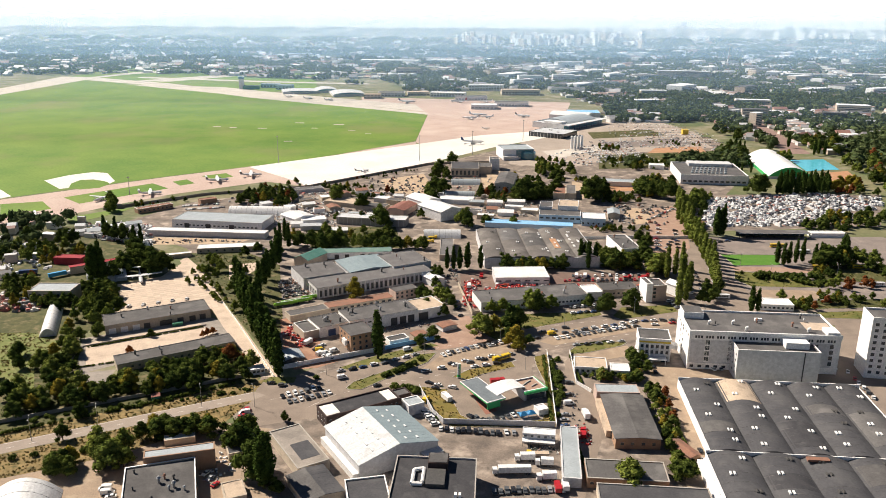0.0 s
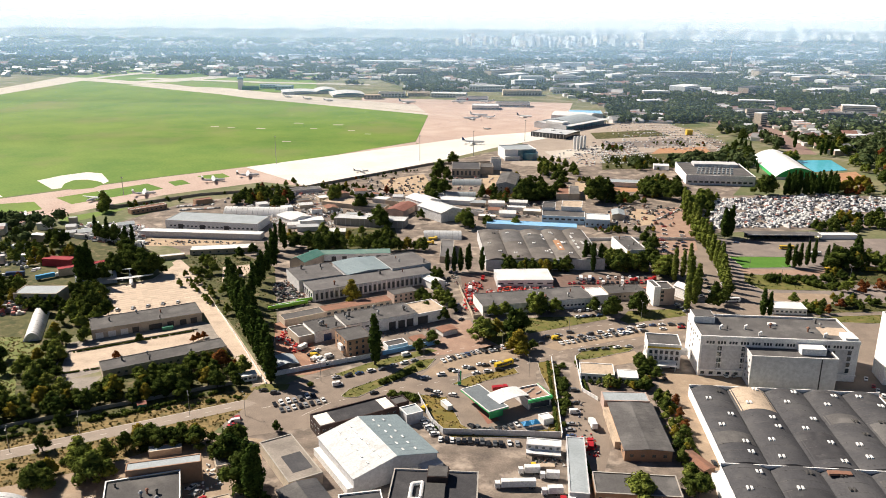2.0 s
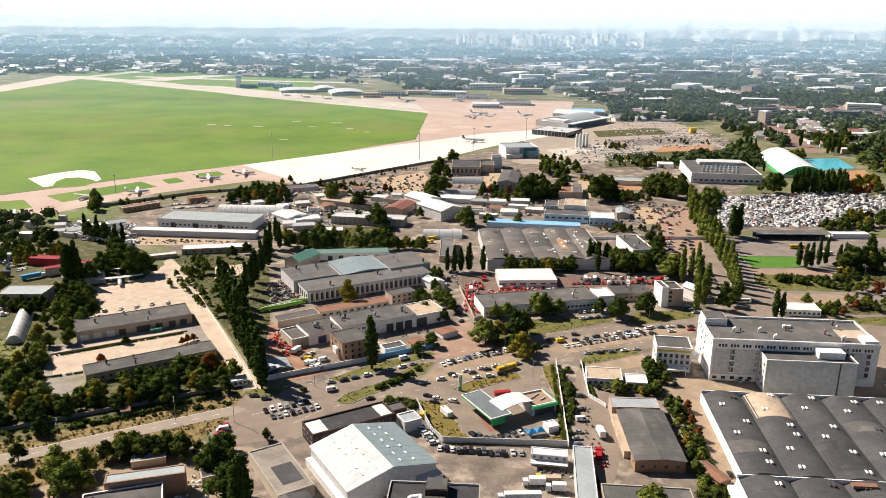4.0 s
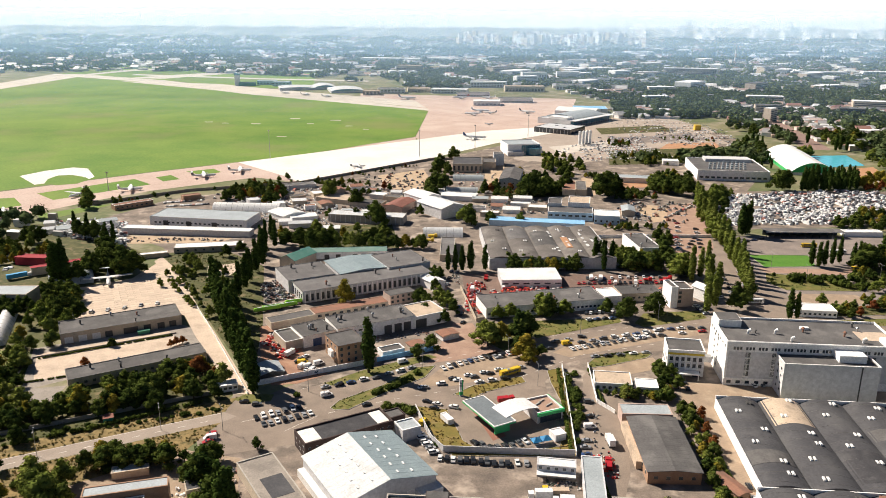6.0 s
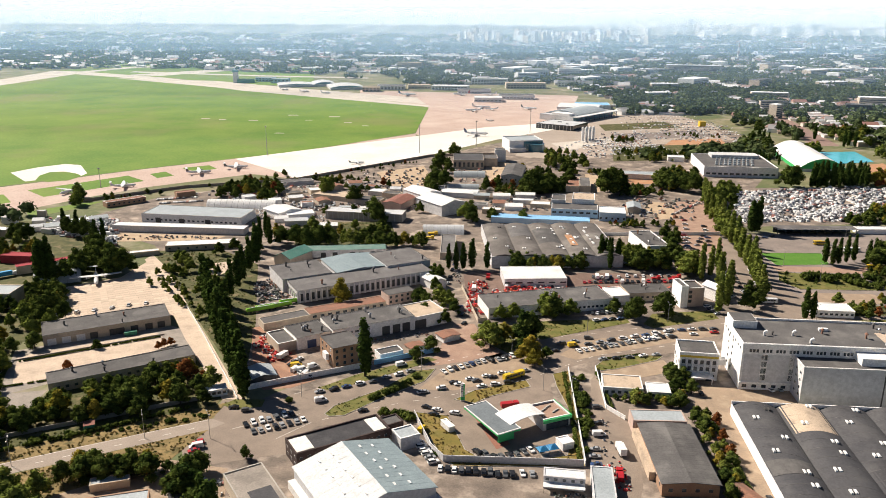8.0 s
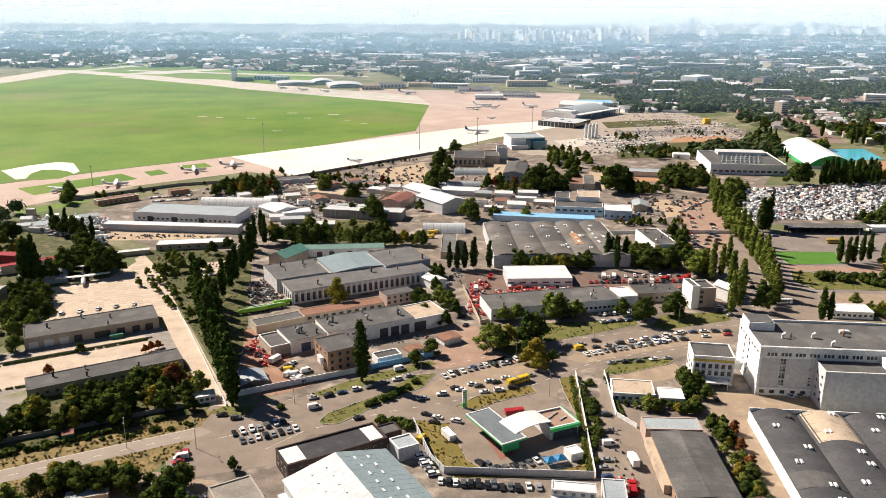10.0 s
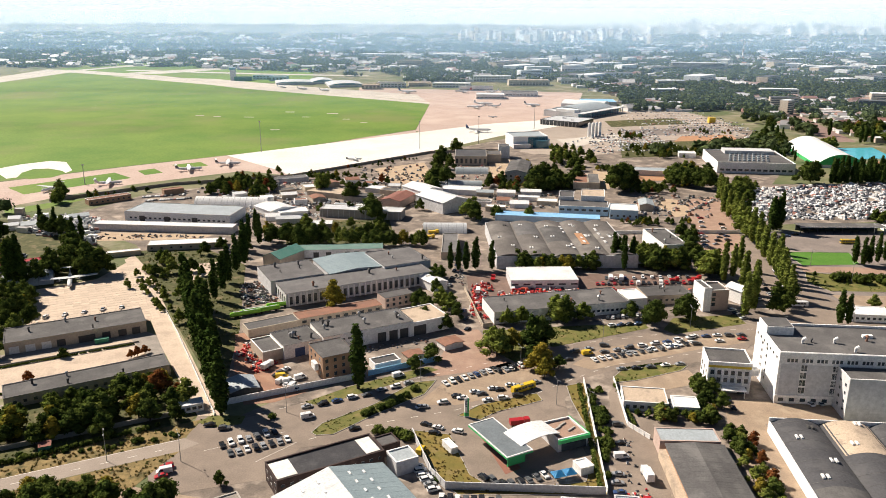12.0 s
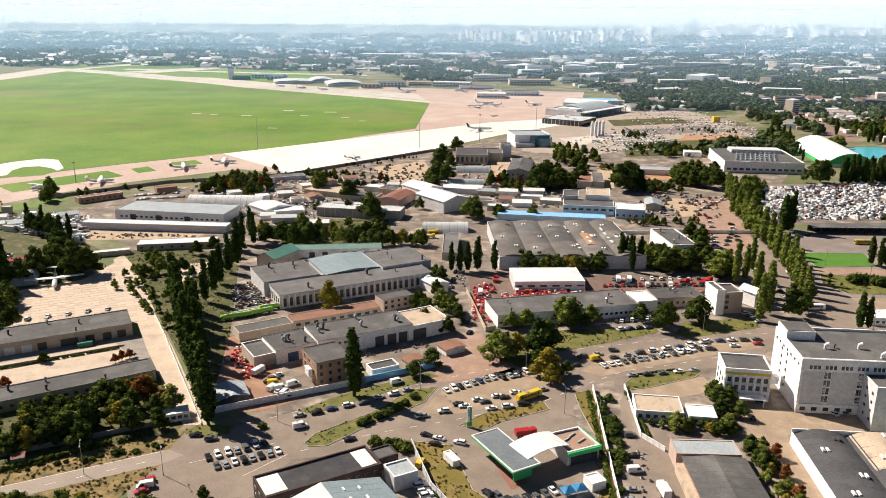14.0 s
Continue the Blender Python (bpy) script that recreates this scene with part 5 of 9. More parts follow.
flat_house("white_long_shed", -203.0, 513.0, 104.0, 8.5, -4, 4.8, WALL_GREY, ROOF_WHITE, "very long shed with a white roof", 0.05)
s = flat_house("white_shed", -173.5, 478.0, 49.0, 10.0, 8.5, 4.0, WALL_CREAM, ROOF_WHITE, "long shed with a white roof", 0.05)
windows(s, "front", 8, 1, 1.5, 1.2, 1.4)
flat_house("white_shed", -211.0, 461.5, 25.0, 4.5, 19, 3.0, WALL_CREAM, ROOF_WHITE, "narrow shed with a white roof", 0.05)
b = flat_house("brick_red_block", -281.0, 586.0, 32.0, 8.0, 38, 4.4, WALL_BRICK, ROOF_RUST, "low red brick works block", 0.2, WALL_WHITE)
windows(b, "front", 8, 1, 1.6, 1.2, 1.4)
flat_house("brick_red_block", -238.0, 612.0, 16.0, 7.0, 30, 4.4, WALL_BRICK, ROOF_RUST, "low red brick works block", 0.2)
gable_house("white_tent_hall", -136.0, 560.0, 20.0, 22.0, 38, 4.2, 1.8, WALL_WHITE, ROOF_WHITE, "white tent hall on the market ground")
g = flat_house("grey_long_shed", -64.5, 549.0, 64.0, 13.0, -8, 6.4, PANEL, ROOF_PALE, "long grey shed with panel walls", 0.2)
for i in range(15):
    part("panel_rib", boxed(-30 + i * 4.3, -6.62, 0, 0.3, 0.2, 6.2), WALL_GREY, g)
gable_house("maroon_house", -39.5, 584.5, 17.0, 27.0, -18, 6.0, 1.8, WALL_ROSE, ROOF_RED, "pink house with a maroon roof")
flat_house("grey_store", -120.0, 553.0, 22.0, 12.0, 15, 3.6, WALL_WHITE, ROOF_WHITE, "low store with a white roof", 0.1)
flat_house("brown_shed", -98.0, 610.0, 38.0, 18.0, -20, 4.0, WALL_CREAM, ROOF_TAN, "wide low shed with a brown roof", 0.1)
flat_house("brown_shed", -70.0, 596.0, 30.0, 14.0, -15, 3.6, WALL_CREAM, ROOF_GREY, "wide low shed with a grey roof", 0.1)
# small sheds in uneven rows between the stores
shed_rnd = random.Random(404)
for x, y, turn in ((-150, 590, 20), (-134, 600, 22), (-120, 582, 15), (-108, 592, -70), (-140, 618, 24), (-122, 626, 20), (-104, 640, -68), (-88, 652, 18), (-84, 570, -8), (-66, 566, -8), (-62, 622, -18), (-70, 640, -20), (-48, 612, -18), (-46, 632, -10), (-160, 612, 25), (-176, 600, 25),
                   (-160, 640, 28), (-8, 636, -6), (34, 612, -8), (30, 580, -8), (48, 590, -6), (60, 578, -8), (70, 596, -8), (52, 610, -6), (84, 586, -8), (74, 614, -8), (-302, 518, 30), (-290, 528, 30), (-316, 512, 30), (-278, 536, 36), (40, 566, -8), (-92, 522, 6), (-118, 532, 10), (-132, 540, 12)):
    sw, sd = shed_rnd.uniform(9, 19), shed_rnd.uniform(6, 11)
    look_of, cover_of = shed_rnd.choice((("white", ROOF_WHITE), ("pale", ROOF_PALE), ("grey", ROOF_SILVER), ("white", ROOF_WHITE), ("dark grey", ROOF_GREY), ("rusty brown", ROOF_RUST)))
    if shed_rnd.random() < 0.5:
        gable_house("storage_shed", x, y, sd, sw, turn + 90, shed_rnd.uniform(2.8, 4.2), 1.3, shed_rnd.choice((WALL_WHITE, WALL_CREAM, WALL_GREY)), cover_of, "small storage shed with a " + look_of + " pitched roof", category="shed", group="storage sheds between stores")
    else:
        flat_house("storage_shed", x, y, sw, sd, turn, shed_rnd.uniform(2.8, 4.6), shed_rnd.choice((WALL_WHITE, WALL_CREAM, WALL_GREY)), cover_of, "small storage shed with a " + look_of + " flat roof", 0.1, category="shed", group="storage sheds between stores")
flat_house("grey_store", -150.0, 655.0, 40.0, 10.0, 20, 4.0, WALL_GREY, ROOF_GREY, "low grey flat-roofed store", 0.1)

# ---- the airport ----
patch("far_apron", [(-830, 1690), (-560, 1640), (-330, 1490), (-60, 1340), (-36, 1240), (-225, 1352), (-440, 1455)], CONCRETE_PALE, 0.07, "pale concrete apron before hangars")
patch("far_taxiway", [(-880, 1860), (-480, 1760), (-200, 1720), (-200, 1745), (-480, 1790), (-880, 1890)], CONCRETE_PALE, 0.07, "pale concrete taxiway beyond the hangars")
patch("far_airfield", [(-900, 1990), (-700, 1960), (-420, 1830), (-420, 1690), (-840, 1720), (-960, 1820)], FIELD, 0.05, "mown green grass beyond the runway")
t = flat_house("control_tower", -502, 1604, 12, 12, 10, 24, WALL_GREY, ROOF_GREY, "teal glazed airport control tower", 0.5)
part("cab", boxed(0, 0, 24.7, 14, 14, 5), GLASS_BLUE, t)
flat_house("tower_base", -478, 1604, 40, 16, 8, 8, PAINT["green"], ROOF_GREY, "low teal building beside a tower", 0.4)
g = flat_house("glass_terminal", 96, 838, 42, 32, 8, 12.5, WALL_WHITE, ROOF_SILVER, "small terminal with blue glass walls", 0.8, WALL_WHITE)
for i in range(9):
    part("glass_panel", boxed(-2 + i * 2.6, -16.1, 2.5, 2.4, 0.3, 9.5), GLASS_BLUE, g)
for i in range(8):
    part("glass_panel", boxed(21.1, -13 + i * 3.6, 2.5, 0.3, 3.3, 9.5), GLASS_BLUE, g)
part("round_hall", rod(bmesh.new(), (13, -12, 0), (13, -12, 9), 11, 11, 24), GLASS_BLUE, g)
part("annex", boxed(-12, -19, 0, 20, 6, 5), WALL_GREY, g)
t = flat_house("main_terminal", 214.3, 1095.0, 111.0, 57.0, 43.4, 8.5, WALL_GREY, ROOF_PALE, "airport terminal with a blue glass front and a bowed pale roof", 0.6, WALL_WHITE)
for i in range(22):
    part("glass_panel", boxed(-52.5 + i * 5.0, -28.7, 0.6, 4.5, 0.3, 7.6), GLASS_BLUE, t)
part("front_canopy", boxed(0, -33.0, 8.2, 112, 9.0, 0.8), ROOF_WHITE, t)
for i in range(16):
    part("canopy_column", boxed(-52 + i * 6.93, -36.6, 0, 0.7, 0.7, 8.2), PAINT["blue"], t)
arc = [(-26 + 52 * k / 12, 9.2 + 5.5 * (1 - (k / 6 - 1) ** 2)) for k in range(13)]
bm = bmesh.new()
prism(bm, arc[::-1] + [(-26, 8.6), (26, 8.6)], -40, 40)
part("bowed_roof", bm, ROOF_SILVER, t, place=pose(4, 2, 0, 0, 0, 90))
part("side_wing", boxed(-46, -6, 8.5, 16, 30, 4.0), WALL_WHITE, t)
v = vault_house("terminal_hall", 235, 1170, 34, 70, 60, 7, 5, 1, WALL_GREY, ROOF_WHITE, "terminal hall under a white curved roof", seg=14, category="terminal", rib=False)
p = flat_house("terminal_pier", 173.0, 995.3, 55.9, 46.0, -28.3, 7.0, GLASS, ROOF_PALE, "low dark-glazed terminal pier with a pale roof", 0.5, WALL_WHITE)
part("roof_unit", boxed(-6, 4, 7.0, 5, 3, 1.6), WALL_GREY, p)
part("roof_unit", boxed(12, -8, 7.0, 3, 3, 1.4), WALL_GREY, p)
for i in range(10):
    part("mullion", boxed(-25 + i * 5.5, -23.05, 0.2, 0.5, 0.2, 6.4), WALL_GREY, p)
for i in range(4):
    x, y = spot(183 + i * 5, 893 + i * 2)
    tagged(part("silo", rod(rod(bmesh.new(), (x, y, 0), (x, y, 17), 2.0, 2.0, 12), (x, y, 17), (x, y, 18.5), 2.0, 0.4, 12), ROOF_WHITE), "tall white cement silo in a row", "silo", "silos")
flat_house("terminal_shed", 262, 1200, 60, 40, -4, 8, WALL_GREY, ROOF_BLUE, "terminal shed with a blue roof", 0.3)
for i, (x, y, w, d, h) in enumerate(((-225, 1500, 74, 70, 9), (-345, 1540, 80, 60, 7), (-285, 1560, 50, 60, 10))):
    vault_house("aircraft_hangar", x, y, w, d, 12, 5, h - 5, 1, WALL_GREY, ROOF_PALE, "wide aircraft hangar with a curved roof", end=GLASS_BLUE, seg=14, category="hangar", rib=False)
far = random.Random(9)
for x, y, w, d, h, k in ((81, 1290, 52, 30, 8, 0), (140, 1330, 70, 24, 8, 1), (104, 1600, 86, 22, 14, 0), (231, 1745, 64, 24, 24, 0), (-103, 1930, 72, 30, 26, 2),
                         (-120, 1480, 60, 30, 9, 1), (-60, 1500, 50, 24, 8, 2), (10, 1480, 80, 28, 9, 0), (60, 1420, 70, 20, 8, 1), (180, 1520, 90, 26, 12, 2), (300, 1560, 80, 24, 12, 1),
                         (330, 1800, 60, 20, 22, 0), (-440, 1640, 46, 20, 9, 3), (-395, 1605, 40, 24, 10, 3), (-160, 1440, 36, 22, 9, 2), (410, 1690, 90, 24, 14, 1), (-200, 2450, 220, 60, 13, 0), (-4, 2480, 114, 50, 13, 0)):
    wall = (WALL_WHITE, WALL_WHITE, WALL_CREAM, WALL_BLUE)[k]
    b = flat_house("airport_building", x, y, w, d, far.uniform(-8, 6), h, wall, (ROOF_WHITE, ROOF_GREY, ROOF_TAN, ROOF_SILVER)[k], "pale flat-roofed building near the airport", 0.5)
    windows(b, "front", max(3, int(w / 7)), max(1, int(h / 4.5)), 4.6, 1.8, 2.0, 3.6)
for x, y in (spot(-150, 1890), spot(-122, 1885), spot(-92, 1880)):
    tagged(part("storage_tank", rod(rod(bmesh.new(), (x, y, 0), (x, y, 14), 13, 13, 20), (x, y, 14), (x, y, 16), 13, 2, 20), ROOF_WHITE), "round white storage tank near hangars", "tank")


def aeroplane(x, y, turn, size, wings, label, tail="white", z=0.1):
    """An aircraft at rest, nose towards +x; wings: 'low' for a jet, 'high' for a turboprop."""
    plane = root("aeroplane", x, y, turn, label, "aeroplane", "parked aircraft", z)
    L, r = size, size * 0.055
    bm = bmesh.new()
    prof = [(0.5, 0.05), (0.47, 0.55), (0.40, 0.95), (0.2, 1.0), (-0.15, 1.0), (-0.35, 0.65), (-0.48, 0.22), (-0.5, 0.1)]
    zc = r * (2.0 if wings == "low" else 1.5)
    rings = []
    for u, k in prof:
        lift = r * 0.5 * max(0, -u - 0.15) / 0.35
        rings.append([bm.verts.new((u * L, math.cos(a * 0.628) * r * k, zc + lift + math.sin(a * 0.628) * r * k)) for a in range(10)])
    for p, q in zip(rings, rings[1:]):
        for a in range(10):
            bm.faces.new((p[a], p[(a + 1) % 10], q[(a + 1) % 10], q[a]))
    bm.faces.new(rings[0][::-1])
    bm.faces.new(rings[-1])
    part("fuselage", bm, PAINT["white"], plane)
    sweep = 0.16 if wings == "low" else 0.01
    zw = zc - r * 0.5 if wings == "low" else zc + r * 0.9
    span = L * (0.48 if wings == "low" else 0.6)

    def fin(name, pts, thick, mat):
        bm2 = bmesh.new()
        top = [bm2.verts.new((a, b, c + thick)) for a, b, c in pts]
        low = [bm2.verts.new((a, b, c)) for a, b, c in pts]
        bm2.faces.new(top)
        bm2.faces.new(low[::-1])
        for i in range(4):
            j = (i + 1) % 4
            bm2.faces.new((low[i], low[j], top[j], top[i]))
        part(name, bm2, mat, plane)

    for s in (1, -1):
        fin("wing", [(0.10 * L, 0, zw), (-0.08 * L, 0, zw), (-(sweep + 0.03) * L, s * span, zw + 0.3), (-(sweep - 0.05) * L, s * span, zw + 0.3)], 0.3, PAINT["white"])
        bm = bmesh.new()
        ye = s * span * 0.35
        if wings == "low":
            rod(bm, (0.1 * L, ye, zw - r * 0.6), (-0.02 * L, ye, zw - r * 0.6), r * 0.5, r * 0.4, 10)
        else:
            rod(bm, (0.17 * L, ye, zw), (-0.05 * L, ye, zw), r * 0.32, r * 0.22, 8)
            rod(bm, (0.175 * L, ye - 1.7, zw), (0.175 * L, ye + 1.7, zw), 0.1, 0.1, 4)
        part("engine", bm, PAINT["silver"], plane)
        zt = zc + r * (0.6 if wings == "low" else 3.0)
        fin("tailplane", [(-0.40 * L, 0, zt), (-0.48 * L, 0, zt), (-0.5 * L, s * L * 0.19, zt), (-0.44 * L, s * L * 0.19, zt)], 0.2, PAINT["white"])
        bm = rod(bmesh.new(), (-0.02 * L, s * r, 0), (-0.02 * L, s * r, zw), 0.22, 0.3, 6)
        part("main_gear", bm, RUBBER, plane)
    bm = bmesh.new()
    prism(bm, [(-0.34 * L, zc + r * 0.6), (-0.47 * L, zc + r * 0.6), (-0.5 * L, zc + r * 3.2), (-0.44 * L, zc + r * 3.2)], -0.15, 0.15)
    part("fin", bm, PAINT[tail], plane)
    part("nose_gear", rod(bmesh.new(), (0.38 * L, 0, 0), (0.38 * L, 0, zc), 0.2, 0.25, 6), RUBBER, plane)
    return plane


aeroplane(-218, 417, -62, 25, "high", "white high-wing propeller aircraft on a concrete yard")
for x, y, a, s, w, t in ((-309, 641, 15, 24, "high", "white"), (-257, 697, 15, 26, "high", "grey"), (-226, 722, 10, 26, "high", "grey"), (-349, 620, -110, 24, "high", "white"), (-383, 562, 20, 22, "high", "white"),
                         (-78, 1360, -8, 38, "low", "blue"), (32, 1374, 188, 36, "low", "red"), (63, 1185, -10, 34, "low", "white"), (48, 1150, 175, 30, "low", "white"), (80, 1168, 170, 24, "low", "white"),
                         (42, 924, -8, 34, "low", "blue"), (146, 1177, -20, 30, "low", "grey"), (-99, 748, 15, 18, "high", "grey"), (70, 1050, 10, 14, "low", "white"), (-300, 1420, -15, 24, "high", "white"), (-350, 1450, -20, 24, "high", "white"), (-250, 1395, -15, 24, "high", "white"), (90, 1380, 170, 30, "low", "white")):
    aeroplane(x, y, a, s, w, "white aircraft parked on the pale apron", t)
for x, y, h in ((-210, 789, 34), (-31, 809, 32), (39, 846, 32), (-330, 640, 18), (120, 950, 30)):
    m = root("flood_mast", x, y, 0, "tall slim grey floodlight mast", "mast")
    part("pole", rod(bmesh.new(), (0, 0, 0), (0, 0, h), 0.45, 0.2, 8), STEEL, m)
    part("lamp_head", boxed(0, 0, h, 2.4, 0.6, 0.9), STEEL, m)
for x, y, w in ((-380, 1060, 16), (-350, 1050, 14), (-300, 1045, 18), (-250, 1100, 20), (-214, 1049, 14), (-180, 1085, 22), (-150, 1030, 14), (-232, 935, 16), (-120, 1000, 12)):
    tagged(part("grass_marker", boxed(*spot(x, y), 0.02, w * 0.8, w * 0.3, 0.2), CONCRETE_PALE), "pale concrete marker slab in the grass", "marker")
long_wall("airfield_fence", [(-330, 585), (-250, 640), (-150, 672), (-18, 787), (60, 800)], 2.6, CONCRETE_GREY, "grey concrete airfield perimeter fence", 0.4, 6.0)

# ---- trees ----
def leaf_cloud(lobes, count, size, seed, core=True):
    """Leaf sprays facing roughly outwards over a set of lobes (centre, radii), round a few dark inner clumps."""
    rnd = random.Random(seed)
    vs, fs = [], []
    weight = [r[0] * r[1] + r[0] * r[2] + r[1] * r[2] for _, r in lobes]
    for (c, r), w in zip(lobes, weight):
        for _ in range(int(count * w / sum(weight))):
            while True:
                n = Vector((rnd.gauss(0, 1), rnd.gauss(0, 1), rnd.gauss(0.15, 1)))
                if n.length > 0.1:
                    break
            n.normalize()
            k = rnd.uniform(0.72, 1.08)
            p = Vector((c[0] + n.x * r[0] * k, c[1] + n.y * r[1] * k, c[2] + n.z * r[2] * k))
            f = (n + Vector((rnd.uniform(-.7, .7), rnd.uniform(-.7, .7), rnd.uniform(-.4, .8)))).normalized()
            u = f.orthogonal().normalized()
            u.rotate(Matrix.Rotation(rnd.uniform(0, 6.28), 3, f))
            v = f.cross(u)
            s = size * rnd.uniform(0.6, 1.35)
            i = len(vs)
            for a, b, q in ((1, 0.1, 0), (0.15, 0.75, 0.12), (-1, -0.1, 0), (-0.1, -0.8, 0.12)):
                vs.append(p + u * a * s + v * b * s - f * q * s)
            fs.append((i, i + 1, i + 2, i + 3))
        if core:
            i = len(vs)
            for z, k in ((-0.8, 0.45), (-0.2, 0.78), (0.4, 0.7), (0.85, 0.3)):
                for a in range(6):
                    j = rnd.uniform(0.8, 1.1)
                    vs.append(Vector((c[0] + math.cos(a * 1.047) * r[0] * k * j, c[1] + math.sin(a * 1.047) * r[1] * k * j, c[2] + z * r[2] * 0.8)))
            for l in range(3):
                for a in range(6):
                    b = (a + 1) % 6
                    fs.append((i + l * 6 + a, i + l * 6 + b, i + l * 6 + 6 + b, i + l * 6 + 6 + a))
            fs.append(tuple(i + 18 + a for a in range(6)))
    return vs, fs


def tree_model(name, kind, seed, leaves, label, count):
    """A tree ten metres tall: tapered trunk with limbs, and its crown."""
    rnd = random.Random(seed)
    bm = bmesh.new()
    lobes = []
    if kind == "poplar":
        rod(bm, (0, 0, 0), (0, 0, 5), 0.2, 0.12, 7)
        rod(bm, (0, 0, 5), (0, 0, 9.3), 0.12, 0.03, 6)
        for i in range(8):
            z = 1.6 + i * 1.05
            w = 1.15 * (1 - abs(i - 2.6) / 7.2) ** 0.8
            lobes.append(((rnd.uniform(-.16, .16), rnd.uniform(-.16, .16), z), (w * rnd.uniform(.85, 1.1), w * rnd.uniform(.85, 1.1), 1.1)))
        size = 0.24
    elif kind == "shrub":
        rod(bm, (0, 0, 0), (0, 0, 4), 0.3, 0.1, 6)
        for i in range(5):
            a = i * 1.3 + rnd.random()
            lobes.append(((math.cos(a) * 3.2, math.sin(a) * 3.2, rnd.uniform(3, 5.5)), (3.4, 3.4, rnd.uniform(3, 4))))
        lobes.append(((0, 0, 5.5), (3.6, 3.6, 4.2)))
        size = 0.75
    else:
        rod(bm, (0, 0, 0), (0, 0, 2.2), 0.28, 0.2, 8)
        rod(bm, (0, 0, 2.2), (rnd.uniform(-.4, .4), rnd.uniform(-.4, .4), 8.0), 0.2, 0.05, 7)
        n = rnd.randint(6, 8)
        for i in range(n):
            a = i * 2.4 + rnd.uniform(-.4, .4)
            z = 2.5 + 5.4 * (i / n) + rnd.uniform(-.4, .4)
            o = rnd.uniform(1.6, 2.9) * (1.2 - 0.8 * i / n)
            c = (math.cos(a) * o, math.sin(a) * o, z)
            rod(bm, (0, 0, 1.6 + i * 0.5), c, 0.12, 0.04, 5)
            w = rnd.uniform(1.4, 2.1)
            lobes.append((c, (w, w * rnd.uniform(.85, 1.15), w * rnd.uniform(.7, 0.95))))
        lobes.append(((0, 0, 4.6), (2.6, 2.6, 2.6)))
        lobes.append(((rnd.uniform(-.4, .4), 0, 8.4), (1.3, 1.3, 1.3)))
        size = 0.36
    trunk = tagged(part(name, bm, BARK), label, "tree" if kind != "shrub" else "shrub")
    me = bpy.data.meshes.new("crown")
    vs, fs = leaf_cloud(lobes, count, size, seed + 1)
    me.from_pydata(vs, [], fs)
    me.materials.append(leaves)
    ob = new("crown", me)
    ob.parent = trunk
    return trunk


MODELS = {
    "tree": [tree_model("tree", "tree", 11 + i, LEAF, "dense green leafy tree in late summer", 900) for i in range(5)],
    "poplar": [tree_model("poplar_tree", "poplar", 31 + i, LEAF_POPLAR, "tall slim dark green poplar in a row", 1000) for i in range(3)],
    "green_poplar": [tree_model("poplar_tree", "poplar", 81 + i, LEAF_LIGHT, "tall slim light green poplar along a road", 900) for i in range(2)],
    "yellow": [tree_model("tree", "tree", 41 + i, LEAF_YELLOW, "leafy tree turning yellow", 900) for i in range(2)],
    "rust": [tree_model("tree", "tree", 51 + i, LEAF_RUST, "leafy tree turned rusty red", 900) for i in range(2)],
    "light": [tree_model("tree", "tree", 71 + i, LEAF_LIGHT, "airy light green leafy tree", 820) for i in range(3)],
    "shrub": [tree_model("shrub", "shrub", 61 + i, LEAF, "low dense green garden shrub", 420) for i in range(2)],
}
FOOTPRINTS = [(o.matrix_basis.inverted(), o["size"]) for o in scene.objects if "size" in o.keys()]
tree_rnd = random.Random(77)
FIRST = {}


def built_on(x, y, gap=1.0):
    for inv, s in FOOTPRINTS:
        p = inv @ Vector((x, y, 0))
        if abs(p.x) < s[0] / 2 + gap and abs(p.y) < s[1] / 2 + gap:
            return True
    return False


FAR_STANDS = {}


def plant(kind, x, y, h):
    if y > 352 or x < -238:
        return stand(kind, x, y, h)
    x, y = spot(x, y)
    model = tree_rnd.choice(MODELS[kind])
    wide = tree_rnd.uniform(0.95, 1.25) * (1.05 if kind == "poplar" else 1.1)
    m = pose(x, y, -0.1, 0, 0, tree_rnd.uniform(0, 360)) @ Matrix.Diagonal((h / 10 * wide, h / 10 * wide, h / 10, 1))
    if model.name not in FIRST:
        FIRST[model.name] = True
        model.matrix_basis = m
        return model
    scale = model.scale.copy()
    model.scale = (1, 1, 1)
    made = copy_thing(model, m)
    model.scale = scale
    return made


def stand(kind, x, y, h):
    """Adds a tree to the joined stands of trees far from the camera."""
    x, y = spot(x, y)
    model = tree_rnd.choice(MODELS[kind])
    crown = model.children[0].data
    key = crown.materials[0].name
    vs, fs, mats = FAR_STANDS.setdefault(key, ([], [], crown.materials[0]))
    k, wide, a = h / 10, tree_rnd.uniform(0.95, 1.25), tree_rnd.uniform(0, 6.28)
    c, s = math.cos(a) * k * wide, math.sin(a) * k * wide
    i = len(vs)
    vs.extend((x + v.co.x * c - v.co.y * s, y + v.co.x * s + v.co.y * c, v.co.z * k) for v in crown.vertices)
    fs.extend(tuple(i + q for q in p.vertices) for p in crown.polygons)


def finish_stands():
    for vs, fs, leaves in FAR_STANDS.values():
        me = bpy.data.meshes.new("tree_stand")
        me.from_pydata(vs, [], fs)
        me.materials.append(leaves)
        tagged(new("tree_stand", me), "stand of leafy trees between buildings", "trees", kind="stuff")


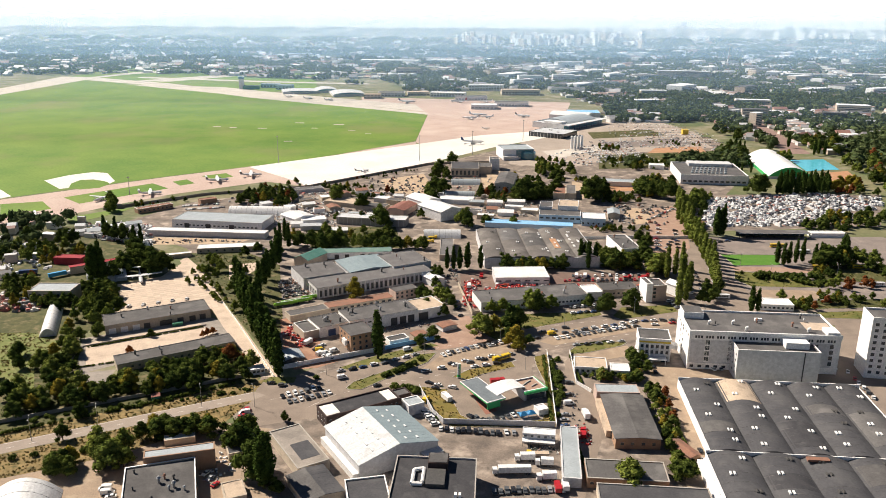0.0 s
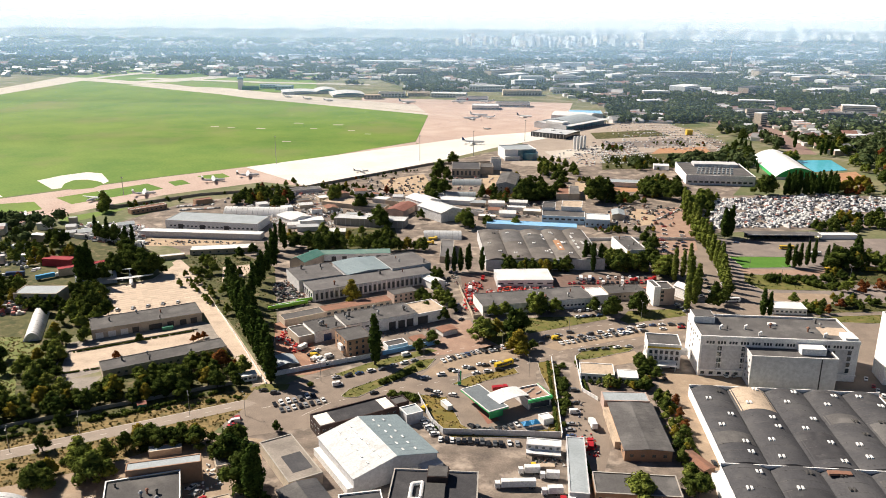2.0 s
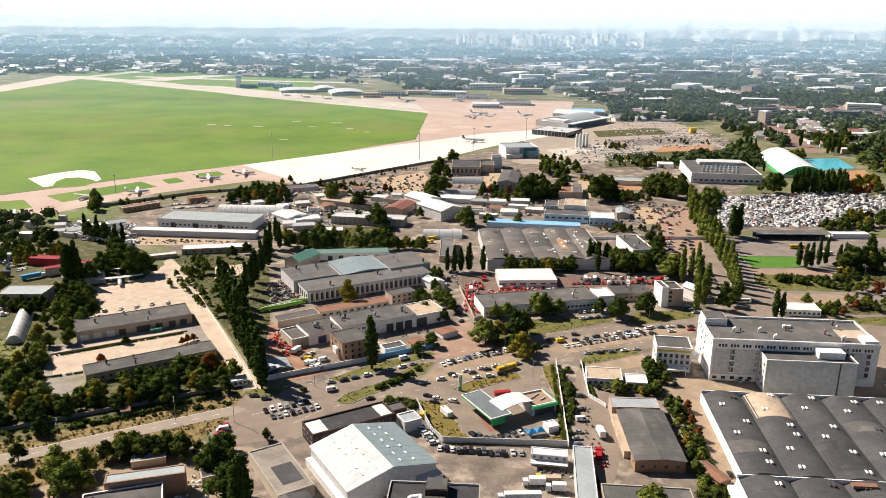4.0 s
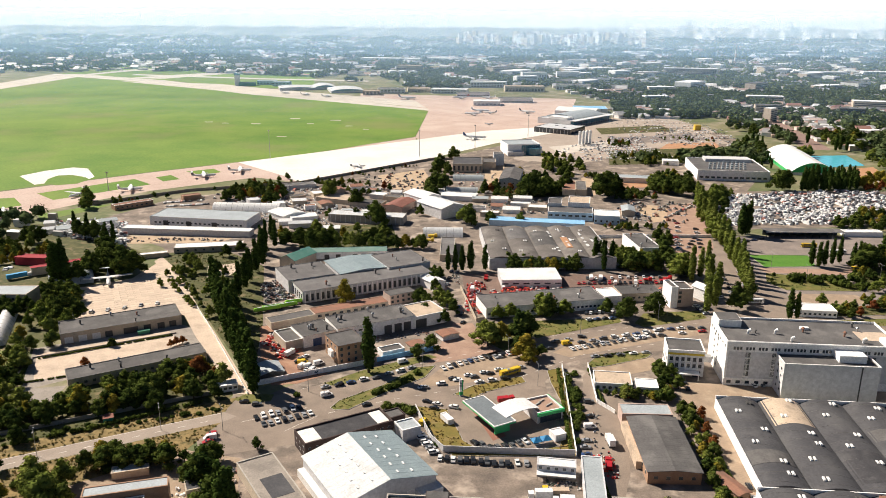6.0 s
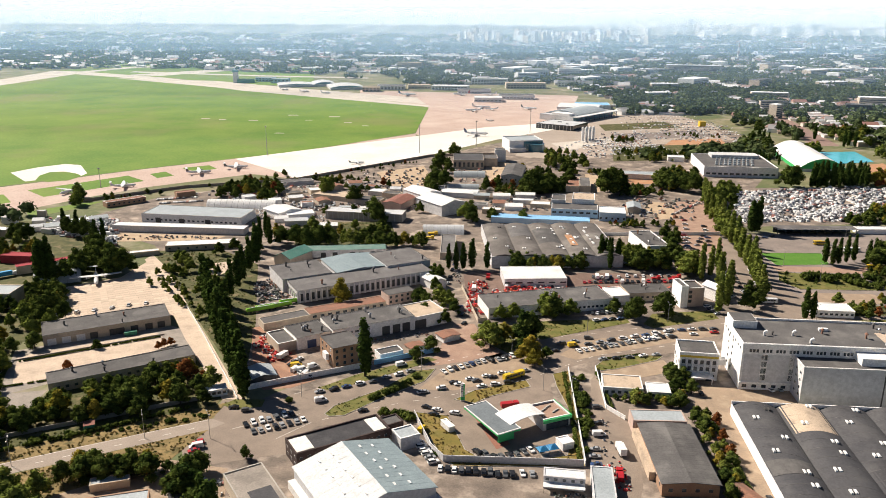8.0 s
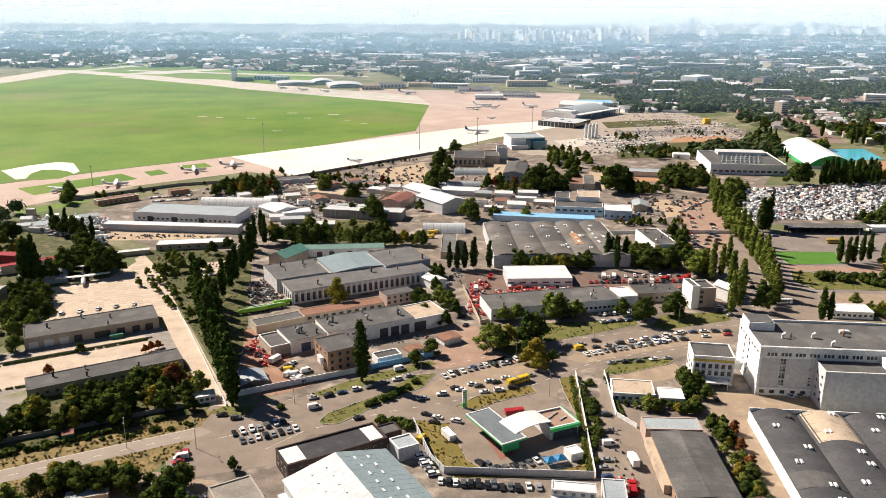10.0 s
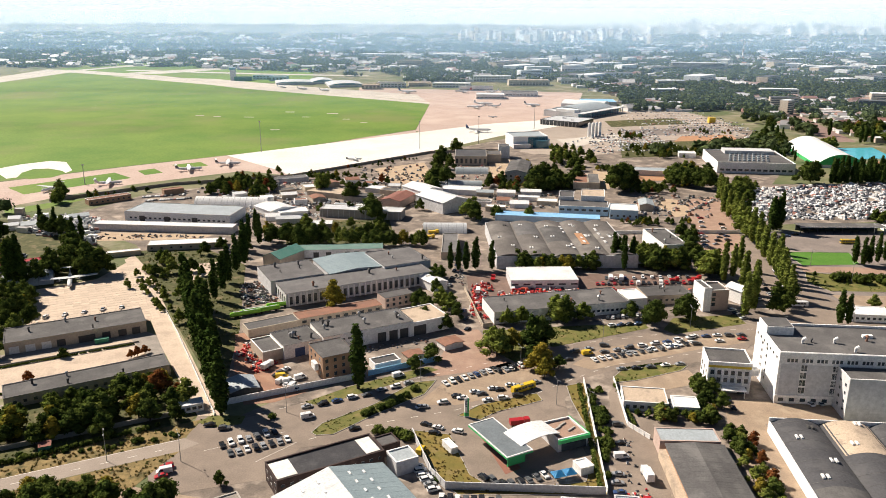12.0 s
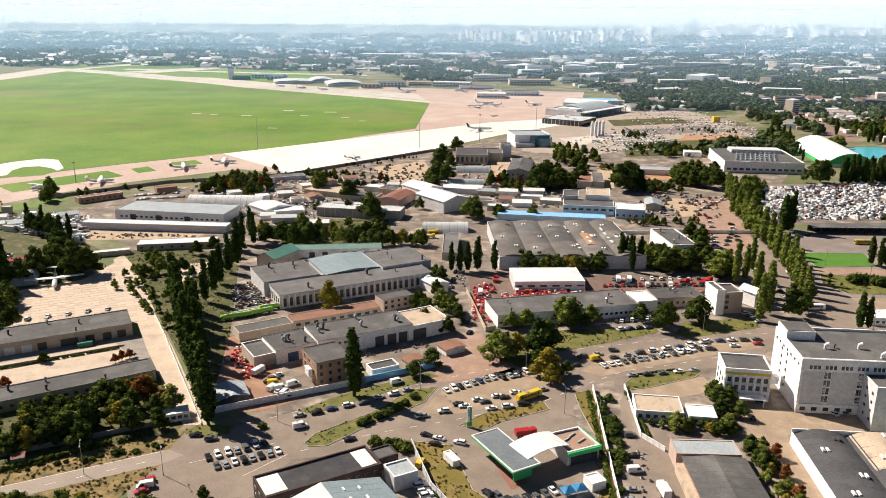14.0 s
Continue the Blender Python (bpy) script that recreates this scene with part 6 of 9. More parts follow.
def trees(kind, h, points):
    for x, y in points:
        plant(kind, x + tree_rnd.uniform(-.5, .5), y + tree_rnd.uniform(-.5, .5), h * tree_rnd.uniform(0.88, 1.1))


def grove(outline, count, low, high, kind="tree"):
    """Trees scattered over a plan outline, clear of buildings, some of them turning colour."""
    xs, ys = [p[0] for p in outline], [p[1] for p in outline]
    made, tries, gap = [], 0, low * 0.32
    while len(made) < count and tries < count * 40:
        tries += 1
        x, y = tree_rnd.uniform(min(xs), max(xs)), tree_rnd.uniform(min(ys), max(ys))
        if not inside(x, y, outline) or built_on(*spot(x, y)) or any((x - a) ** 2 + (y - b) ** 2 < gap * gap for a, b in made):
            continue
        made.append((x, y))
        k = kind
        if kind == "tree" and tree_rnd.random() < 0.32:
            k = tree_rnd.choice(("light",) * 9 + ("yellow",) * 3 + ("rust",))
        plant(k, x, y, tree_rnd.uniform(low, high))
trees("tree", 10, [(-163.2, 212.6), (-136.3, 236.6), (-129.3, 238.3), (-123.5, 240.0), (-115.0, 239.2), (-106.2, 240.1), (-94.2, 231.4), (-91.8, 237.8), (-88.9, 241.1)])
trees("tree", 6, [(-74.1, 249.8), (-118.7, 244.2), (-101.0, 242.3)])
trees("shrub", 3, [(-157.2, 227.8), (-177.6, 224.6), (-185.7, 222.0), (-165.8, 225.5), (-140.1, 233.8), (-149.7, 227.9)])
trees("tree", 15, [(-139.4, 217.0), (-144.8, 220.5), (-88.2, 228.4)])
trees("poplar", 26, [(-72.0, 206.6), (-73.7, 208.0), (-70.4, 207.6), (-72.6, 204.9)])
trees("tree", 16, [(-78.9, 213.3)])
trees("tree", 9, [(-66.7, 202.2), (102.0, 212.0)])
trees("light", 14, [(77.4, 209.8), (78.7, 208.5)])
trees("tree", 9, [(-171.5, 235.5), (-171.7, 252.4), (-200.0, 261.3), (-203.8, 252.1)])
grove([(-167.3, 282.7), (-147.6, 295.7), (-115.2, 309.8), (-100.3, 296.2), (-102.1, 281.3), (-155.6, 264.1)], 26, 9, 13, "tree")
grove([(-172.9, 288.1), (-122.0, 316.0), (-116.8, 309.8), (-168.3, 281.7)], 24, 4, 6, "tree")
trees("rust", 6, [(-149.1, 276.6), (-109.1, 302.0), (-177.3, 312.2), (111.3, 263.3), (110.5, 252.8), (112.8, 273.1)])
grove([(-222.2, 297.8), (-199.3, 298.1), (-187.4, 276.2), (-171.7, 273.8), (-166.7, 264.0), (-195.8, 254.4), (-207.6, 247.7), (-226.2, 275.9)], 11, 8, 13, "tree")
grove([(-256.8, 322.3), (-241.4, 329.2), (-213.4, 303.8), (-208.9, 276.0), (-222.9, 270.8)], 5, 7, 10, "tree")
grove([(-332.4, 314.9), (-261.2, 329.0), (-204.8, 243.4), (-249.5, 219.6)], 10, 7, 12, "light")
grove([(-245.6, 336.2), (-227.2, 358.9), (-201.7, 336.7), (-201.0, 304.0), (-223.2, 309.8)], 9, 8, 12, "tree")
grove([(-230.7, 358.9), (-224.2, 393.2), (-204.0, 359.2), (-205.1, 336.6)], 10, 8, 12, "tree")
trees("tree", 17, [(-217.6, 431.4), (-208.4, 429.4), (-230.1, 424.8), (-236.2, 429.0), (-220.5, 444.7), (-238.0, 417.4)])
trees("poplar", 20, [(-289.8, 507.9), (-250.9, 481.0), (-248.7, 486.3), (-281.6, 510.9)])
grove([(-537.1, 550.3), (-398.1, 536.4), (-353.3, 529.3), (-331.4, 473.3), (-336.5, 443.0), (-398.5, 390.9)], 16, 9, 14, "tree")
grove([(-322.4, 473.4), (-292.0, 480.4), (-283.9, 465.2), (-309.3, 455.1)], 8, 8, 12, "tree")
grove([(-266.6, 370.7), (-243.3, 375.2), (-252.4, 388.3), (-274.5, 383.5)], 8, 7, 10, "tree")
trees("poplar", 29, [(-91.2, 296.3), (-95.6, 305.1), (-101.7, 316.2), (-107.1, 326.7), (-112.5, 336.3), (-117.8, 346.4), (-123.6, 357.8), (-128.8, 368.3), (-133.7, 378.3), (-137.8, 387.1)])
trees("poplar", 25, [(-87.2, 289.0), (-101.8, 324.1), (-109.8, 341.4), (-118.1, 360.3), (-124.5, 372.5), (-125.7, 394.6), (-124.9, 406.0), (-125.9, 419.0), (-126.6, 434.9), (-126.0, 446.1)])
trees("poplar", 24, [(-133.7, 482.9), (-132.3, 496.4), (-132.8, 470.0), (-125.9, 483.0)])
grove([(-160.6, 394.1), (-155.2, 413.5), (-133.0, 413.8), (-123.5, 360.2), (-134.3, 360.1)], 8, 5, 9, "light")
grove([(-191.3, 445.2), (-168.3, 482.3), (-131.4, 482.9), (-126.9, 446.1), (-159.2, 413.4)], 13, 6, 11, "tree")
trees("tree", 16, [(-108.4, 483.3), (-98.2, 478.2), (-89.9, 483.6), (-118.2, 485.8)])
grove([(-91.6, 494.3), (-39.8, 495.1), (-41.5, 519.4), (-77.0, 526.4), (-90.7, 518.6)], 14, 7, 11, "tree")
trees("tree", 17, [(-52.7, 534.5), (22.2, 535.8), (-11.2, 615.4), (-80.3, 594.5)])
trees("yellow", 17, [(-59.6, 385.4)])
trees("yellow", 11, [(-78.7, 604.2), (74.9, 437.8), (81.8, 709.0), (217.6, 640.9)])
trees("poplar", 32, [(-36.3, 308.2)])
trees("poplar", 20, [(2.6, 439.0), (8.2, 438.0), (13.3, 439.2), (18.0, 440.3), (28.6, 439.4)])
trees("tree", 20, [(-13.3, 636.2), (-8.9, 663.0), (-4.5, 734.0), (10.9, 787.6), (3.5, 707.3), (0.3, 647.3), (-8.3, 712.2)])
trees("tree", 9, [(-9.7, 371.4), (0.6, 361.7), (-8.1, 382.6), (6.2, 374.1)])
trees("tree", 9, [(-22.7, 484.6), (-15.7, 482.1), (-6.1, 331.9), (-12.5, 323.7)])
trees("light", 10, [(31.6, 366.2), (39.1, 367.9), (70.9, 372.4)])
trees("tree", 16, [(60.6, 369.8)])
trees("tree", 16, [(42.1, 343.2), (44.7, 344.7)])
trees("yellow", 11, [(42.8, 317.8), (26.3, 339.4), (31.5, 340.9)])
trees("tree", 8, [(39.3, 332.5), (50.3, 325.8)])
grove([(43.0, 437.4), (92.3, 440.3), (96.6, 451.8), (44.3, 453.3)], 16, 7, 10, "tree")
trees("tree", 11, [(103.9, 371.2), (106.9, 372.9), (121.7, 375.6), (125.4, 378.2), (95.6, 375.3)])
grove([(117.5, 438.5), (148.1, 441.1), (151.4, 452.6), (135.7, 487.2)], 16, 7, 11, "tree")
trees("tree", 14, [(156.0, 439.0), (160.6, 433.6), (163.1, 428.3), (157.3, 450.3), (144.7, 444.4)])
trees("green_poplar", 24, [(163.5, 423.1), (171.5, 428.4), (167.7, 408.0), (174.1, 418.1), (170.3, 398.5), (181.2, 441.6), (155.4, 376.0), (163.0, 384.8)])
trees("green_poplar", 25, [(219.5, 560.6), (218.5, 547.3), (217.5, 534.5), (215.5, 519.3), (213.6, 504.8), (211.3, 491.0), (208.1, 475.3), (205.1, 460.5), (202.3, 446.4), (198.8, 430.9), (195.4, 418.4), (229.6, 581.8), (233.3, 600.5)])
trees("green_poplar", 22, [(221.0, 554.0), (219.4, 541.0), (217.6, 527.0), (215.6, 512.0), (213.4, 498.0), (210.6, 483.0), (207.6, 468.0), (204.8, 453.0), (201.5, 438.5), (198.0, 424.5), (192.6, 408.0), (189.4, 397.0), (226.5, 571.0), (231.5, 591.0), (237.0, 612.0)])
trees("tree", 12, [(182.1, 385.0), (182.9, 398.7), (190.8, 398.8), (173.9, 380.6)])
trees("poplar", 19, [(259.3, 454.2), (261.4, 449.6), (266.9, 452.0), (273.9, 454.4), (279.6, 456.8), (286.8, 452.3), (293.4, 454.7)])
trees("poplar", 18, [(200.4, 369.9), (204.8, 370.0)])
grove([(284.8, 440.9), (307.7, 443.5), (320.4, 464.6), (296.5, 461.9)], 5, 12, 17, "tree")
grove([(309.8, 446.9), (343.3, 453.1), (361.1, 401.1), (321.6, 420.1)], 9, 8, 12, "tree")
grove([(216.5, 431.2), (274.5, 429.9), (278.2, 407.6), (252.2, 419.2)], 26, 3, 6, "shrub")
grove([(232.7, 381.3), (286.0, 382.0), (305.5, 400.3), (261.9, 399.7)], 8, 5, 8, "tree")
trees("rust", 7, [(284.6, 404.8), (299.6, 409.8), (304.4, 407.9)])
grove([(72.1, 290.6), (94.3, 285.4), (105.8, 284.4), (105.4, 298.4), (75.5, 295.2)], 30, 3, 7, "tree")
trees("tree", 8, [(111.1, 307.3), (114.2, 310.4), (106.9, 298.4), (110.7, 295.5)])
grove([(60.3, 311.7), (65.2, 306.8), (60.1, 268.6), (54.9, 249.2), (57.3, 273.6)], 26, 2, 4, "shrub")
grove([(104.9, 279.2), (111.6, 279.2), (107.6, 242.0), (103.7, 212.0), (98.5, 212.0), (103.0, 246.2)], 34, 4, 7, "tree")
trees("tree", 9, [(97.9, 213.7)])
trees("shrub", 4, [(-19.6, 276.9), (-16.7, 277.9), (-13.7, 275.4), (-24.0, 277.9)])
trees("shrub", 3, [(-25.2, 293.6), (-23.1, 295.3), (-20.8, 297.0), (-18.2, 300.0), (-15.5, 303.0), (-28.1, 291.8), (-12.0, 307.8), (-30.9, 290.1), (-66.5, 287.0)])
trees("tree", 12, [(-241.5, 396.7), (-234.1, 392.2), (-231.8, 396.9), (-223.4, 387.8), (-222.5, 374.6), (-222.8, 367.9), (-218.9, 375.5)])
trees("poplar", 29, [(-253.1, 415.2), (-249.7, 413.2), (-246.8, 412.2), (-245.4, 414.2), (-242.0, 412.3)])
trees("tree", 19, [(-232.0, 444.6), (-225.7, 440.1), (-219.5, 435.8), (-224.9, 433.5)])
trees("light", 12, [(-240.8, 434.4), (-233.5, 427.9)])
grove([(205.7, 651.6), (251.4, 652.5), (268.0, 700.3), (219.7, 712.1)], 16, 8, 14, "tree")
grove([(154.1, 650.5), (172.3, 650.9), (182.0, 686.0), (164.8, 685.7)], 8, 11, 15, "tree")
grove([(353.0, 650.0), (414.0, 656.0), (428.0, 684.0), (372.0, 682.0)], 40, 15, 22, "poplar")
trees("yellow", 14, [(444.4, 821.3), (461.0, 832.0), (426.4, 667.5), (442.8, 679.5), (463.0, 692.1)])
trees("rust", 10, [(436.5, 679.4), (453.3, 691.9), (447.1, 667.9), (472.5, 697.3)])
grove([(247.5, 641.5), (271.6, 642.0), (240.8, 547.7), (222.6, 547.3)], 16, 9, 14, "tree")
grove([(333.0, 536.5), (401.8, 542.4), (424.1, 576.4), (370.5, 575.4)], 30, 8, 12, "tree")
grove([(57.8, 616.8), (101.7, 621.7), (129.9, 650.0), (114.5, 709.8), (72.8, 683.7)], 16, 8, 14, "tree")
grove([(104.2, 730.9), (153.4, 743.2), (163.7, 797.8), (122.2, 813.2)], 20, 7, 12, "tree")
grove([(35.6, 632.9), (51.5, 633.2), (52.5, 664.3), (40.2, 664.0)], 6, 10, 13, "tree")
grove([(-138.7, 667.2), (-90.9, 680.1), (-50.7, 646.3), (-76.6, 610.1)], 24, 6, 10, "tree")
grove([(-209.6, 607.5), (-146.8, 593.2), (-149.9, 633.4), (-205.7, 643.1)], 34, 9, 14, "tree")
grove([(-340.3, 625.3), (-310.3, 575.4), (-319.3, 571.6)], 5, 12, 16, "tree")
grove([(-229.5, 642.6), (-200.0, 665.9), (-172.6, 708.6), (-153.4, 678.8), (-201.4, 628.1)], 24, 4, 8, "tree")
trees("tree", 14, [(-106.1, 486.0), (-101.0, 483.4), (-96.1, 487.4), (-90.3, 486.2), (-102.0, 494.1), (-95.4, 497.0), (-86.1, 489.0), (-109.6, 496.7), (-80.6, 483.7), (-97.0, 476.9)])
trees("tree", 11, [(-53.5, 481.5), (-48.1, 482.9), (-43.3, 480.4), (-38.8, 481.8), (-58.1, 489.4), (-35.7, 484.4), (-62.1, 484.0)])
trees("light", 13, [(-68.0, 482.6), (-63.2, 485.3), (-60.3, 488.0), (-72.7, 486.5), (-102.0, 518.4), (-18.0, 482.1), (-14.9, 484.8)])
trees("yellow", 11, [(-28.8, 484.5), (-126.8, 503.5)])
trees("tree", 19, [(-57.8, 545.7), (-53.4, 542.5)])
trees("light", 18, [(-111.4, 617.5), (-108.0, 621.7)])
trees("light", 17, [(17.4, 545.4), (21.6, 547.1)])
trees("tree", 10, [(38.3, 550.6), (40.2, 547.4), (-98.0, 554.9), (-75.5, 555.3), (-20.9, 566.5)])
trees("tree", 9, [(-6.6, 430.1), (-2.4, 425.9), (-8.0, 415.5), (-4.6, 405.7), (-12.9, 391.5), (-15.9, 388.7), (-10.5, 385.2), (-3.6, 418.7)])
trees("light", 11, [(-0.2, 385.3), (2.5, 382.7), (-2.1, 388.9)])
trees("light", 10, [(64.7, 544.6), (62.6, 544.5)])
trees("tree", 11, [(45.0, 446.4), (50.0, 444.2), (55.3, 445.4), (60.2, 443.2), (65.2, 442.1), (58.3, 448.9), (86.8, 445.9), (91.4, 444.8), (46.8, 441.9)])
trees("yellow", 10, [(71.9, 441.1), (76.9, 440.1)])
trees("poplar", 19, [(105.3, 449.6), (110.8, 450.8), (109.9, 440.6)])
trees("light", 10, [(118.7, 459.2), (121.5, 452.1), (125.7, 447.6), (130.3, 445.4), (124.8, 474.0), (128.8, 467.8)])
trees("tree", 14, [(154.8, 459.7), (159.3, 464.6), (162.0, 479.7), (167.6, 487.7), (164.6, 498.4), (133.5, 440.9), (128.2, 438.6)])
trees("light", 17, [(159.6, 430.4), (157.3, 432.5), (164.0, 434.7), (140.3, 441.0)])
trees("tree", 22, [(81.0, 633.8), (85.1, 638.2), (88.5, 647.0), (77.7, 625.4)])
trees("tree", 15, [(102.3, 634.3), (107.7, 638.6), (114.7, 645.3), (97.0, 629.9), (123.3, 661.1), (90.6, 625.6)])
trees("light", 13, [(116.2, 759.7), (124.1, 765.8), (128.3, 748.3), (137.6, 754.3), (148.0, 766.4), (117.1, 736.8)])
trees("tree", 25, [(148.2, 622.6), (152.9, 622.7), (158.2, 631.2)])
trees("tree", 16, [(173.7, 666.8), (169.0, 657.5)])
grove([(158.0, 614.7), (202.4, 619.6), (208.6, 640.7), (169.7, 639.9)], 26, 5, 9, "tree")
trees("tree", 19, [(214.4, 658.5), (217.3, 651.8), (218.8, 640.9), (228.2, 636.8), (233.2, 630.6), (241.5, 641.4), (232.0, 668.0)])
grove([(189.5, 767.4), (300.8, 794.8), (304.8, 828.0), (216.0, 818.9)], 44, 4, 9, "tree")
grove([(127.8, 526.8), (184.0, 530.8), (186.9, 540.3), (129.8, 536.1)], 30, 3, 6, "tree")
grove([(46.6, 620.6), (127.2, 634.8), (129.9, 650.0), (50.6, 637.5)], 30, 5, 9, "tree")
trees("poplar", 28, [(237.2, 516.7), (240.6, 517.0), (243.4, 518.6)])
trees("light", 16, [(235.6, 591.1), (233.0, 574.7), (244.4, 596.9), (256.2, 616.7), (265.1, 625.0)])
trees("tree", 19, [(292.1, 450.0), (295.6, 447.8), (304.4, 452.5)])
trees("poplar", 26, [(307.9, 452.6), (309.2, 450.3)])
trees("light", 15, [(319.1, 455.1), (322.8, 450.5), (333.1, 453.0)])
grove([(262.5, 419.3), (294.7, 421.8), (298.8, 435.6), (278.1, 436.4)], 14, 5, 8, "tree")
grove([(211.1, 418.6), (241.9, 419.0), (251.9, 434.9), (219.3, 437.7)], 16, 2, 4, "tree")
grove([(225.6, 371.1), (244.2, 371.3), (250.8, 383.3), (230.0, 379.6)], 9, 5, 8, "tree")
grove([(249.8, 374.7), (290.3, 376.9), (334.2, 365.9), (350.5, 387.2), (299.5, 391.0), (258.6, 386.9)], 24, 5, 8, "tree")
trees("rust", 7, [(289.9, 413.6), (291.9, 411.7), (303.4, 415.8), (306.2, 413.9)])
trees("light", 9, [(228.2, 387.4), (280.5, 411.5), (274.2, 407.5)])
trees("poplar", 26, [(361.3, 657.0), (366.3, 654.9), (373.6, 657.3), (378.6, 655.1), (387.1, 659.8), (392.1, 655.4), (400.7, 660.1), (410.8, 667.1)])
trees("tree", 22, [(333.8, 654.2), (336.0, 649.8), (342.9, 656.6)])
trees("light", 17, [(432.3, 804.5), (443.1, 811.3), (454.0, 818.2), (543.9, 877.6), (540.9, 858.9), (535.0, 775.6), (533.9, 760.7), (525.3, 806.8)])
trees("yellow", 15, [(439.6, 679.5), (456.5, 691.9), (458.7, 679.9)])
grove([(509.1, 869.1), (551.9, 877.8), (595.6, 952.8), (543.4, 951.3)], 30, 12, 20, "tree")
trees("poplar", 22, [(507.3, 854.4), (517.7, 861.9), (521.5, 854.7), (499.7, 907.8), (407.3, 873.9), (407.1, 859.0), (406.9, 844.6)])
grove([(428.5, 645.1), (533.7, 626.2), (675.0, 810.5), (545.8, 841.1)], 70, 10, 18, "tree")
grove([(348.3, 795.9), (375.7, 784.0), (434.9, 882.3), (404.4, 905.1)], 14, 12, 18, "tree")
grove([(442.0, 1029.2), (454.9, 948.8), (495.8, 1068.1), (493.3, 1144.2)], 26, 10, 16, "tree")
grove([(-181.5, 408.1), (-156.8, 418.6), (-164.1, 434.4), (-185.1, 434.1)], 9, 4, 7, "light")
trees("tree", 6, [(-174.2, 332.8)])
trees("tree", 9, [(104.7, 307.2), (106.1, 304.3)])
trees("rust", 5, [(-141.1, 334.6), (-138.2, 336.0), (-143.0, 332.4)])
grove([(-284.0, 367.9), (-268.5, 370.6), (-290.8, 411.6), (-306.4, 406.4)], 12, 9, 13, "tree")
trees("tree", 10, [(-237.6, 370.2), (-245.4, 393.0), (-235.9, 382.2), (-250.8, 367.5), (-233.2, 370.3), (-245.8, 365.1)])
trees("yellow", 8, [(-307.5, 467.3), (-312.7, 462.3), (-291.7, 471.3), (-300.8, 464.9)])
grove([(-355.7, 433.8), (-315.2, 443.3), (-337.6, 479.6), (-378.7, 466.2)], 9, 8, 12, "light")
grove([(-310.9, 443.4), (-298.7, 448.2), (-317.1, 480.0), (-333.1, 479.7)], 6, 7, 10, "tree")
grove([(-304.7, 586.5), (-260.5, 614.6), (-265.2, 626.9), (-310.8, 605.6)], 14, 3, 6, "tree")
grove([(-149.5, 660.0), (-30.8, 750.4), (-30.0, 768.1), (-152.4, 674.0)], 26, 2, 5, "tree")
grove([(105.6, 695.9), (149.4, 697.1), (162.9, 765.3), (123.7, 776.0)], 16, 7, 12, "tree")
grove([(74.0, 633.7), (117.0, 634.8), (123.4, 672.4), (81.8, 678.3)], 14, 9, 15, "tree")
trees("tree", 17, [(155.1, 631.6), (162.9, 636.0), (152.4, 640.0), (170.7, 649.0)])
grove([(205.8, 645.5), (244.4, 631.8), (258.3, 687.8), (224.8, 699.2)], 20, 9, 15, "tree")
grove([(215.5, 874.1), (252.1, 875.4), (259.6, 903.1), (222.8, 905.8)], 14, 5, 8, "tree")
grove([(224.3, 758.2), (247.4, 758.9), (266.9, 832.3), (242.3, 817.9)], 14, 8, 12, "tree")
grove([(253.8, 762.0), (316.7, 794.3), (319.3, 820.4), (265.4, 799.1)], 24, 4, 7, "tree")
grove([(296.5, 925.0), (397.7, 903.8), (408.1, 928.9), (313.0, 951.5)], 16, 3, 6, "tree")
grove([(343.3, 741.9), (367.5, 737.1), (403.7, 809.8), (385.0, 836.1)], 16, 9, 13, "poplar")
grove([(170.8, 644.7), (206.2, 637.1), (208.4, 654.3), (177.0, 657.9)], 16, 4, 7, "tree")
grove([(147.7, 704.5), (166.7, 705.1), (167.6, 720.7), (150.7, 720.2)], 8, 4, 7, "tree")
trees("poplar", 24, [(239.4, 523.5)])
grove([(227.1, 583.6), (273.0, 618.4), (288.9, 639.1), (261.1, 638.5), (234.8, 609.7)], 12, 8, 12, "light")
trees("light", 18, [(219.5, 531.3), (213.7, 511.1), (210.8, 497.4), (223.3, 546.7), (226.0, 558.1)])
grove([(320.8, 533.5), (359.8, 529.9), (370.4, 546.8), (331.9, 549.1)], 20, 6, 10, "tree")
trees("rust", 8, [(424.7, 657.7), (433.4, 662.3), (437.1, 655.7), (448.5, 662.7)])
trees("yellow", 9, [(434.6, 669.1), (452.7, 674.1), (456.0, 665.1), (439.1, 664.7)])
grove([(491.9, 775.0), (516.7, 741.4), (560.5, 808.2), (530.4, 827.0)], 14, 8, 12, "light")
trees("light", 14, [(58.0, 369.1), (61.3, 372.4), (57.0, 374.6)])
trees("poplar", 17, [(40.8, 342.8), (42.7, 342.8)])
trees("light", 13, [(21.7, 339.8), (26.9, 339.9), (24.1, 335.8)])
trees("yellow", 14, [(41.0, 323.4), (43.3, 324.6)])
trees("tree", 14, [(104.0, 365.3), (107.0, 367.6), (121.8, 373.3), (125.1, 374.9)])
grove([(31.8, 452.6), (91.3, 458.2), (116.7, 458.7), (119.4, 470.5), (36.7, 464.2)], 26, 6, 10, "tree")
trees("poplar", 19, [(106.4, 454.0), (109.8, 454.0), (112.7, 451.9), (116.8, 449.7)])
grove([(113.2, 443.1), (138.5, 445.7), (147.8, 463.9), (129.3, 475.5)], 20, 7, 12, "tree")
trees("tree", 19, [(-213.6, 426.7), (-207.3, 431.0)])
trees("light", 16, [(-218.4, 436.9)])
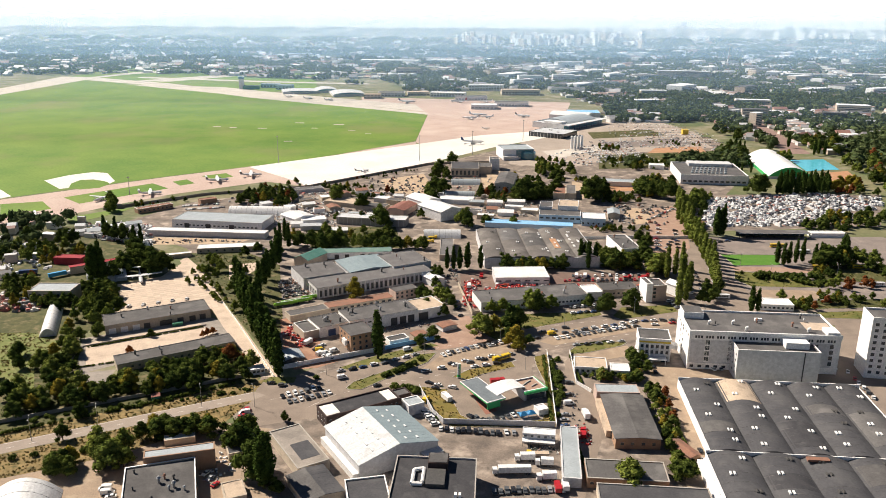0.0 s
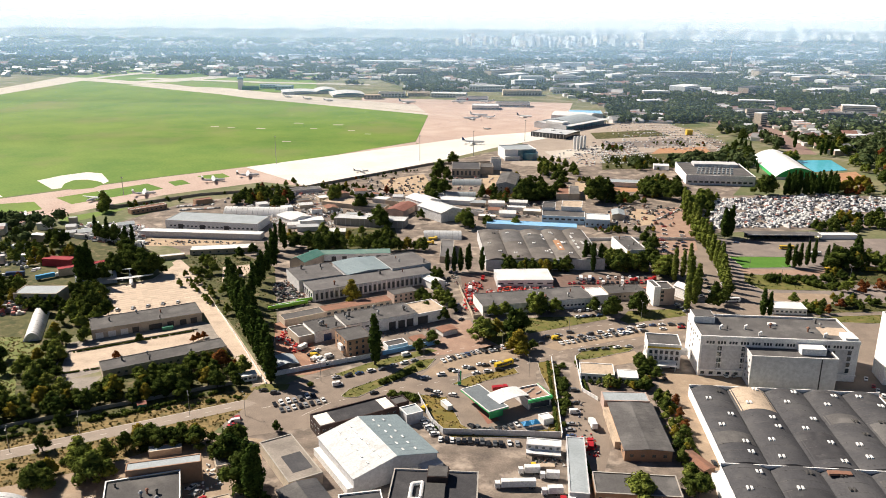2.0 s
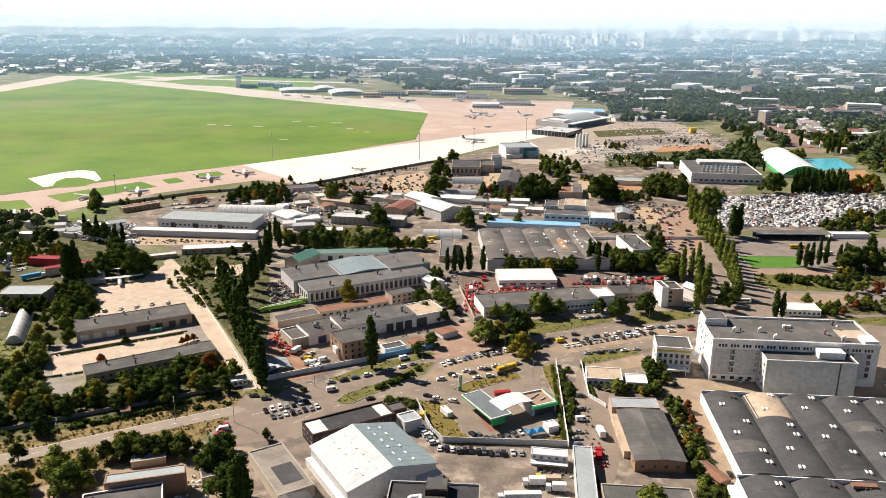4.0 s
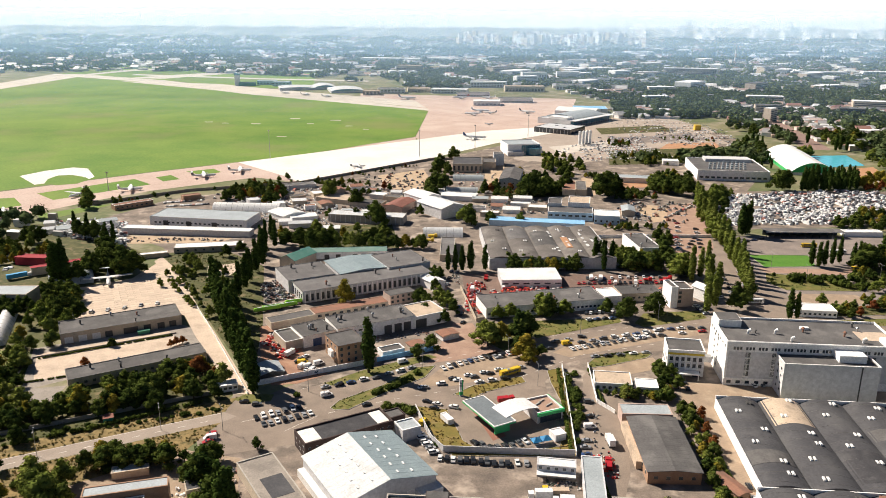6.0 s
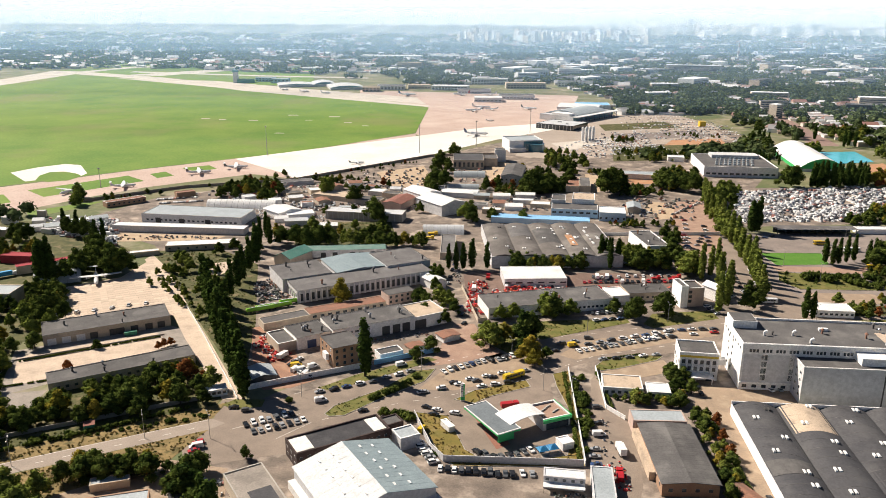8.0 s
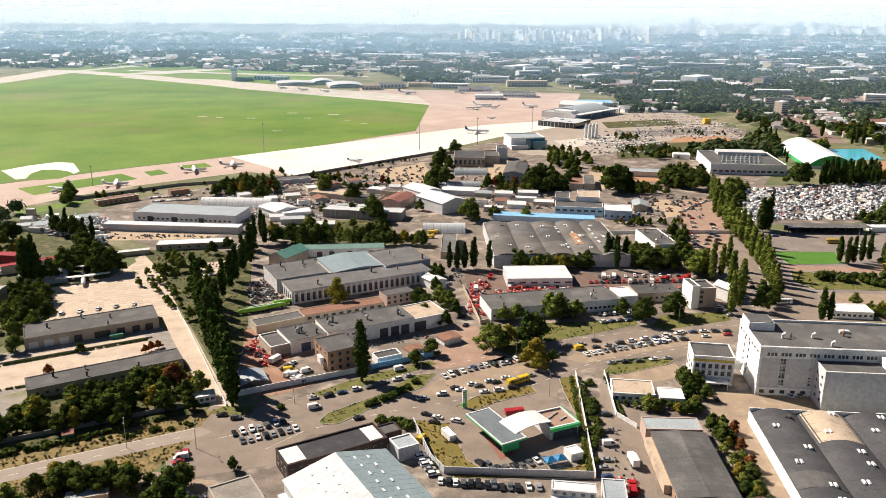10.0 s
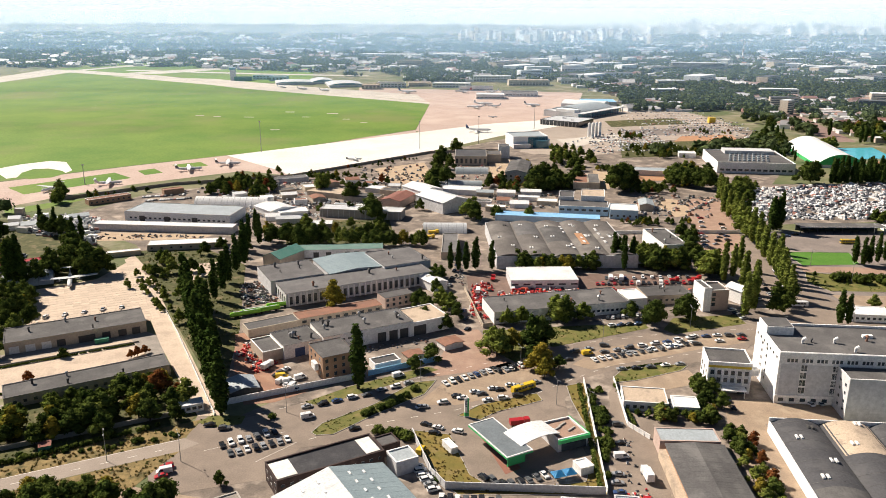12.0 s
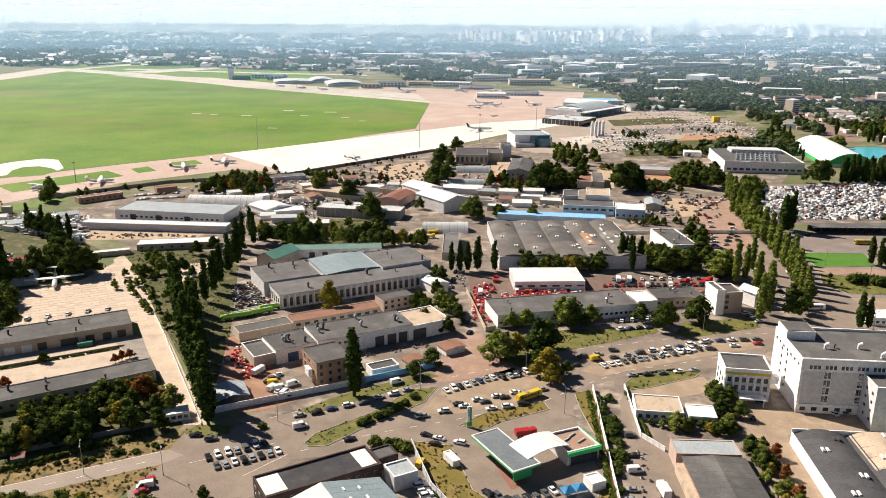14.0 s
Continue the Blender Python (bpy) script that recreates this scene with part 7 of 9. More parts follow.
grove([(-238.5, 364.5), (-212.8, 368.0), (-227.9, 393.4), (-250.5, 397.4)], 9, 9, 12, "light")
grove([(-180.2, 417.4), (-142.0, 366.0), (-144.7, 382.0), (-178.1, 437.8), (-190.6, 441.9)], 22, 3, 6, "light")
grove([(-323.5, 446.0), (-314.5, 463.3), (-328.5, 494.5), (-359.7, 500.6)], 7, 7, 11, "light")
trees("yellow", 8, [(-305.2, 446.3), (-300.4, 448.6), (-296.8, 451.0), (-288.5, 462.6), (-286.9, 467.4)])
trees("tree", 14, [(-317.9, 492.1), (-311.1, 489.6), (-307.2, 492.2)])
trees("tree", 16, [(-284.2, 503.6), (-275.0, 498.3), (-268.7, 498.4), (-246.8, 468.2), (-241.4, 465.9)])
grove([(-198.0, 256.7), (-206.6, 269.6), (-191.0, 274.4), (-169.8, 270.1), (-163.1, 260.0)], 12, 8, 12, "tree")
grove([(-207.9, 279.8), (-191.3, 284.9), (-214.4, 323.5), (-229.8, 323.2)], 9, 6, 10, "tree")
grove([(-153.1, 268.4), (-97.9, 286.1), (-100.6, 295.3), (-160.8, 278.5)], 9, 9, 12, "tree")
grove([(-167.2, 270.1), (-153.6, 269.3), (-160.2, 280.4), (-172.7, 280.2)], 10, 6, 9, "tree")
grove([(-147.5, 213.2), (-129.2, 213.4), (-137.8, 228.0), (-152.4, 229.6)], 7, 9, 13, "light")
grove([(-131.6, 236.9), (-105.2, 239.0), (-107.3, 244.6), (-134.4, 245.4)], 16, 7, 10, "tree")
grove([(-164.0, 211.8), (-152.2, 211.9), (-157.9, 219.6), (-168.9, 221.1)], 6, 8, 11, "tree")
grove([(-192.7, 248.6), (-194.8, 251.8), (-98.2, 278.3), (-97.1, 274.6)], 34, 1.2, 2.4, "shrub")
finish_stands()

# ---- vehicles ----
def car_model(colour, shape, label):
    """A parked car on its wheels, nose towards +x."""
    long, wide, high = {"saloon": (4.5, 1.8, 1.42), "suv": (4.6, 1.9, 1.72), "van": (5.4, 2.0, 2.3)}[shape]
    l = long / 2
    if shape == "van":
        side = [(-l, 0.35), (l, 0.35), (l, 0.95), (l - 0.7, 1.15), (l - 1.35, high - 0.08), (l - 1.8, high), (-l + 0.1, high), (-l, high - 0.2)]
        glass = [(l - 0.78, 1.2), (l - 1.36, high - 0.25), (l - 2.4, high - 0.25), (l - 2.4, 1.2)]
        roof = None
    elif shape == "suv":
        side = [(-l, 0.4), (l, 0.4), (l, 0.85), (l - 0.15, 1.0), (l - 1.2, 1.1), (-l + 0.05, 1.1), (-l, 0.95)]
        glass = [(l - 1.25, 1.1), (l - 1.8, high - 0.06), (-l + 0.4, high - 0.06), (-l + 0.08, 1.1)]
        roof = [(l - 1.85, high - 0.06), (l - 2.1, high), (-l + 0.7, high), (-l + 0.36, high - 0.06)]
    else:
        side = [(-l, 0.35), (l, 0.35), (l, 0.65), (l - 0.2, 0.82), (l - 1.25, 0.92), (-l + 0.75, 0.95), (-l + 0.05, 0.88)]
        glass = [(l - 1.25, 0.92), (l - 1.95, high - 0.06), (-l + 1.15, high - 0.06), (-l + 0.6, 0.95)]
        roof = [(l - 2.0, high - 0.06), (l - 2.3, high), (-l + 1.5, high), (-l + 1.1, high - 0.06)]
    bm = bmesh.new()
    prism(bm, side, -wide / 2, wide / 2)
    if roof:
        prism(bm, roof, -wide * 0.4, wide * 0.4)
    bmesh.ops.bevel(bm, geom=bm.edges[:], offset=0.05, segments=1, affect="EDGES")
    body = tagged(part("car" if shape != "van" else "van", bm, PAINT[colour]), label, "car" if shape != "van" else "van")
    bm = bmesh.new()
    prism(bm, glass, -wide * (0.42 if roof else 0.505), wide * (0.42 if roof else 0.505))
    part("glasshouse", bm, GLASS, body)
    bm = bmesh.new()
    rod(bm, (0, -0.11, 0), (0, 0.11, 0), 0.33, 0.33, 12)
    rod(bm, (0, -0.125, 0), (0, 0.125, 0), 0.19, 0.19, 8, mat=1)
    wheel = part("wheel", bm, [RUBBER, STEEL], body, place=pose(l * 0.62, -wide / 2 + 0.08, 0.33))
    for px, py in ((l * 0.62, wide / 2 - 0.08), (-l * 0.6, -wide / 2 + 0.08), (-l * 0.6, wide / 2 - 0.08)):
        ob = new("wheel", wheel.data)
        ob.parent = body
        ob.matrix_basis = pose(px, py, 0.33)
    return body


CAR_KINDS = [("white", "saloon"), ("white", "suv"), ("silver", "saloon"), ("grey", "suv"), ("black", "saloon"), ("black", "suv"),
             ("red", "saloon"), ("blue", "saloon"), ("grey", "saloon"), ("white", "van"), ("yellow", "van"), ("red", "suv")]
WORD = {"saloon": "saloon car", "suv": "estate car", "van": "panel van"}
CARS = {(c, s): car_model(c, s, f"parked {c} {WORD[s]} on the ground") for c, s in CAR_KINDS}
MIXES = {
    "mixed": [("white", "saloon"), ("white", "suv"), ("white", "saloon"), ("white", "suv"), ("white", "saloon"), ("black", "saloon"), ("silver", "saloon"), ("silver", "saloon"), ("grey", "suv"), ("black", "saloon"), ("black", "suv"),
              ("grey", "saloon"), ("white", "saloon"), ("silver", "saloon"), ("red", "saloon"), ("blue", "saloon")],
    "dark": [("black", "saloon"), ("black", "suv"), ("grey", "saloon"), ("grey", "suv"), ("white", "saloon")],
    "white": [("white", "saloon"), ("white", "suv"), ("white", "van"), ("silver", "saloon")],
    "red": [("red", "saloon"), ("red", "suv"), ("white", "suv"), ("black", "suv"), ("red", "suv"), ("white", "van"), ("black", "saloon"), ("grey", "suv")],
    "far": [("white", "saloon"), ("silver", "saloon"), ("grey", "suv"), ("black", "saloon"), ("white", "suv"), ("blue", "saloon"), ("red", "saloon")],
}
car_rnd = random.Random(5)
USED = set()
FAR_ROWS = []


def park(kind, x, y, turn):
    x, y = spot(x, y)
    turn = bearing(turn)
    model = CARS[kind]
    if kind not in USED:
        USED.add(kind)
        model.matrix_basis = pose(x, y, ground_at(x, y), 0, 0, turn)
        return model
    return copy_thing(model, pose(x, y, ground_at(x, y), 0, 0, turn))


def car_row(a, b, count, turn, mix="mixed"):
    """Cars at even steps from a to b, a little out of line, with a gap here and there."""
    if mix == "far":
        FAR_ROWS.append((a, b, count, turn))
        return
    for i in range(count):
        t = i / max(1, count - 1)
        x, y = a[0] + (b[0] - a[0]) * t + car_rnd.uniform(-.2, .2), a[1] + (b[1] - a[1]) * t + car_rnd.uniform(-.35, .35)
        park(car_rnd.choice(MIXES[mix]), x, y, turn + car_rnd.uniform(-4, 4) + (180 if car_rnd.random() < 0.4 else 0))
car_row((-0.6, 244.8), (26.0, 241.7), 11, 90, "dark")
car_row((29.9, 242.2), (33.3, 242.2), 2, 90, "mixed")
car_row((13.7, 254.6), (20.1, 251.5), 3, 130, "dark")
car_row((23.0, 251.1), (37.3, 256.6), 6, 120, "dark")
car_row((-8.9, 259.4), (-3.3, 248.7), 6, 15, "white")
car_row((21.4, 204.1), (49.1, 205.6), 12, 90, "mixed")
car_row((-80.4, 270.7), (-63.4, 278.5), 7, 120, "mixed")
car_row((-75.9, 265.9), (-57.6, 274.0), 8, 120, "mixed")
car_row((-89.2, 282.5), (-82.8, 280.4), 2, 10, "mixed")
car_row((0.7, 312.3), (22.1, 324.1), 9, 122, "mixed")
car_row((23.6, 322.8), (40.7, 329.7), 6, 122, "mixed")
car_row((-8.5, 295.4), (39.2, 314.0), 7, 10, "mixed")
car_row((17.7, 300.4), (30.3, 303.4), 3, 10, "mixed")
car_row((68.0, 332.8), (118.1, 349.2), 16, 115, "mixed")
car_row((74.3, 339.9), (119.3, 353.8), 8, 10, "mixed")
car_row((78.2, 324.8), (105.8, 329.1), 5, 8, "mixed")
car_row((60.6, 339.8), (75.4, 345.8), 3, 5, "mixed")
car_row((5.3, 303.2), (27.8, 311.3), 4, 12, "mixed")
car_row((121.6, 355.4), (145.3, 357.2), 5, 0, "mixed")
car_row((84.4, 375.1), (103.1, 378.8), 8, 70, "mixed")
car_row((84.5, 366.0), (97.8, 368.6), 4, 20, "mixed")
car_row((88.5, 418.9), (146.3, 420.7), 18, 80, "red")
car_row((38.6, 408.2), (67.0, 411.6), 9, 80, "red")
car_row((96.2, 427.3), (144.9, 430.2), 10, 80, "mixed")
car_row((154.7, 376.0), (152.7, 384.7), 4, 20, "mixed")
car_row((184.9, 487.9), (201.6, 516.1), 5, 10, "mixed")
car_row((184.3, 515.8), (175.8, 481.2), 7, 0, "mixed")
car_row((57.8, 247.9), (59.4, 256.8), 3, 0, "mixed")
car_row((64.7, 273.6), (66.7, 284.0), 2, 0, "mixed")
car_row((-3.7, 278.1), (5.1, 279.2), 2, 160, "mixed")
car_row((-6.7, 283.3), (-2.2, 281.8), 2, 160, "mixed")
car_row((-95.4, 254.0), (-95.6, 258.6), 3, 20, "red")
car_row((-214.1, 368.8), (-172.5, 384.8), 6, 100, "white")
car_row((-72.3, 317.8), (-70.0, 323.1), 3, 30, "mixed")
car_row((-98.8, 213.8), (-92.9, 207.1), 3, 60, "mixed")
car_row((-108.1, 210.3), (-103.2, 203.8), 3, 20, "mixed")
car_row((-136.3, 204.2), (-131.8, 199.8), 3, 10, "white")
car_row((188.2, 434.0), (180.9, 398.7), 6, 100, "mixed")
car_row((219.1, 285.6), (218.3, 272.6), 4, 60, "mixed")
car_row((219.8, 296.7), (219.4, 289.9), 2, 60, "mixed")
car_row((232.7, 302.6), (236.5, 294.0), 4, 60, "mixed")
car_row((151.7, 298.9), (147.7, 298.8), 2, 110, "white")
car_row((10.0, 382.8), (11.4, 361.9), 3, 60, "mixed")
car_row((2.6, 415.7), (7.0, 448.1), 4, 70, "mixed")
car_row((192.9, 563.5), (226.4, 596.6), 8, 30, "mixed")
car_row((157.8, 589.6), (178.0, 563.2), 10, 60, "mixed")
car_row((182.7, 899.0), (262.8, 926.0), 16, 80, "far")
car_row((181.0, 877.4), (263.4, 909.4), 16, 80, "far")
car_row((179.4, 856.7), (263.9, 893.3), 16, 80, "far")
car_row((177.9, 836.9), (264.4, 877.7), 16, 80, "far")
car_row((176.4, 817.9), (264.9, 862.6), 16, 80, "far")
car_row((175.0, 799.7), (265.4, 848.0), 16, 80, "far")
car_row((258.3, 1094.1), (364.2, 1121.3), 13, 70, "far")
car_row((261.6, 1066.0), (366.0, 1089.1), 13, 70, "far")
car_row((264.8, 1039.2), (367.7, 1058.5), 13, 70, "far")
car_row((267.8, 1013.7), (369.3, 1029.5), 13, 70, "far")
car_row((270.6, 989.3), (370.9, 1002.0), 13, 70, "far")
car_row((273.4, 965.9), (372.3, 975.8), 13, 70, "far")
car_row((276.0, 943.6), (373.7, 950.8), 13, 70, "far")
car_row((-250.1, 587.5), (-217.1, 595.7), 16, 80, "far")
car_row((-257.3, 598.8), (-226.5, 607.2), 14, 80, "far")
car_row((196.6, 546.9), (167.3, 450.5), 10, 0, "mixed")
car_row((206.8, 531.2), (194.3, 488.1), 6, 0, "mixed")
car_row((-54.6, 294.9), (-31.7, 303.4), 5, 22, "mixed")
car_row((-26.0, 306.9), (-15.0, 312.3), 3, 22, "white")
car_row((-33.6, 280.9), (-9.4, 294.9), 2, 202, "mixed")
car_row((84.6, 340.0), (144.0, 353.3), 6, 5, "mixed")
car_row((28.7, 324.2), (56.2, 332.7), 5, 5, "mixed")
car_row((203.2, 362.7), (228.9, 359.8), 2, 0, "mixed")
car_row((205.4, 451.1), (195.4, 418.4), 4, 75, "mixed")
car_row((185.7, 450.8), (173.0, 398.5), 8, 30, "white")
car_row((235.2, 502.4), (250.3, 509.7), 3, 0, "mixed")
car_row((-69.7, 312.8), (-60.9, 307.9), 4, 60, "white")
car_row((115.8, 307.4), (115.3, 295.6), 3, 90, "mixed")
car_row((109.2, 202.3), (114.8, 230.1), 5, 90, "mixed")
car_row((194.2, 875.8), (264.5, 901.3), 20, 75, "far")
car_row((197.2, 863.8), (266.9, 889.4), 20, 75, "far")
car_row((200.1, 852.1), (269.2, 877.8), 20, 75, "far")
car_row((203.0, 840.7), (271.5, 866.5), 20, 75, "far")
car_row((205.8, 829.6), (273.8, 855.5), 20, 75, "far")
car_row((208.6, 818.7), (275.9, 844.7), 20, 75, "far")
car_row((211.2, 808.1), (278.1, 834.2), 20, 75, "far")
car_row((213.8, 797.8), (280.2, 823.9), 20, 75, "far")
car_row((216.4, 787.6), (282.2, 813.9), 20, 75, "far")
car_row((289.6, 1143.4), (407.0, 1160.2), 22, 70, "far")
car_row((296.4, 1117.8), (408.5, 1131.4), 22, 70, "far")
car_row((303.0, 1093.3), (410.0, 1103.8), 22, 70, "far")
car_row((309.3, 1069.8), (411.4, 1077.5), 22, 70, "far")
car_row((315.3, 1047.2), (412.8, 1052.4), 22, 70, "far")
car_row((321.2, 1025.4), (414.0, 1028.3), 22, 70, "far")
car_row((326.7, 1004.5), (415.3, 1005.3), 22, 70, "far")
car_row((332.1, 984.4), (416.5, 983.2), 22, 70, "far")
car_row((337.3, 965.1), (417.6, 962.0), 22, 70, "far")
car_row((342.3, 946.4), (418.7, 941.6), 22, 70, "far")

# ---- filling station ----
c = root("fuel_canopy", 20.0, 268.3, 25.0, "flat dark canopy with bright green and white edges", "canopy", built=True)
part("roof", boxed(0, 0, 5.6, 9.6, 21.4, 0.6), ROOF_SLATE, c, "dark grey roof sheet")
for w, d, x, y in ((10.4, 0.4, 0, -10.9), (10.4, 0.4, 0, 10.9), (0.4, 21.4, -5.0, 0), (0.4, 21.4, 5.0, 0)):
    part("fascia", boxed(x, y, 5.3, w, d, 0.65), GREEN_TRIM, c, "bright green fascia")
    part("fascia_cap", boxed(x, y, 5.953, w, d, 0.4), WALL_WHITE, c)
for y in (-7, 0, 7):
    part("column", boxed(0, y, 0, 0.6, 0.6, 5.6), WALL_WHITE, c)
    part("pump", boxed(1.2, y, 0.1, 0.7, 1.4, 1.9), GREEN_TRIM, c, "green fuel pump")
part("pump_sign", boxed(0, -9.0, 1.0, 7.0, 0.5, 3.6), GREEN_TRIM, c, "bright green sign panel")
s = flat_house("station_shop", 44.0, 275.2, 12.2, 11.2, 20, 4.6, WALL_GREY, CLAY_PALE, "filling station shop with a sandy roof", 0.6, WALL_WHITE)
part("sign_band", boxed(0, -6.2, 3.8, 12.9, 0.5, 1.4), GREEN_TRIM, s, "bright green sign band")
part("sign_band", boxed(6.5, 0, 3.8, 0.5, 12.0, 1.4), GREEN_TRIM, s, "bright green sign band")
part("shop_window", boxed(0, -6.15, 0.6, 10, 0.2, 2.8), GLASS, s)
for px, py in ((-2, 1), (1, 2.5), (2.5, -1)):
    part("roof_pipe", boxed(px, py, 4.6, 4.0, 0.5, 0.5, 20), KERB, s)
v = root("arched_link_roof", 31.6, 270.6, 27, "white arched roof between canopy and shop", "canopy", built=True)
arc = [(-8.5 + 17 * k / 14, 5.9 + 1.3 * (1 - (k / 7 - 1) ** 2)) for k in range(15)]
bm = bmesh.new()
prism(bm, [(a, b + 0.25) for a, b in arc][::-1] + arc, -4.6, 4.6)
part("roof", bm, ROOF_WHITE, v)
for px, py in ((-8.0, -4.0), (-8.0, 4.0), (8.0, -4.0), (8.0, 4.0)):
    part("post", boxed(px, py, 0, 0.3, 0.3, 6.0), STEEL, v)
p = root("price_pylon", 8.8, 289.0, 10, "tall white and green price pylon", "sign")
part("board", boxed(0, 0, 0.2, 1.7, 0.5, 8.2), WALL_WHITE, p)
part("band", boxed(0, -0.02, 0.6, 1.75, 0.56, 1.6), GREEN_TRIM, p, "green band")
part("band", boxed(0.5, -0.02, 2.4, 0.6, 0.56, 5.8), GREEN_TRIM, p, "green band")
for i in range(4):
    part("price_bar", boxed(-0.35, -0.28, 4.6 + i * 0.8, 0.7, 0.06, 0.35), DARK_METAL, p)
for i, (x, y) in enumerate(((38.6, 254.0), (42.6, 255.2))):
    m = root("market_tent", x, y, 15, "bright blue peaked canvas tent", "tent", "blue tents")
    bm = bmesh.new()
    a = [bm.verts.new((dx * 2.1, dy * 2.1, 2.3)) for dx, dy in ((-1, -1), (1, -1), (1, 1), (-1, 1))]
    top = bm.verts.new((0, 0, 3.7))
    for k in range(4):
        bm.faces.new((a[k], a[(k + 1) % 4], top))
    bmesh.ops.solidify(bm, geom=bm.faces[:], thickness=0.06)
    part("canopy", bm, PAINT["tarp"], m)
    for dx, dy in ((-1, -1), (1, -1), (1, 1), (-1, 1)):
        part("pole", rod(bmesh.new(), (dx * 2, dy * 2, 0), (dx * 2, dy * 2, 2.4), 0.05, 0.05, 5), STEEL, m)
flat_house("snack_kiosk", 48.0, 258.6, 5.0, 4.5, 20, 3.0, WALL_WHITE, ROOF_WHITE, "white snack kiosk beside tents", 0.1, category="kiosk")
flat_house("tyre_kiosk", 2.2, 269.6, 2.6, 6.0, 25, 2.4, WALL_WHITE, ROOF_WHITE, "small white service kiosk", 0.1, category="kiosk")

# ---- walls and fences ----
long_wall("station_wall", [(59.4, 314.2), (53.7, 247.2)], 2.4, WALL_WHITE, "white wall beside the station lawn")
long_wall("station_wall", [(53.2, 247.2), (0.7, 249.2), (-4.2, 256.0), (-11.8, 278.0)], 2.8, WALL_GREY, "grey panel wall behind parked cars")
long_wall("works_wall", [(-87.0, 296.5), (-36.8, 316.5)], 2.6, WALL_WHITE, "long white works wall along the verge")
long_wall("blue_fence", [(-33.0, 318.6), (-3.7, 331.3)], 2.4, ROOF_BLUE, "light blue painted sheet fence")
long_wall("park_fence", [(-330.0, 190.0), (-207.6, 247.7), (-143.0, 273.5), (-106.0, 288.5)], 1.8, CONCRETE_GREY, "grey concrete park fence along the verge")
long_wall("yard_fence", [(11.0, 410.0), (19.0, 363.6), (24.0, 365.0)], 2.4, WALL_CREAM, "cream yard wall along a lane")
long_wall("office_fence", [(72.7, 316.2), (70.2, 284.1), (76.3, 276.0)], 1.8, WALL_WHITE, "white wall round an office garden")
long_wall("lane_kerb", [(-89.5, 289.0), (-131.0, 356.0), (-150.0, 385.0)], 0.9, WALL_WHITE, "low white wall beside a lane", 0.3, 4.0)
long_wall("yard_kerb", [(-205.0, 300.5), (-207.5, 320.0), (-146.0, 347.5)], 0.6, CONCRETE_GREY, "low hedge-like concrete edge of a yard", 0.5, 4.0)
long_wall("bus_wall", [(60.0, 506.0), (170.0, 512.0), (222.0, 512.0)], 2.4, WALL_WHITE, "white wall along a lane", 0.3, 6.0)


# ---- street lamps ----
def street_lamp(h=11.0):
    lamp = root("street_lamp", 0, 0, 0, "tall grey street lamp with two arms", "lamp", "street lamps")
    part("pole", rod(bmesh.new(), (0, 0, 0), (0, 0, h), 0.14, 0.08, 8), STEEL, lamp)
    for s in (1, -1):
        bm = rod(bmesh.new(), (0, 0, h - 0.1), (0, s * 1.8, h + 0.5), 0.06, 0.05, 6)
        part("arm", bm, STEEL, lamp)
        part("lamp_head", boxed(0, s * 2.1, h + 0.42, 0.35, 0.9, 0.16), STEEL, lamp)
    return lamp


lamp = street_lamp()
LAMPS = [(75.5, 348.7, 20), (33.6, 324.3, 25), (123.2, 364.9, 5), (45.2, 297.7, 20), (-62.0, 291.5, 25), (-10.0, 313.0, 25), (-118.0, 262.0, 22), (-160.0, 245.0, 22), (165.0, 356.0, 0), (205.0, 366.0, 0),
         (56.5, 290.0, 20), (-92.0, 262.0, 30), (228.0, 448.0, 0), (262.0, 450.0, 0), (298.0, 452.0, 0), (240.0, 425.0, 0), (290.0, 427.0, 0), (330.0, 470.0, 0), (226.0, 486.0, 0), (300.0, 500.0, 0), (-185.0, 235.0, 22)]
lamp.matrix_basis = pose(*spot(LAMPS[0][0], LAMPS[0][1]), 0, 0, 0, LAMPS[0][2])
for x, y, a in LAMPS[1:]:
    copy_thing(lamp, pose(*spot(x, y), 0, 0, 0, a))


# ---- lorries and buses ----
def lorry(name, x, y, turn, length, cab, load, label, high=2.7, tractor=True):
    """A lorry with its cab towards +x."""
    t = root(name, x, y, turn, label, "lorry", z=ground_at(*spot(x, y)))
    bm = boxed(length / 2 - 1.1, 0, 0.6, 2.1, 2.4, 2.3, taper=0.96)
    part("cab", bm, PAINT[cab], t)
    part("windscreen", boxed(length / 2 - 0.03, 0, 1.7, 0.08, 2.1, 0.9), GLASS, t)
    part("cargo_box", boxed(-1.2, 0, 1.05, length - 2.7, 2.5, high), load, t)
    part("chassis", boxed(-0.3, 0, 0.7, length - 1.0, 1.0, 0.3), DARK_METAL, t)
    for px in (length / 2 - 1.3, -length / 2 + 1.2, -length / 2 + 2.5):
        for s in (1, -1):
            wheel = part("wheel", rod(bmesh.new(), (px, s * 1.2, 0.5), (px, s * 0.9, 0.5), 0.5, 0.5, 12), RUBBER, t)
            part("rim", rod(bmesh.new(), (px, s * 1.22, 0.5), (px, s * 1.0, 0.5), 0.27, 0.27, 10), STEEL, wheel)
    return t


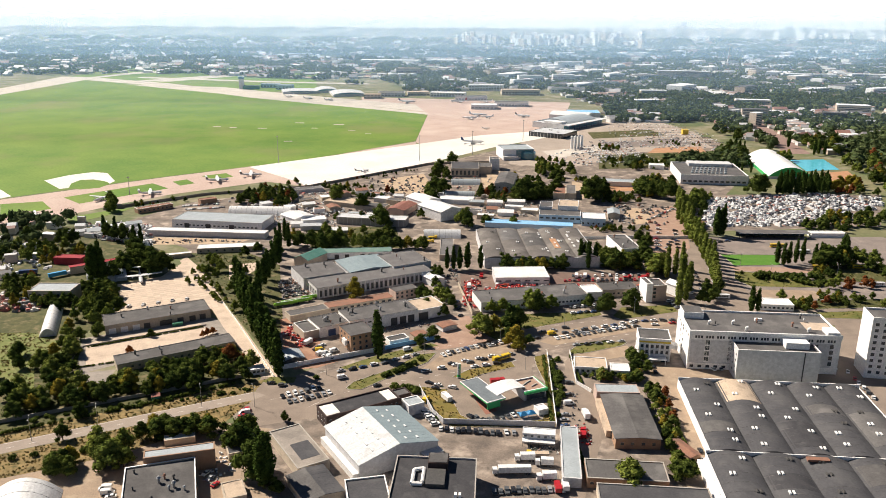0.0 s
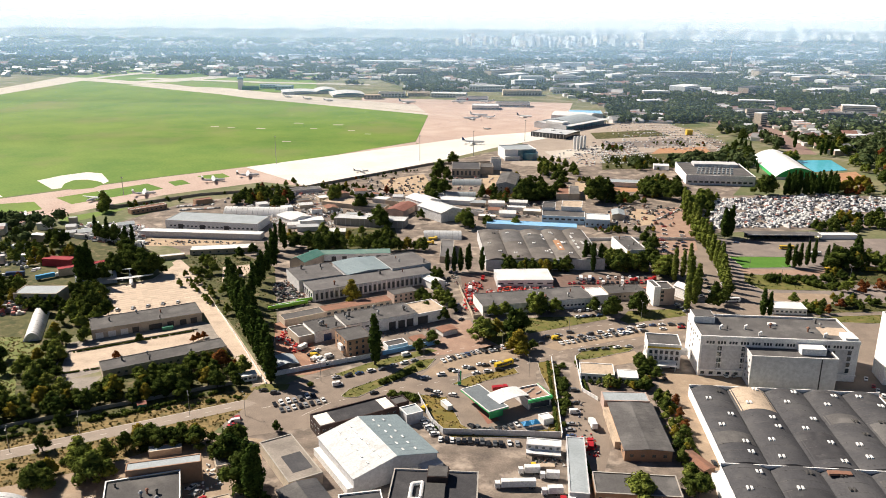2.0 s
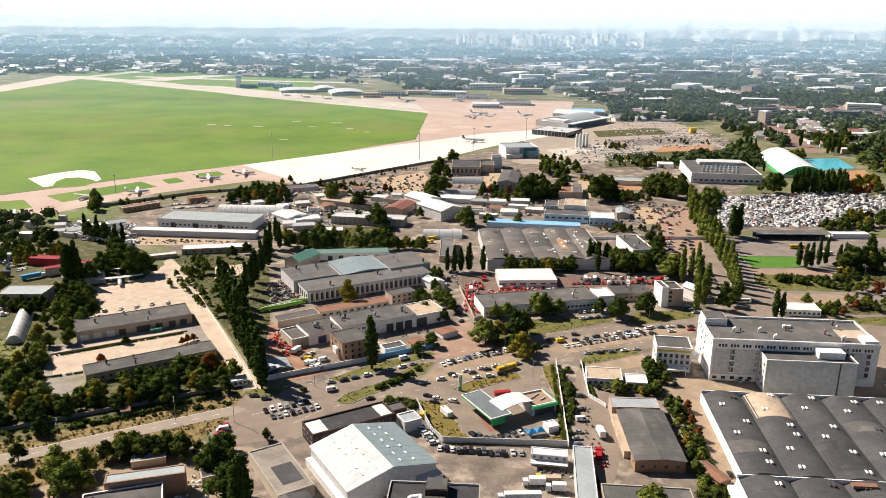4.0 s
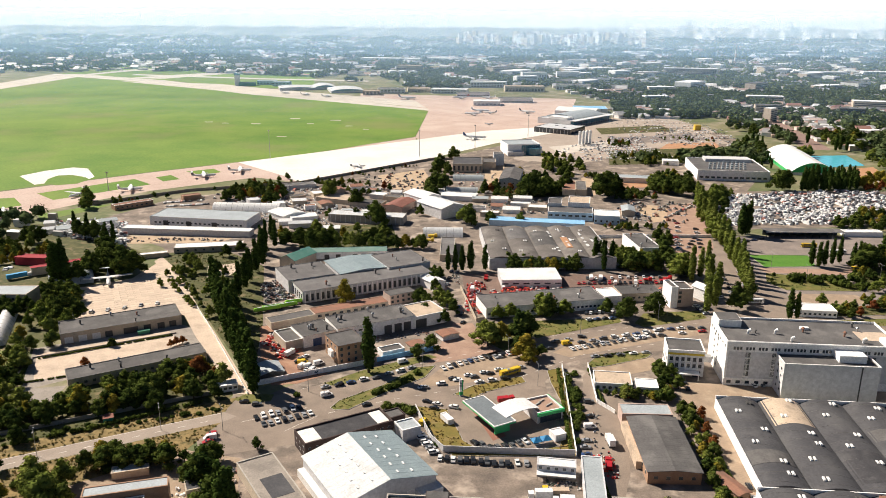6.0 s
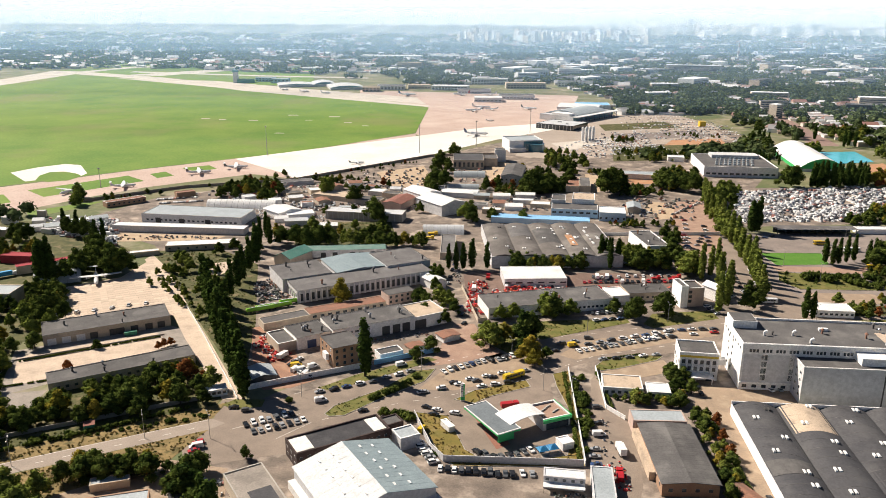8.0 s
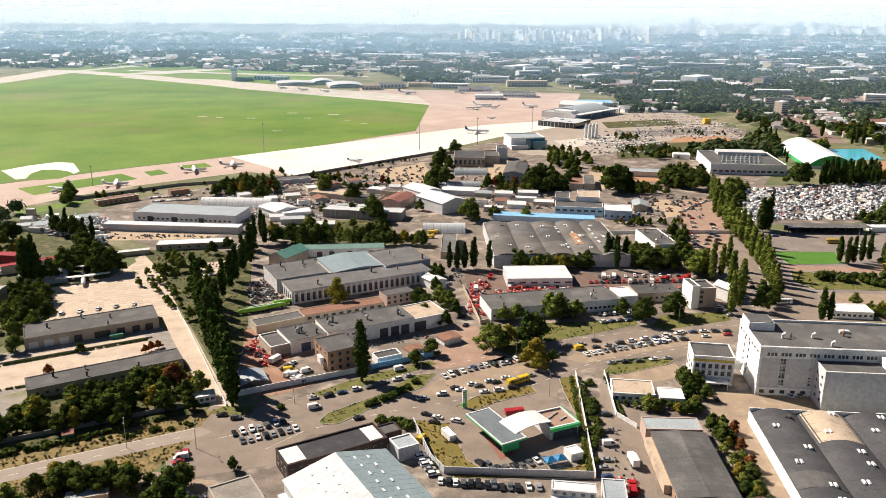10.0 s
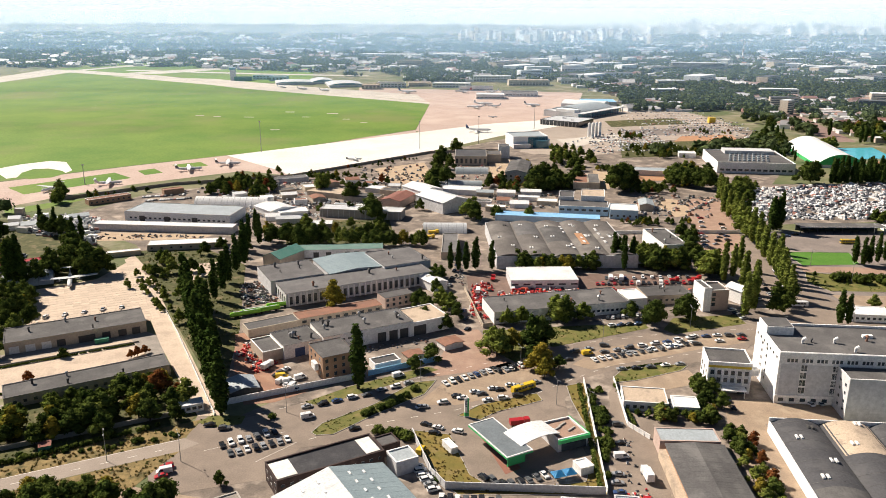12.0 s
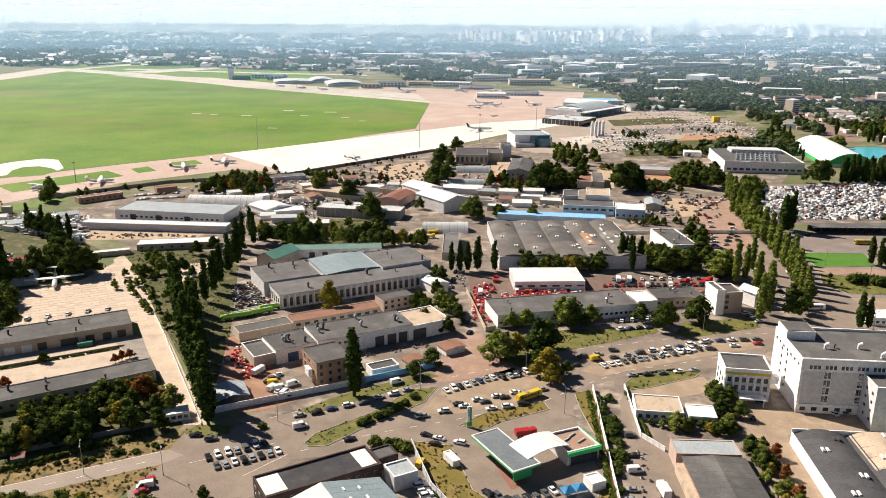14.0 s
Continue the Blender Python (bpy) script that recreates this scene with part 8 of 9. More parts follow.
def bus(x, y, turn, paint, label, length=11.5):
    b = root("bus", x, y, turn, label, "bus", "buses", ground_at(*spot(x, y)))
    bm = boxed(0, 0, 0.4, length, 2.5, 2.6)
    bmesh.ops.bevel(bm, geom=bm.edges[:], offset=0.15, segments=2, affect="EDGES")
    part("body", bm, PAINT[paint], b)
    for s in (1, -1):
        for i in range(6):
            part("side_window", boxed(-length / 2 + 1.3 + i * (length - 2) / 6 + 0.2, s * 1.26, 1.5, (length - 2) / 6 - 0.2, 0.04, 0.95), GLASS, b)
    part("windscreen", boxed(length / 2, 0, 1.3, 0.06, 2.2, 1.2), GLASS, b)
    part("roof_hatch", boxed(-1, 0, 3.0, 1.6, 1.2, 0.2), PAINT["silver"], b)
    for px in (length * 0.32, -length * 0.3):
        for s in (1, -1):
            part("wheel", rod(bmesh.new(), (px, s * 1.26, 0.48), (px, s * 0.95, 0.48), 0.48, 0.48, 12), RUBBER, b)
    return b


lorry("articulated_lorry", 29.5, 215.2, 182, 16.5, "white", ROOF_WHITE, "long white articulated lorry on the yard")
lorry("box_lorry", 36.0, 223.5, 182, 9.0, "white", ROOF_WHITE, "white box lorry parked in a yard")
lorry("box_lorry", 44.0, 220.4, 176, 8.0, "white", ROOF_WHITE, "white box lorry parked in a yard")
lorry("box_lorry", 43.6, 211.6, 184, 8.6, "white", ROOF_WHITE, "white box lorry parked in a yard")
lorry("box_lorry", 42.0, 226.0, 180, 10.0, "yellow", ROOF_TAN, "lorry with a sandy cover parked in a yard", 1.2)
lorry("box_lorry", 47.2, 205.2, 92, 6.4, "red", PAINT["red"], "small red lorry in a parking row", 2.0)
lorry("box_lorry", 50.4, 206.0, 92, 6.0, "white", ROOF_WHITE, "small white lorry in a parking row", 2.2)
lorry("box_lorry", 69.0, 255.0, 95, 8.0, "white", ROOF_WHITE, "white box lorry on a works drive")
lorry("fire_lorry", 28.8, 284.0, 12, 8.0, "red", PAINT["red"], "red lorry at the filling station", 1.8)
lorry("box_lorry", 64.8, 240.5, 80, 7.0, "red", PAINT["red"], "red lorry on a works drive", 1.6)
lorry("articulated_lorry", -243.0, 439.0, 35, 15.0, "white", PAINT["tarp"], "lorry with a blue tarpaulin trailer")
lorry("articulated_lorry", -305.0, 425.0, 190, 15.0, "white", PAINT["blue"], "lorry with a dark blue trailer")
for x, y in ((-10.9, 517.0), (-8.8, 508.3), (-11.4, 498.3)):
    lorry("tipper_lorry", x, y, 8, 7.5, "yellow", PAINT["yellow"], "yellow tipper lorry parked in a yard", 1.2)
for x, y, a in ((145.3, 422.8, 5), (148.7, 426.0, 10), (134.8, 423.7, 0), (28.2, 424.3, 80)):
    lorry("box_lorry", x, y, a, 5.6, "red", PAINT["red"], "red lorry in a machine yard", 0.8)
for x, y, a in ((97.9, 425.3, 80), (104.1, 425.3, 75), (124.5, 449.9, 20), (18.5, 406.0, 85), (-78.5, 324.3, 60)):
    lorry("box_lorry", x, y, a, 7.0, "white", ROOF_WHITE, "white box lorry beside sheds", 2.0)
lorry("articulated_lorry", -279.4, 422.0, 35, 15.0, "white", PAINT["tarp"], "lorry with a blue tarpaulin trailer")
bus(33.0, 307.8, 28, "yellow", "yellow city bus on the avenue")
bus(278.0, 492.0, 180, "yellow", "yellow city bus at the station")
bus(292.0, 478.0, 180, "white", "white city bus at the station")
bus(288.0, 445.0, 180, "yellow", "yellow city bus at the station")
bus(318.0, 446.0, 180, "yellow", "yellow city bus at the station")
bus(350.0, 440.0, 180, "yellow", "yellow city bus at the station")
bus(190.0, 391.0, 0, "white", "white coach at the kerb")
bus(310.0, 413.0, 0, "white", "white coach at the kerb")
bus(326.0, 411.0, 0, "white", "white coach at the kerb")
for x, y, a in ((63.0, 265.5, 5), (-53.0, 288.0, 20), (-20.0, 318.0, 25), (-90.0, 298.5, 20), (-66.5, 313.0, 25), (-62.0, 316.0, 30)):
    park(("white", "van"), x, y, a)
for x, y, a in ((-70.0, 316.5, 10), (-8.0, 268.0, 60), (66.0, 338.0, 15)):
    park(("yellow", "van"), x, y, a)


# ---- heaps, scrap and stalls ----
def speckled(name, colours):
    """A surface that takes one of the colours for each separate piece."""
    m = bpy.data.materials.new(name)
    m.use_nodes = True
    n, k = m.node_tree.nodes, m.node_tree.links
    geo, ramp = n.new("ShaderNodeNewGeometry"), n.new("ShaderNodeValToRGB")
    ramp.color_ramp.interpolation = "CONSTANT"
    e = ramp.color_ramp.elements
    while len(e) < len(colours):
        e.new(0.5)
    for i, c in enumerate(colours):
        e[i].position, e[i].color = i / len(colours), (*c, 1)
    k.new(geo.outputs["Random Per Island"], ramp.inputs["Fac"])
    k.new(ramp.outputs["Color"], n["Principled BSDF"].inputs["Base Color"])
    n["Principled BSDF"].inputs["Roughness"].default_value = 0.6
    return m


PALE_JUNK = speckled("pale scrap", [(0.75, 0.75, 0.74), (0.6, 0.6, 0.6), (0.08, 0.08, 0.09), (0.7, 0.7, 0.7), (0.10, 0.10, 0.11), (0.78, 0.77, 0.74), (0.3, 0.3, 0.31), (0.65, 0.66, 0.67), (0.16, 0.17, 0.2), (0.42, 0.2, 0.16), (0.72, 0.72, 0.7), (0.05, 0.05, 0.05), (0.5, 0.5, 0.5), (0.74, 0.73, 0.7), (0.2, 0.2, 0.2), (0.66, 0.66, 0.66)])
DARK_JUNK = speckled("dark scrap", [(0.05, 0.05, 0.05), (0.12, 0.10, 0.09), (0.3, 0.28, 0.26), (0.55, 0.54, 0.52), (0.08, 0.10, 0.14), (0.25, 0.12, 0.08), (0.16, 0.15, 0.14), (0.06, 0.08, 0.06)])
RED_JUNK = speckled("red machines", [(0.5, 0.03, 0.03), (0.42, 0.03, 0.03), (0.55, 0.10, 0.05), (0.08, 0.07, 0.07), (0.6, 0.58, 0.56)])
ROOF_JUNK = speckled("patched stall roofs", [(0.42, 0.12, 0.09), (0.5, 0.48, 0.45), (0.3, 0.28, 0.26), (0.55, 0.3, 0.24), (0.62, 0.6, 0.57), (0.2, 0.19, 0.18)])


def heap(name, outline, count, low, high, material, label, seed, tall=1.0, lane=0.0):
    """Many small machines, crates and vehicle shells standing about on a plot, past counting."""
    rnd = random.Random(seed)
    xs, ys = [p[0] for p in outline], [p[1] for p in outline]
    vs, fs, n, tries = [], [], 0, 0
    while n < count and tries < count * 20:
        tries += 1
        x, y = rnd.uniform(min(xs), max(xs)), rnd.uniform(min(ys), max(ys))
        if not inside(x, y, outline) or built_on(*spot(x, y)):
            continue
        if lane and ((y + x * 0.12 + 2.5 * math.sin(x * 0.09)) % lane < lane * 0.3 or math.sin(x * 0.13 + 1.7 * math.sin(y * 0.07)) * math.sin(y * 0.11 + x * 0.03) > 0.62):
            continue
        n += 1
        x, y = spot(x, y)
        sx, sy, sz = rnd.uniform(low, high) * 0.85, rnd.uniform(low, high) * 0.5, rnd.uniform(low, high) * 0.42 * tall
        a = rnd.choice((0.1, 0.4, 1.6, 1.9)) + rnd.uniform(-.3, .3)
        c, s = math.cos(a), math.sin(a)
        shift = rnd.uniform(-0.3, 0.3) * sx
        for ox, lx, ly, z0, z1 in ((0, sx, sy, 0, sz * 0.6), (shift, sx * 0.42, sy * 0.9, sz * 0.6, sz * 1.15), (shift + sx * 0.62, sx * 0.3, sy * 0.7, 0, sz * 0.4)):
            i = len(vs)
            top = rnd.uniform(0.7, 0.98)
            for dz, f in ((z0, 1), ((z0 + z1) / 2, 1.0), (z1, top)):
                for dx, dy in ((-1, -1), (1, -1), (1, 1), (-1, 1)):
                    u, v = ox + dx * lx / 2 * f, dy * ly / 2 * f
                    vs.append((x + u * c - v * s, y + u * s + v * c, dz))
            for l in (0, 4):
                for k in range(4):
                    j = (k + 1) % 4
                    fs.append((i + l + k, i + l + j, i + l + 4 + j, i + l + 4 + k))
            fs.append((i + 8, i + 9, i + 10, i + 11))
    me = bpy.data.meshes.new(name)
    me.from_pydata(vs, [], fs)
    me.materials.append(material)
    return tagged(new(name, me), label, "scrap", kind="stuff")


def far_cars():
    """Rows of cars too far off to pick apart."""
    vs, fs = [], []
    side = [(-2.2, 0.3), (2.2, 0.3), (2.2, 0.75), (1.0, 0.9), (0.4, 1.4), (-1.2, 1.4), (-1.8, 0.95), (-2.2, 0.9)]
    for a, b, count, turn in FAR_ROWS:
        for i in range(count):
            if car_rnd.random() < 0.15:
                continue
            t = i / max(1, count - 1)
            x, y = a[0] + (b[0] - a[0]) * t, a[1] + (b[1] - a[1]) * t + car_rnd.uniform(-.5, .5)
            x, y = spot(x, y)
            c, s = math.cos(radians(bearing(turn))), math.sin(radians(bearing(turn)))
            o = len(vs)
            for w in (-0.9, 0.9):
                vs.extend((x + u * c - w * s, y + u * s + w * c, v) for u, v in side)
            fs.append(tuple(o + k for k in range(8)))
            fs.append(tuple(o + 15 - k for k in range(8)))
            fs.extend((o + k, o + 8 + k, o + 8 + (k + 1) % 8, o + (k + 1) % 8) for k in range(8))
    me = bpy.data.meshes.new("distant_cars")
    me.from_pydata(vs, [], fs)
    me.materials.append(PALE_JUNK)
    tagged(new("distant_cars", me), "rows of distant parked cars", "cars", kind="stuff")


far_cars()
heap("market_stalls", [(265, 631), (392, 655), (462, 642), (438, 604), (340, 549), (237, 544)], 1900, 1.8, 8.6, PALE_JUNK, "crowded field of white vehicle shells and stalls", 1, 0.8, 9.5)
heap("scrap_pile", [(-119, 414), (-101, 425), (-91, 395), (-108, 386)], 160, 1.2, 4.0, DARK_JUNK, "pile of mixed scrap beside a hall", 2)
heap("scrap_pile", [(-97, 634), (-21, 647), (-23, 728), (-82, 711)], 90, 1.5, 5.0, DARK_JUNK, "scattered machines and crates on a sandy plot", 3)
heap("scrap_pile", [(152, 554), (204, 547), (237, 610), (175, 615)], 80, 1.5, 5.5, DARK_JUNK, "scattered machines and crates on a yard", 4)
heap("stall_roofs", [(-330, 372), (-261, 362), (-266, 379), (-330, 400)], 120, 3.0, 8.0, ROOF_JUNK, "crowded small stalls with red and white roofs", 5)
heap("scrap_pile", [(-307, 508), (-237, 481), (-266, 547), (-323, 538)], 170, 2.0, 8.0, PALE_JUNK, "crowded stores and pale sheds", 6)
heap("stall_roofs", [(35, 569), (94, 574), (103, 628), (38, 616)], 70, 1.5, 5.0, DARK_JUNK, "crowded small sheds and crates", 7)
heap("stall_roofs", [(-158, 549), (-84, 542), (-111, 660), (-215, 640)], 150, 1.5, 6.0, PALE_JUNK, "crowded market sheds with pale roofs", 8, 0.7)
heap("parked_machines", [(13, 374), (25, 374), (27, 420), (16, 420)], 90, 1.4, 4.5, RED_JUNK, "row of red farm machines on a yard", 9)
heap("parked_machines", [(-97, 338), (-80, 318), (-76, 328), (-92, 352)], 60, 1.2, 3.6, RED_JUNK, "red and orange machines on a red yard", 10)
heap("parked_machines", [(30, 398), (150, 404), (150, 412), (30, 408)], 210, 1.2, 5.2, RED_JUNK, "red farm machines beside a hall", 11)
for x, y, a, n in ((-103.5, 375.5, 22, 15.0), (-93.5, 380.5, 26, 13.0), (-100.0, 379.0, 24, 14.0), (-89.5, 386.0, 20, 11.0)):
    t = root("tank_trailer", x, y, a, "long lime green tank trailer on a yard", "trailer", "lime green trailers", ground_at(*spot(x, y)))
    bm = rod(bmesh.new(), (-n / 2, 0, 1.9), (n / 2, 0, 1.9), 1.15, 1.15, 12)
    rod(bm, (n / 2, 0, 1.9), (n / 2 + 0.5, 0, 1.9), 1.15, 0.6, 12)
    rod(bm, (-n / 2, 0, 1.9), (-n / 2 - 0.5, 0, 1.9), 1.15, 0.6, 12)
    part("tank", bm, PAINT["lime"], t)
    part("walkway", boxed(0, 0, 3.02, n * 0.8, 0.5, 0.12), PAINT["white"], t)
    part("chassis", boxed(0, 0, 0.55, n * 0.95, 1.1, 0.35), DARK_METAL, t)
    for px in (-n * 0.36, -n * 0.26, n * 0.34):
        for side in (1, -1):
            part("wheel", rod(bmesh.new(), (px, side * 1.1, 0.5), (px, side * 0.8, 0.5), 0.5, 0.5, 12), RUBBER, t)
heap("car_shells", [(158, 767), (266, 852), (285, 975), (227, 951), (130, 830)], 170, 2.5, 4.8, PALE_JUNK, "crowded rows of distant parked cars", 13, 0.7)
heap("car_shells", [(250, 900), (420, 880), (430, 1060), (280, 1020)], 200, 2.5, 4.8, PALE_JUNK, "crowded rows of distant parked cars", 14, 0.7)
heap("scrap_pile", [(-30, 640), (60, 640), (60, 720), (-10, 720)], 60, 1.5, 5.0, ROOF_JUNK, "scattered crates behind stores", 15)
heap("scrap_pile", [(-165, 590), (-60, 640), (-150, 668), (-240, 620)], 80, 2.0, 7.0, ROOF_JUNK, "crowded low sheds by the perimeter", 16, 0.6)
heap("scrap_pile", [(-98, 205), (-72, 235), (-84, 240), (-106, 228)], 70, 0.8, 2.6, PALE_JUNK, "heap of pale rubbish and old vehicles", 17)
heap("scrap_pile", [(39, 228), (52, 228), (52, 233), (39, 233)], 40, 0.6, 2.0, DARK_JUNK, "dark crates in front of cabins", 18)
heap("scrap_pile", [(58, 232), (68, 235), (68, 250), (60, 246)], 30, 0.8, 2.6, RED_JUNK, "red crates beside a store", 19)
heap("scrap_pile", [(-345, 430), (-270, 440), (-270, 460), (-345, 470)], 60, 2, 7, PALE_JUNK, "pale vehicles and crates by a road", 20)

heap("yard_clutter", [(-44, 342), (-8, 354), (-7, 348), (-42, 336)], 36, 0.5, 2.0, DARK_JUNK, "crates and scrap along a workshop yard", 21)
heap("yard_clutter", [(3, 485), (7, 485), (12, 416), (7, 416)], 60, 0.6, 2.4, DARK_JUNK, "crates and scrap beside a lane", 22)
heap("yard_clutter", [(-17, 530), (8, 531), (8, 519), (-16, 515)], 60, 0.8, 3.0, PALE_JUNK, "crates and vehicles behind a store", 23)
heap("yard_clutter", [(67, 279), (70, 279), (65, 246), (61, 246)], 16, 0.6, 2.0, DARK_JUNK, "crates and pallets beside a drive", 24)
heap("yard_clutter", [(-124, 590), (-22, 592), (-21, 574), (-120, 568)], 120, 0.8, 3.4, DARK_JUNK, "mixed scrap along a shed row", 25)
heap("yard_clutter", [(-162, 566), (-96, 555), (-94, 539), (-156, 541)], 90, 0.8, 3.0, PALE_JUNK, "crates and vehicles between sheds", 26)
heap("yard_clutter", [(-247, 503), (-169, 501), (-172, 494), (-242, 492)], 70, 0.8, 3.2, DARK_JUNK, "stacked timber and scrap on a sandy plot", 27)


# ---- kerbs, lane markings and yard slabs ----
def kerb(outline, z=0.0):
    thing = tagged(new("kerb_line"), "low pale kerb round an island", "kerb", kind="structure")
    for (x0, y0), (x1, y1) in zip(outline, outline[1:] + outline[:1]):
        run = math.hypot(x1 - x0, y1 - y0)
        part("kerb", boxed(0, 0, 0, run, 0.25, 0.24), KERB, thing,
             place=pose((x0 + x1) / 2, (y0 + y1) / 2, 0, 0, 0, math.degrees(math.atan2(y1 - y0, x1 - x0))))


for ob in [o for o in scene.objects if o.name.startswith(("median_island", "station_lawn", "bus_lawn", "park_lawn"))]:
    kerb([(v.co.x, v.co.y) for v in ob.data.vertices[:len(ob.data.vertices) // 2]])


def dashes(points, on=3.0, off=4.5, wide=0.22, z=0.062):
    bm = bmesh.new()
    points = [spot(x, y) for x, y in points]
    for (x0, y0), (x1, y1) in zip(points, points[1:]):
        run, a = math.hypot(x1 - x0, y1 - y0), math.degrees(math.atan2(y1 - y0, x1 - x0))
        n = max(1, int(run / (on + off)))
        for i in range(n):
            t = (i + 0.5) / n
            block(bm, x0 + (x1 - x0) * t, y0 + (y1 - y0) * t, z - 0.01, on if off else run / n, wide, 0.014, a)
    tagged(part("lane_marking", bm, CONCRETE_WHITE), "worn white painted lane markings", "road marking", kind="stuff")


dashes([(-76, 289), (-45, 303), (-7, 319), (22, 331), (47, 345), (76, 351), (122, 362), (166, 365)])
dashes([(-52, 274), (-25, 285), (2, 293), (37, 305), (57, 318), (76, 329), (100, 335), (138, 346)])
dashes([(-330, 175), (-196, 228.6), (-98, 269.5)], 3, 6)
dashes([(-196, 232.6), (-144, 254.8), (-97, 274.2)], 6, 0, 0.2)
dashes([(-86, 268), (-60, 279)], 26, 0, 0.16)
dashes([(-66, 262), (-54, 273)], 26, 0, 0.16)

yard = [o for o in scene.objects if o.name == "plane_yard"][0]
outline = [(v.co.x, v.co.y) for v in yard.data.vertices[:len(yard.data.vertices) // 2]]
bm = bmesh.new()
block(bm, 0, 0, 0, 3.86, 3.86, 0.05, taper=0.985)
slab_mesh = bpy.data.meshes.new("slab")
bm.to_mesh(slab_mesh)
bm.free()
slab_mesh.materials.append(surf("yard slab", (0.60, 0.48, 0.37), (0.52, 0.42, 0.33), 3, fine=0.5, vary=0.10))
turn = radians(bearing(22))
for i in range(-17, 18):
    for j in range(-17, 18):
        x, y = spot(-187, 392)
        x, y = x + (i * math.cos(turn) - j * math.sin(turn)) * 4, y + (i * math.sin(turn) + j * math.cos(turn)) * 4
        if all(inside(x + dx, y + dy, outline) for dx in (-2.3, 2.3) for dy in (-2.3, 2.3)) and not built_on(x, y, 1.5):
            ob = new("slab", slab_mesh)
            ob.parent = yard
            ob.matrix_basis = pose(x, y, 0.03 + 0.004 * ((i * 7 + j * 3) % 3), 0, 0, math.degrees(turn))




# ---- hedges and small yard things ----
def hedge(points, high, label="clipped dark green hedge"):
    lobes = []
    points = [spot(x, y) for x, y in points]
    for (x0, y0), (x1, y1) in zip(points, points[1:]):
        n = max(2, int(math.hypot(x1 - x0, y1 - y0) / (high * 0.9)))
        for i in range(n):
            t = (i + 0.5) / n
            if tree_rnd.random() < 0.88:
                lobes.append(((x0 + (x1 - x0) * t, y0 + (y1 - y0) * t, high * 0.5), (high * 0.6, high * 0.6, high * tree_rnd.uniform(0.45, 0.62))))
    vs, fs = leaf_cloud(lobes, len(lobes) * 26, high * 0.28, 5)
    me = bpy.data.meshes.new("hedge")
    me.from_pydata(vs, [], fs)
    me.materials.append(LEAF)
    tagged(new("hedge", me), label, "hedge")


hedge([(-205.0, 318.5), (-147.0, 345.0)], 1.0)
hedge([(-207.0, 317.0), (-201.5, 298.0)], 1.6)
hedge([(-201.0, 296.0), (-180.0, 303.0)], 1.0)
hedge([(-330.0, 184.0), (-205.0, 238.0), (-142.0, 265.0), (-108.0, 282.0)], 1.8, "weedy overgrown hedge along a fence")
hedge([(72.0, 312.0), (73.0, 284.0)], 1.4)
hedge([(78.0, 325.0), (98.0, 330.0)], 0.9)
hedge([(-2.0, 252.0), (-10.0, 275.0)], 1.2)
hedge([(52.0, 250.0), (57.0, 312.0)], 1.6)
hedge([(60.0, 238.0), (62.0, 212.0)], 1.5)
hedge([(112.0, 272.0), (108.0, 215.0)], 1.8)
c = tagged(part("waste_container", boxed(0, 0, 0, 6.0, 2.2, 2.0, taper=1.06), PAINT["green"], place=pose(*spot(-163.5, 347.0), 0.05, 0, 0, bearing(23))), "green steel waste container before garages", "container")


# ---- weeds on the verges, lawns and plots ----
def weeds(prefixes, every, low, high, most, leaves, label, seed):
    """Tufts of rough weeds scattered over the named grass patches, past counting."""
    rnd = random.Random(seed)
    shapes = []
    for i in range(4):
        v, f = leaf_cloud([((0, 0, 0.35), (0.6, 0.6, 0.45))], 14, 0.34, 300 + seed + i, core=False)
        shapes.append((np.array([tuple(p) for p in v]), f))
    allv, allf, base = [], [], 0
    for ob in [o for o in scene.objects if o.name.split(".")[0] in prefixes]:
        line = [(v.co.x, v.co.y) for v in ob.data.vertices[:len(ob.data.vertices) // 2]]
        xs, ys = [max(-330, min(330, p[0])) for p in line], [min(710, p[1]) for p in line]
        area = (max(xs) - min(xs)) * (max(ys) - min(ys))
        for _ in range(min(most, int(area / every))):
            x, y = rnd.uniform(min(xs), max(xs)), rnd.uniform(min(ys), max(ys))
            if not inside(x, y, line) or noise.noise((x / 7, y / 7, seed)) < -0.12:
                continue
            k, a = rnd.uniform(low, high), rnd.uniform(0, 6.28)
            c, s = math.cos(a) * k, math.sin(a) * k
            v, f = rnd.choice(shapes)
            w = np.empty_like(v)
            w[:, 0], w[:, 1], w[:, 2] = x + v[:, 0] * c - v[:, 1] * s, y + v[:, 0] * s + v[:, 1] * c, v[:, 2] * k + 0.05
            allv.append(w)
            allf.extend(tuple(i + base for i in q) for q in f)
            base += len(v)
    me = bpy.data.meshes.new("weeds")
    me.from_pydata(np.concatenate(allv).tolist(), [], allf)
    me.materials.append(leaves)
    tagged(new("weeds", me), label, "weeds", kind="stuff")


WEED_DRY = leafy("dry weeds", (0.26, 0.185, 0.075), (0.15, 0.13, 0.045), 0.4)
WEED_GREEN = leafy("green weeds", (0.075, 0.095, 0.026), (0.15, 0.155, 0.045), 0.4)
weeds(("verge_grass", "meadow", "station_lawn"), 2.2, 0.25, 0.8, 9000, WEED_DRY, "tufts of dry brown weeds on verges", 1)
weeds(("median_island", "lawn", "park_lawn", "park_grass", "verge_grass", "scrub"), 5, 0.25, 0.8, 5000, WEED_GREEN, "rough green weeds on verges and lawns", 2)

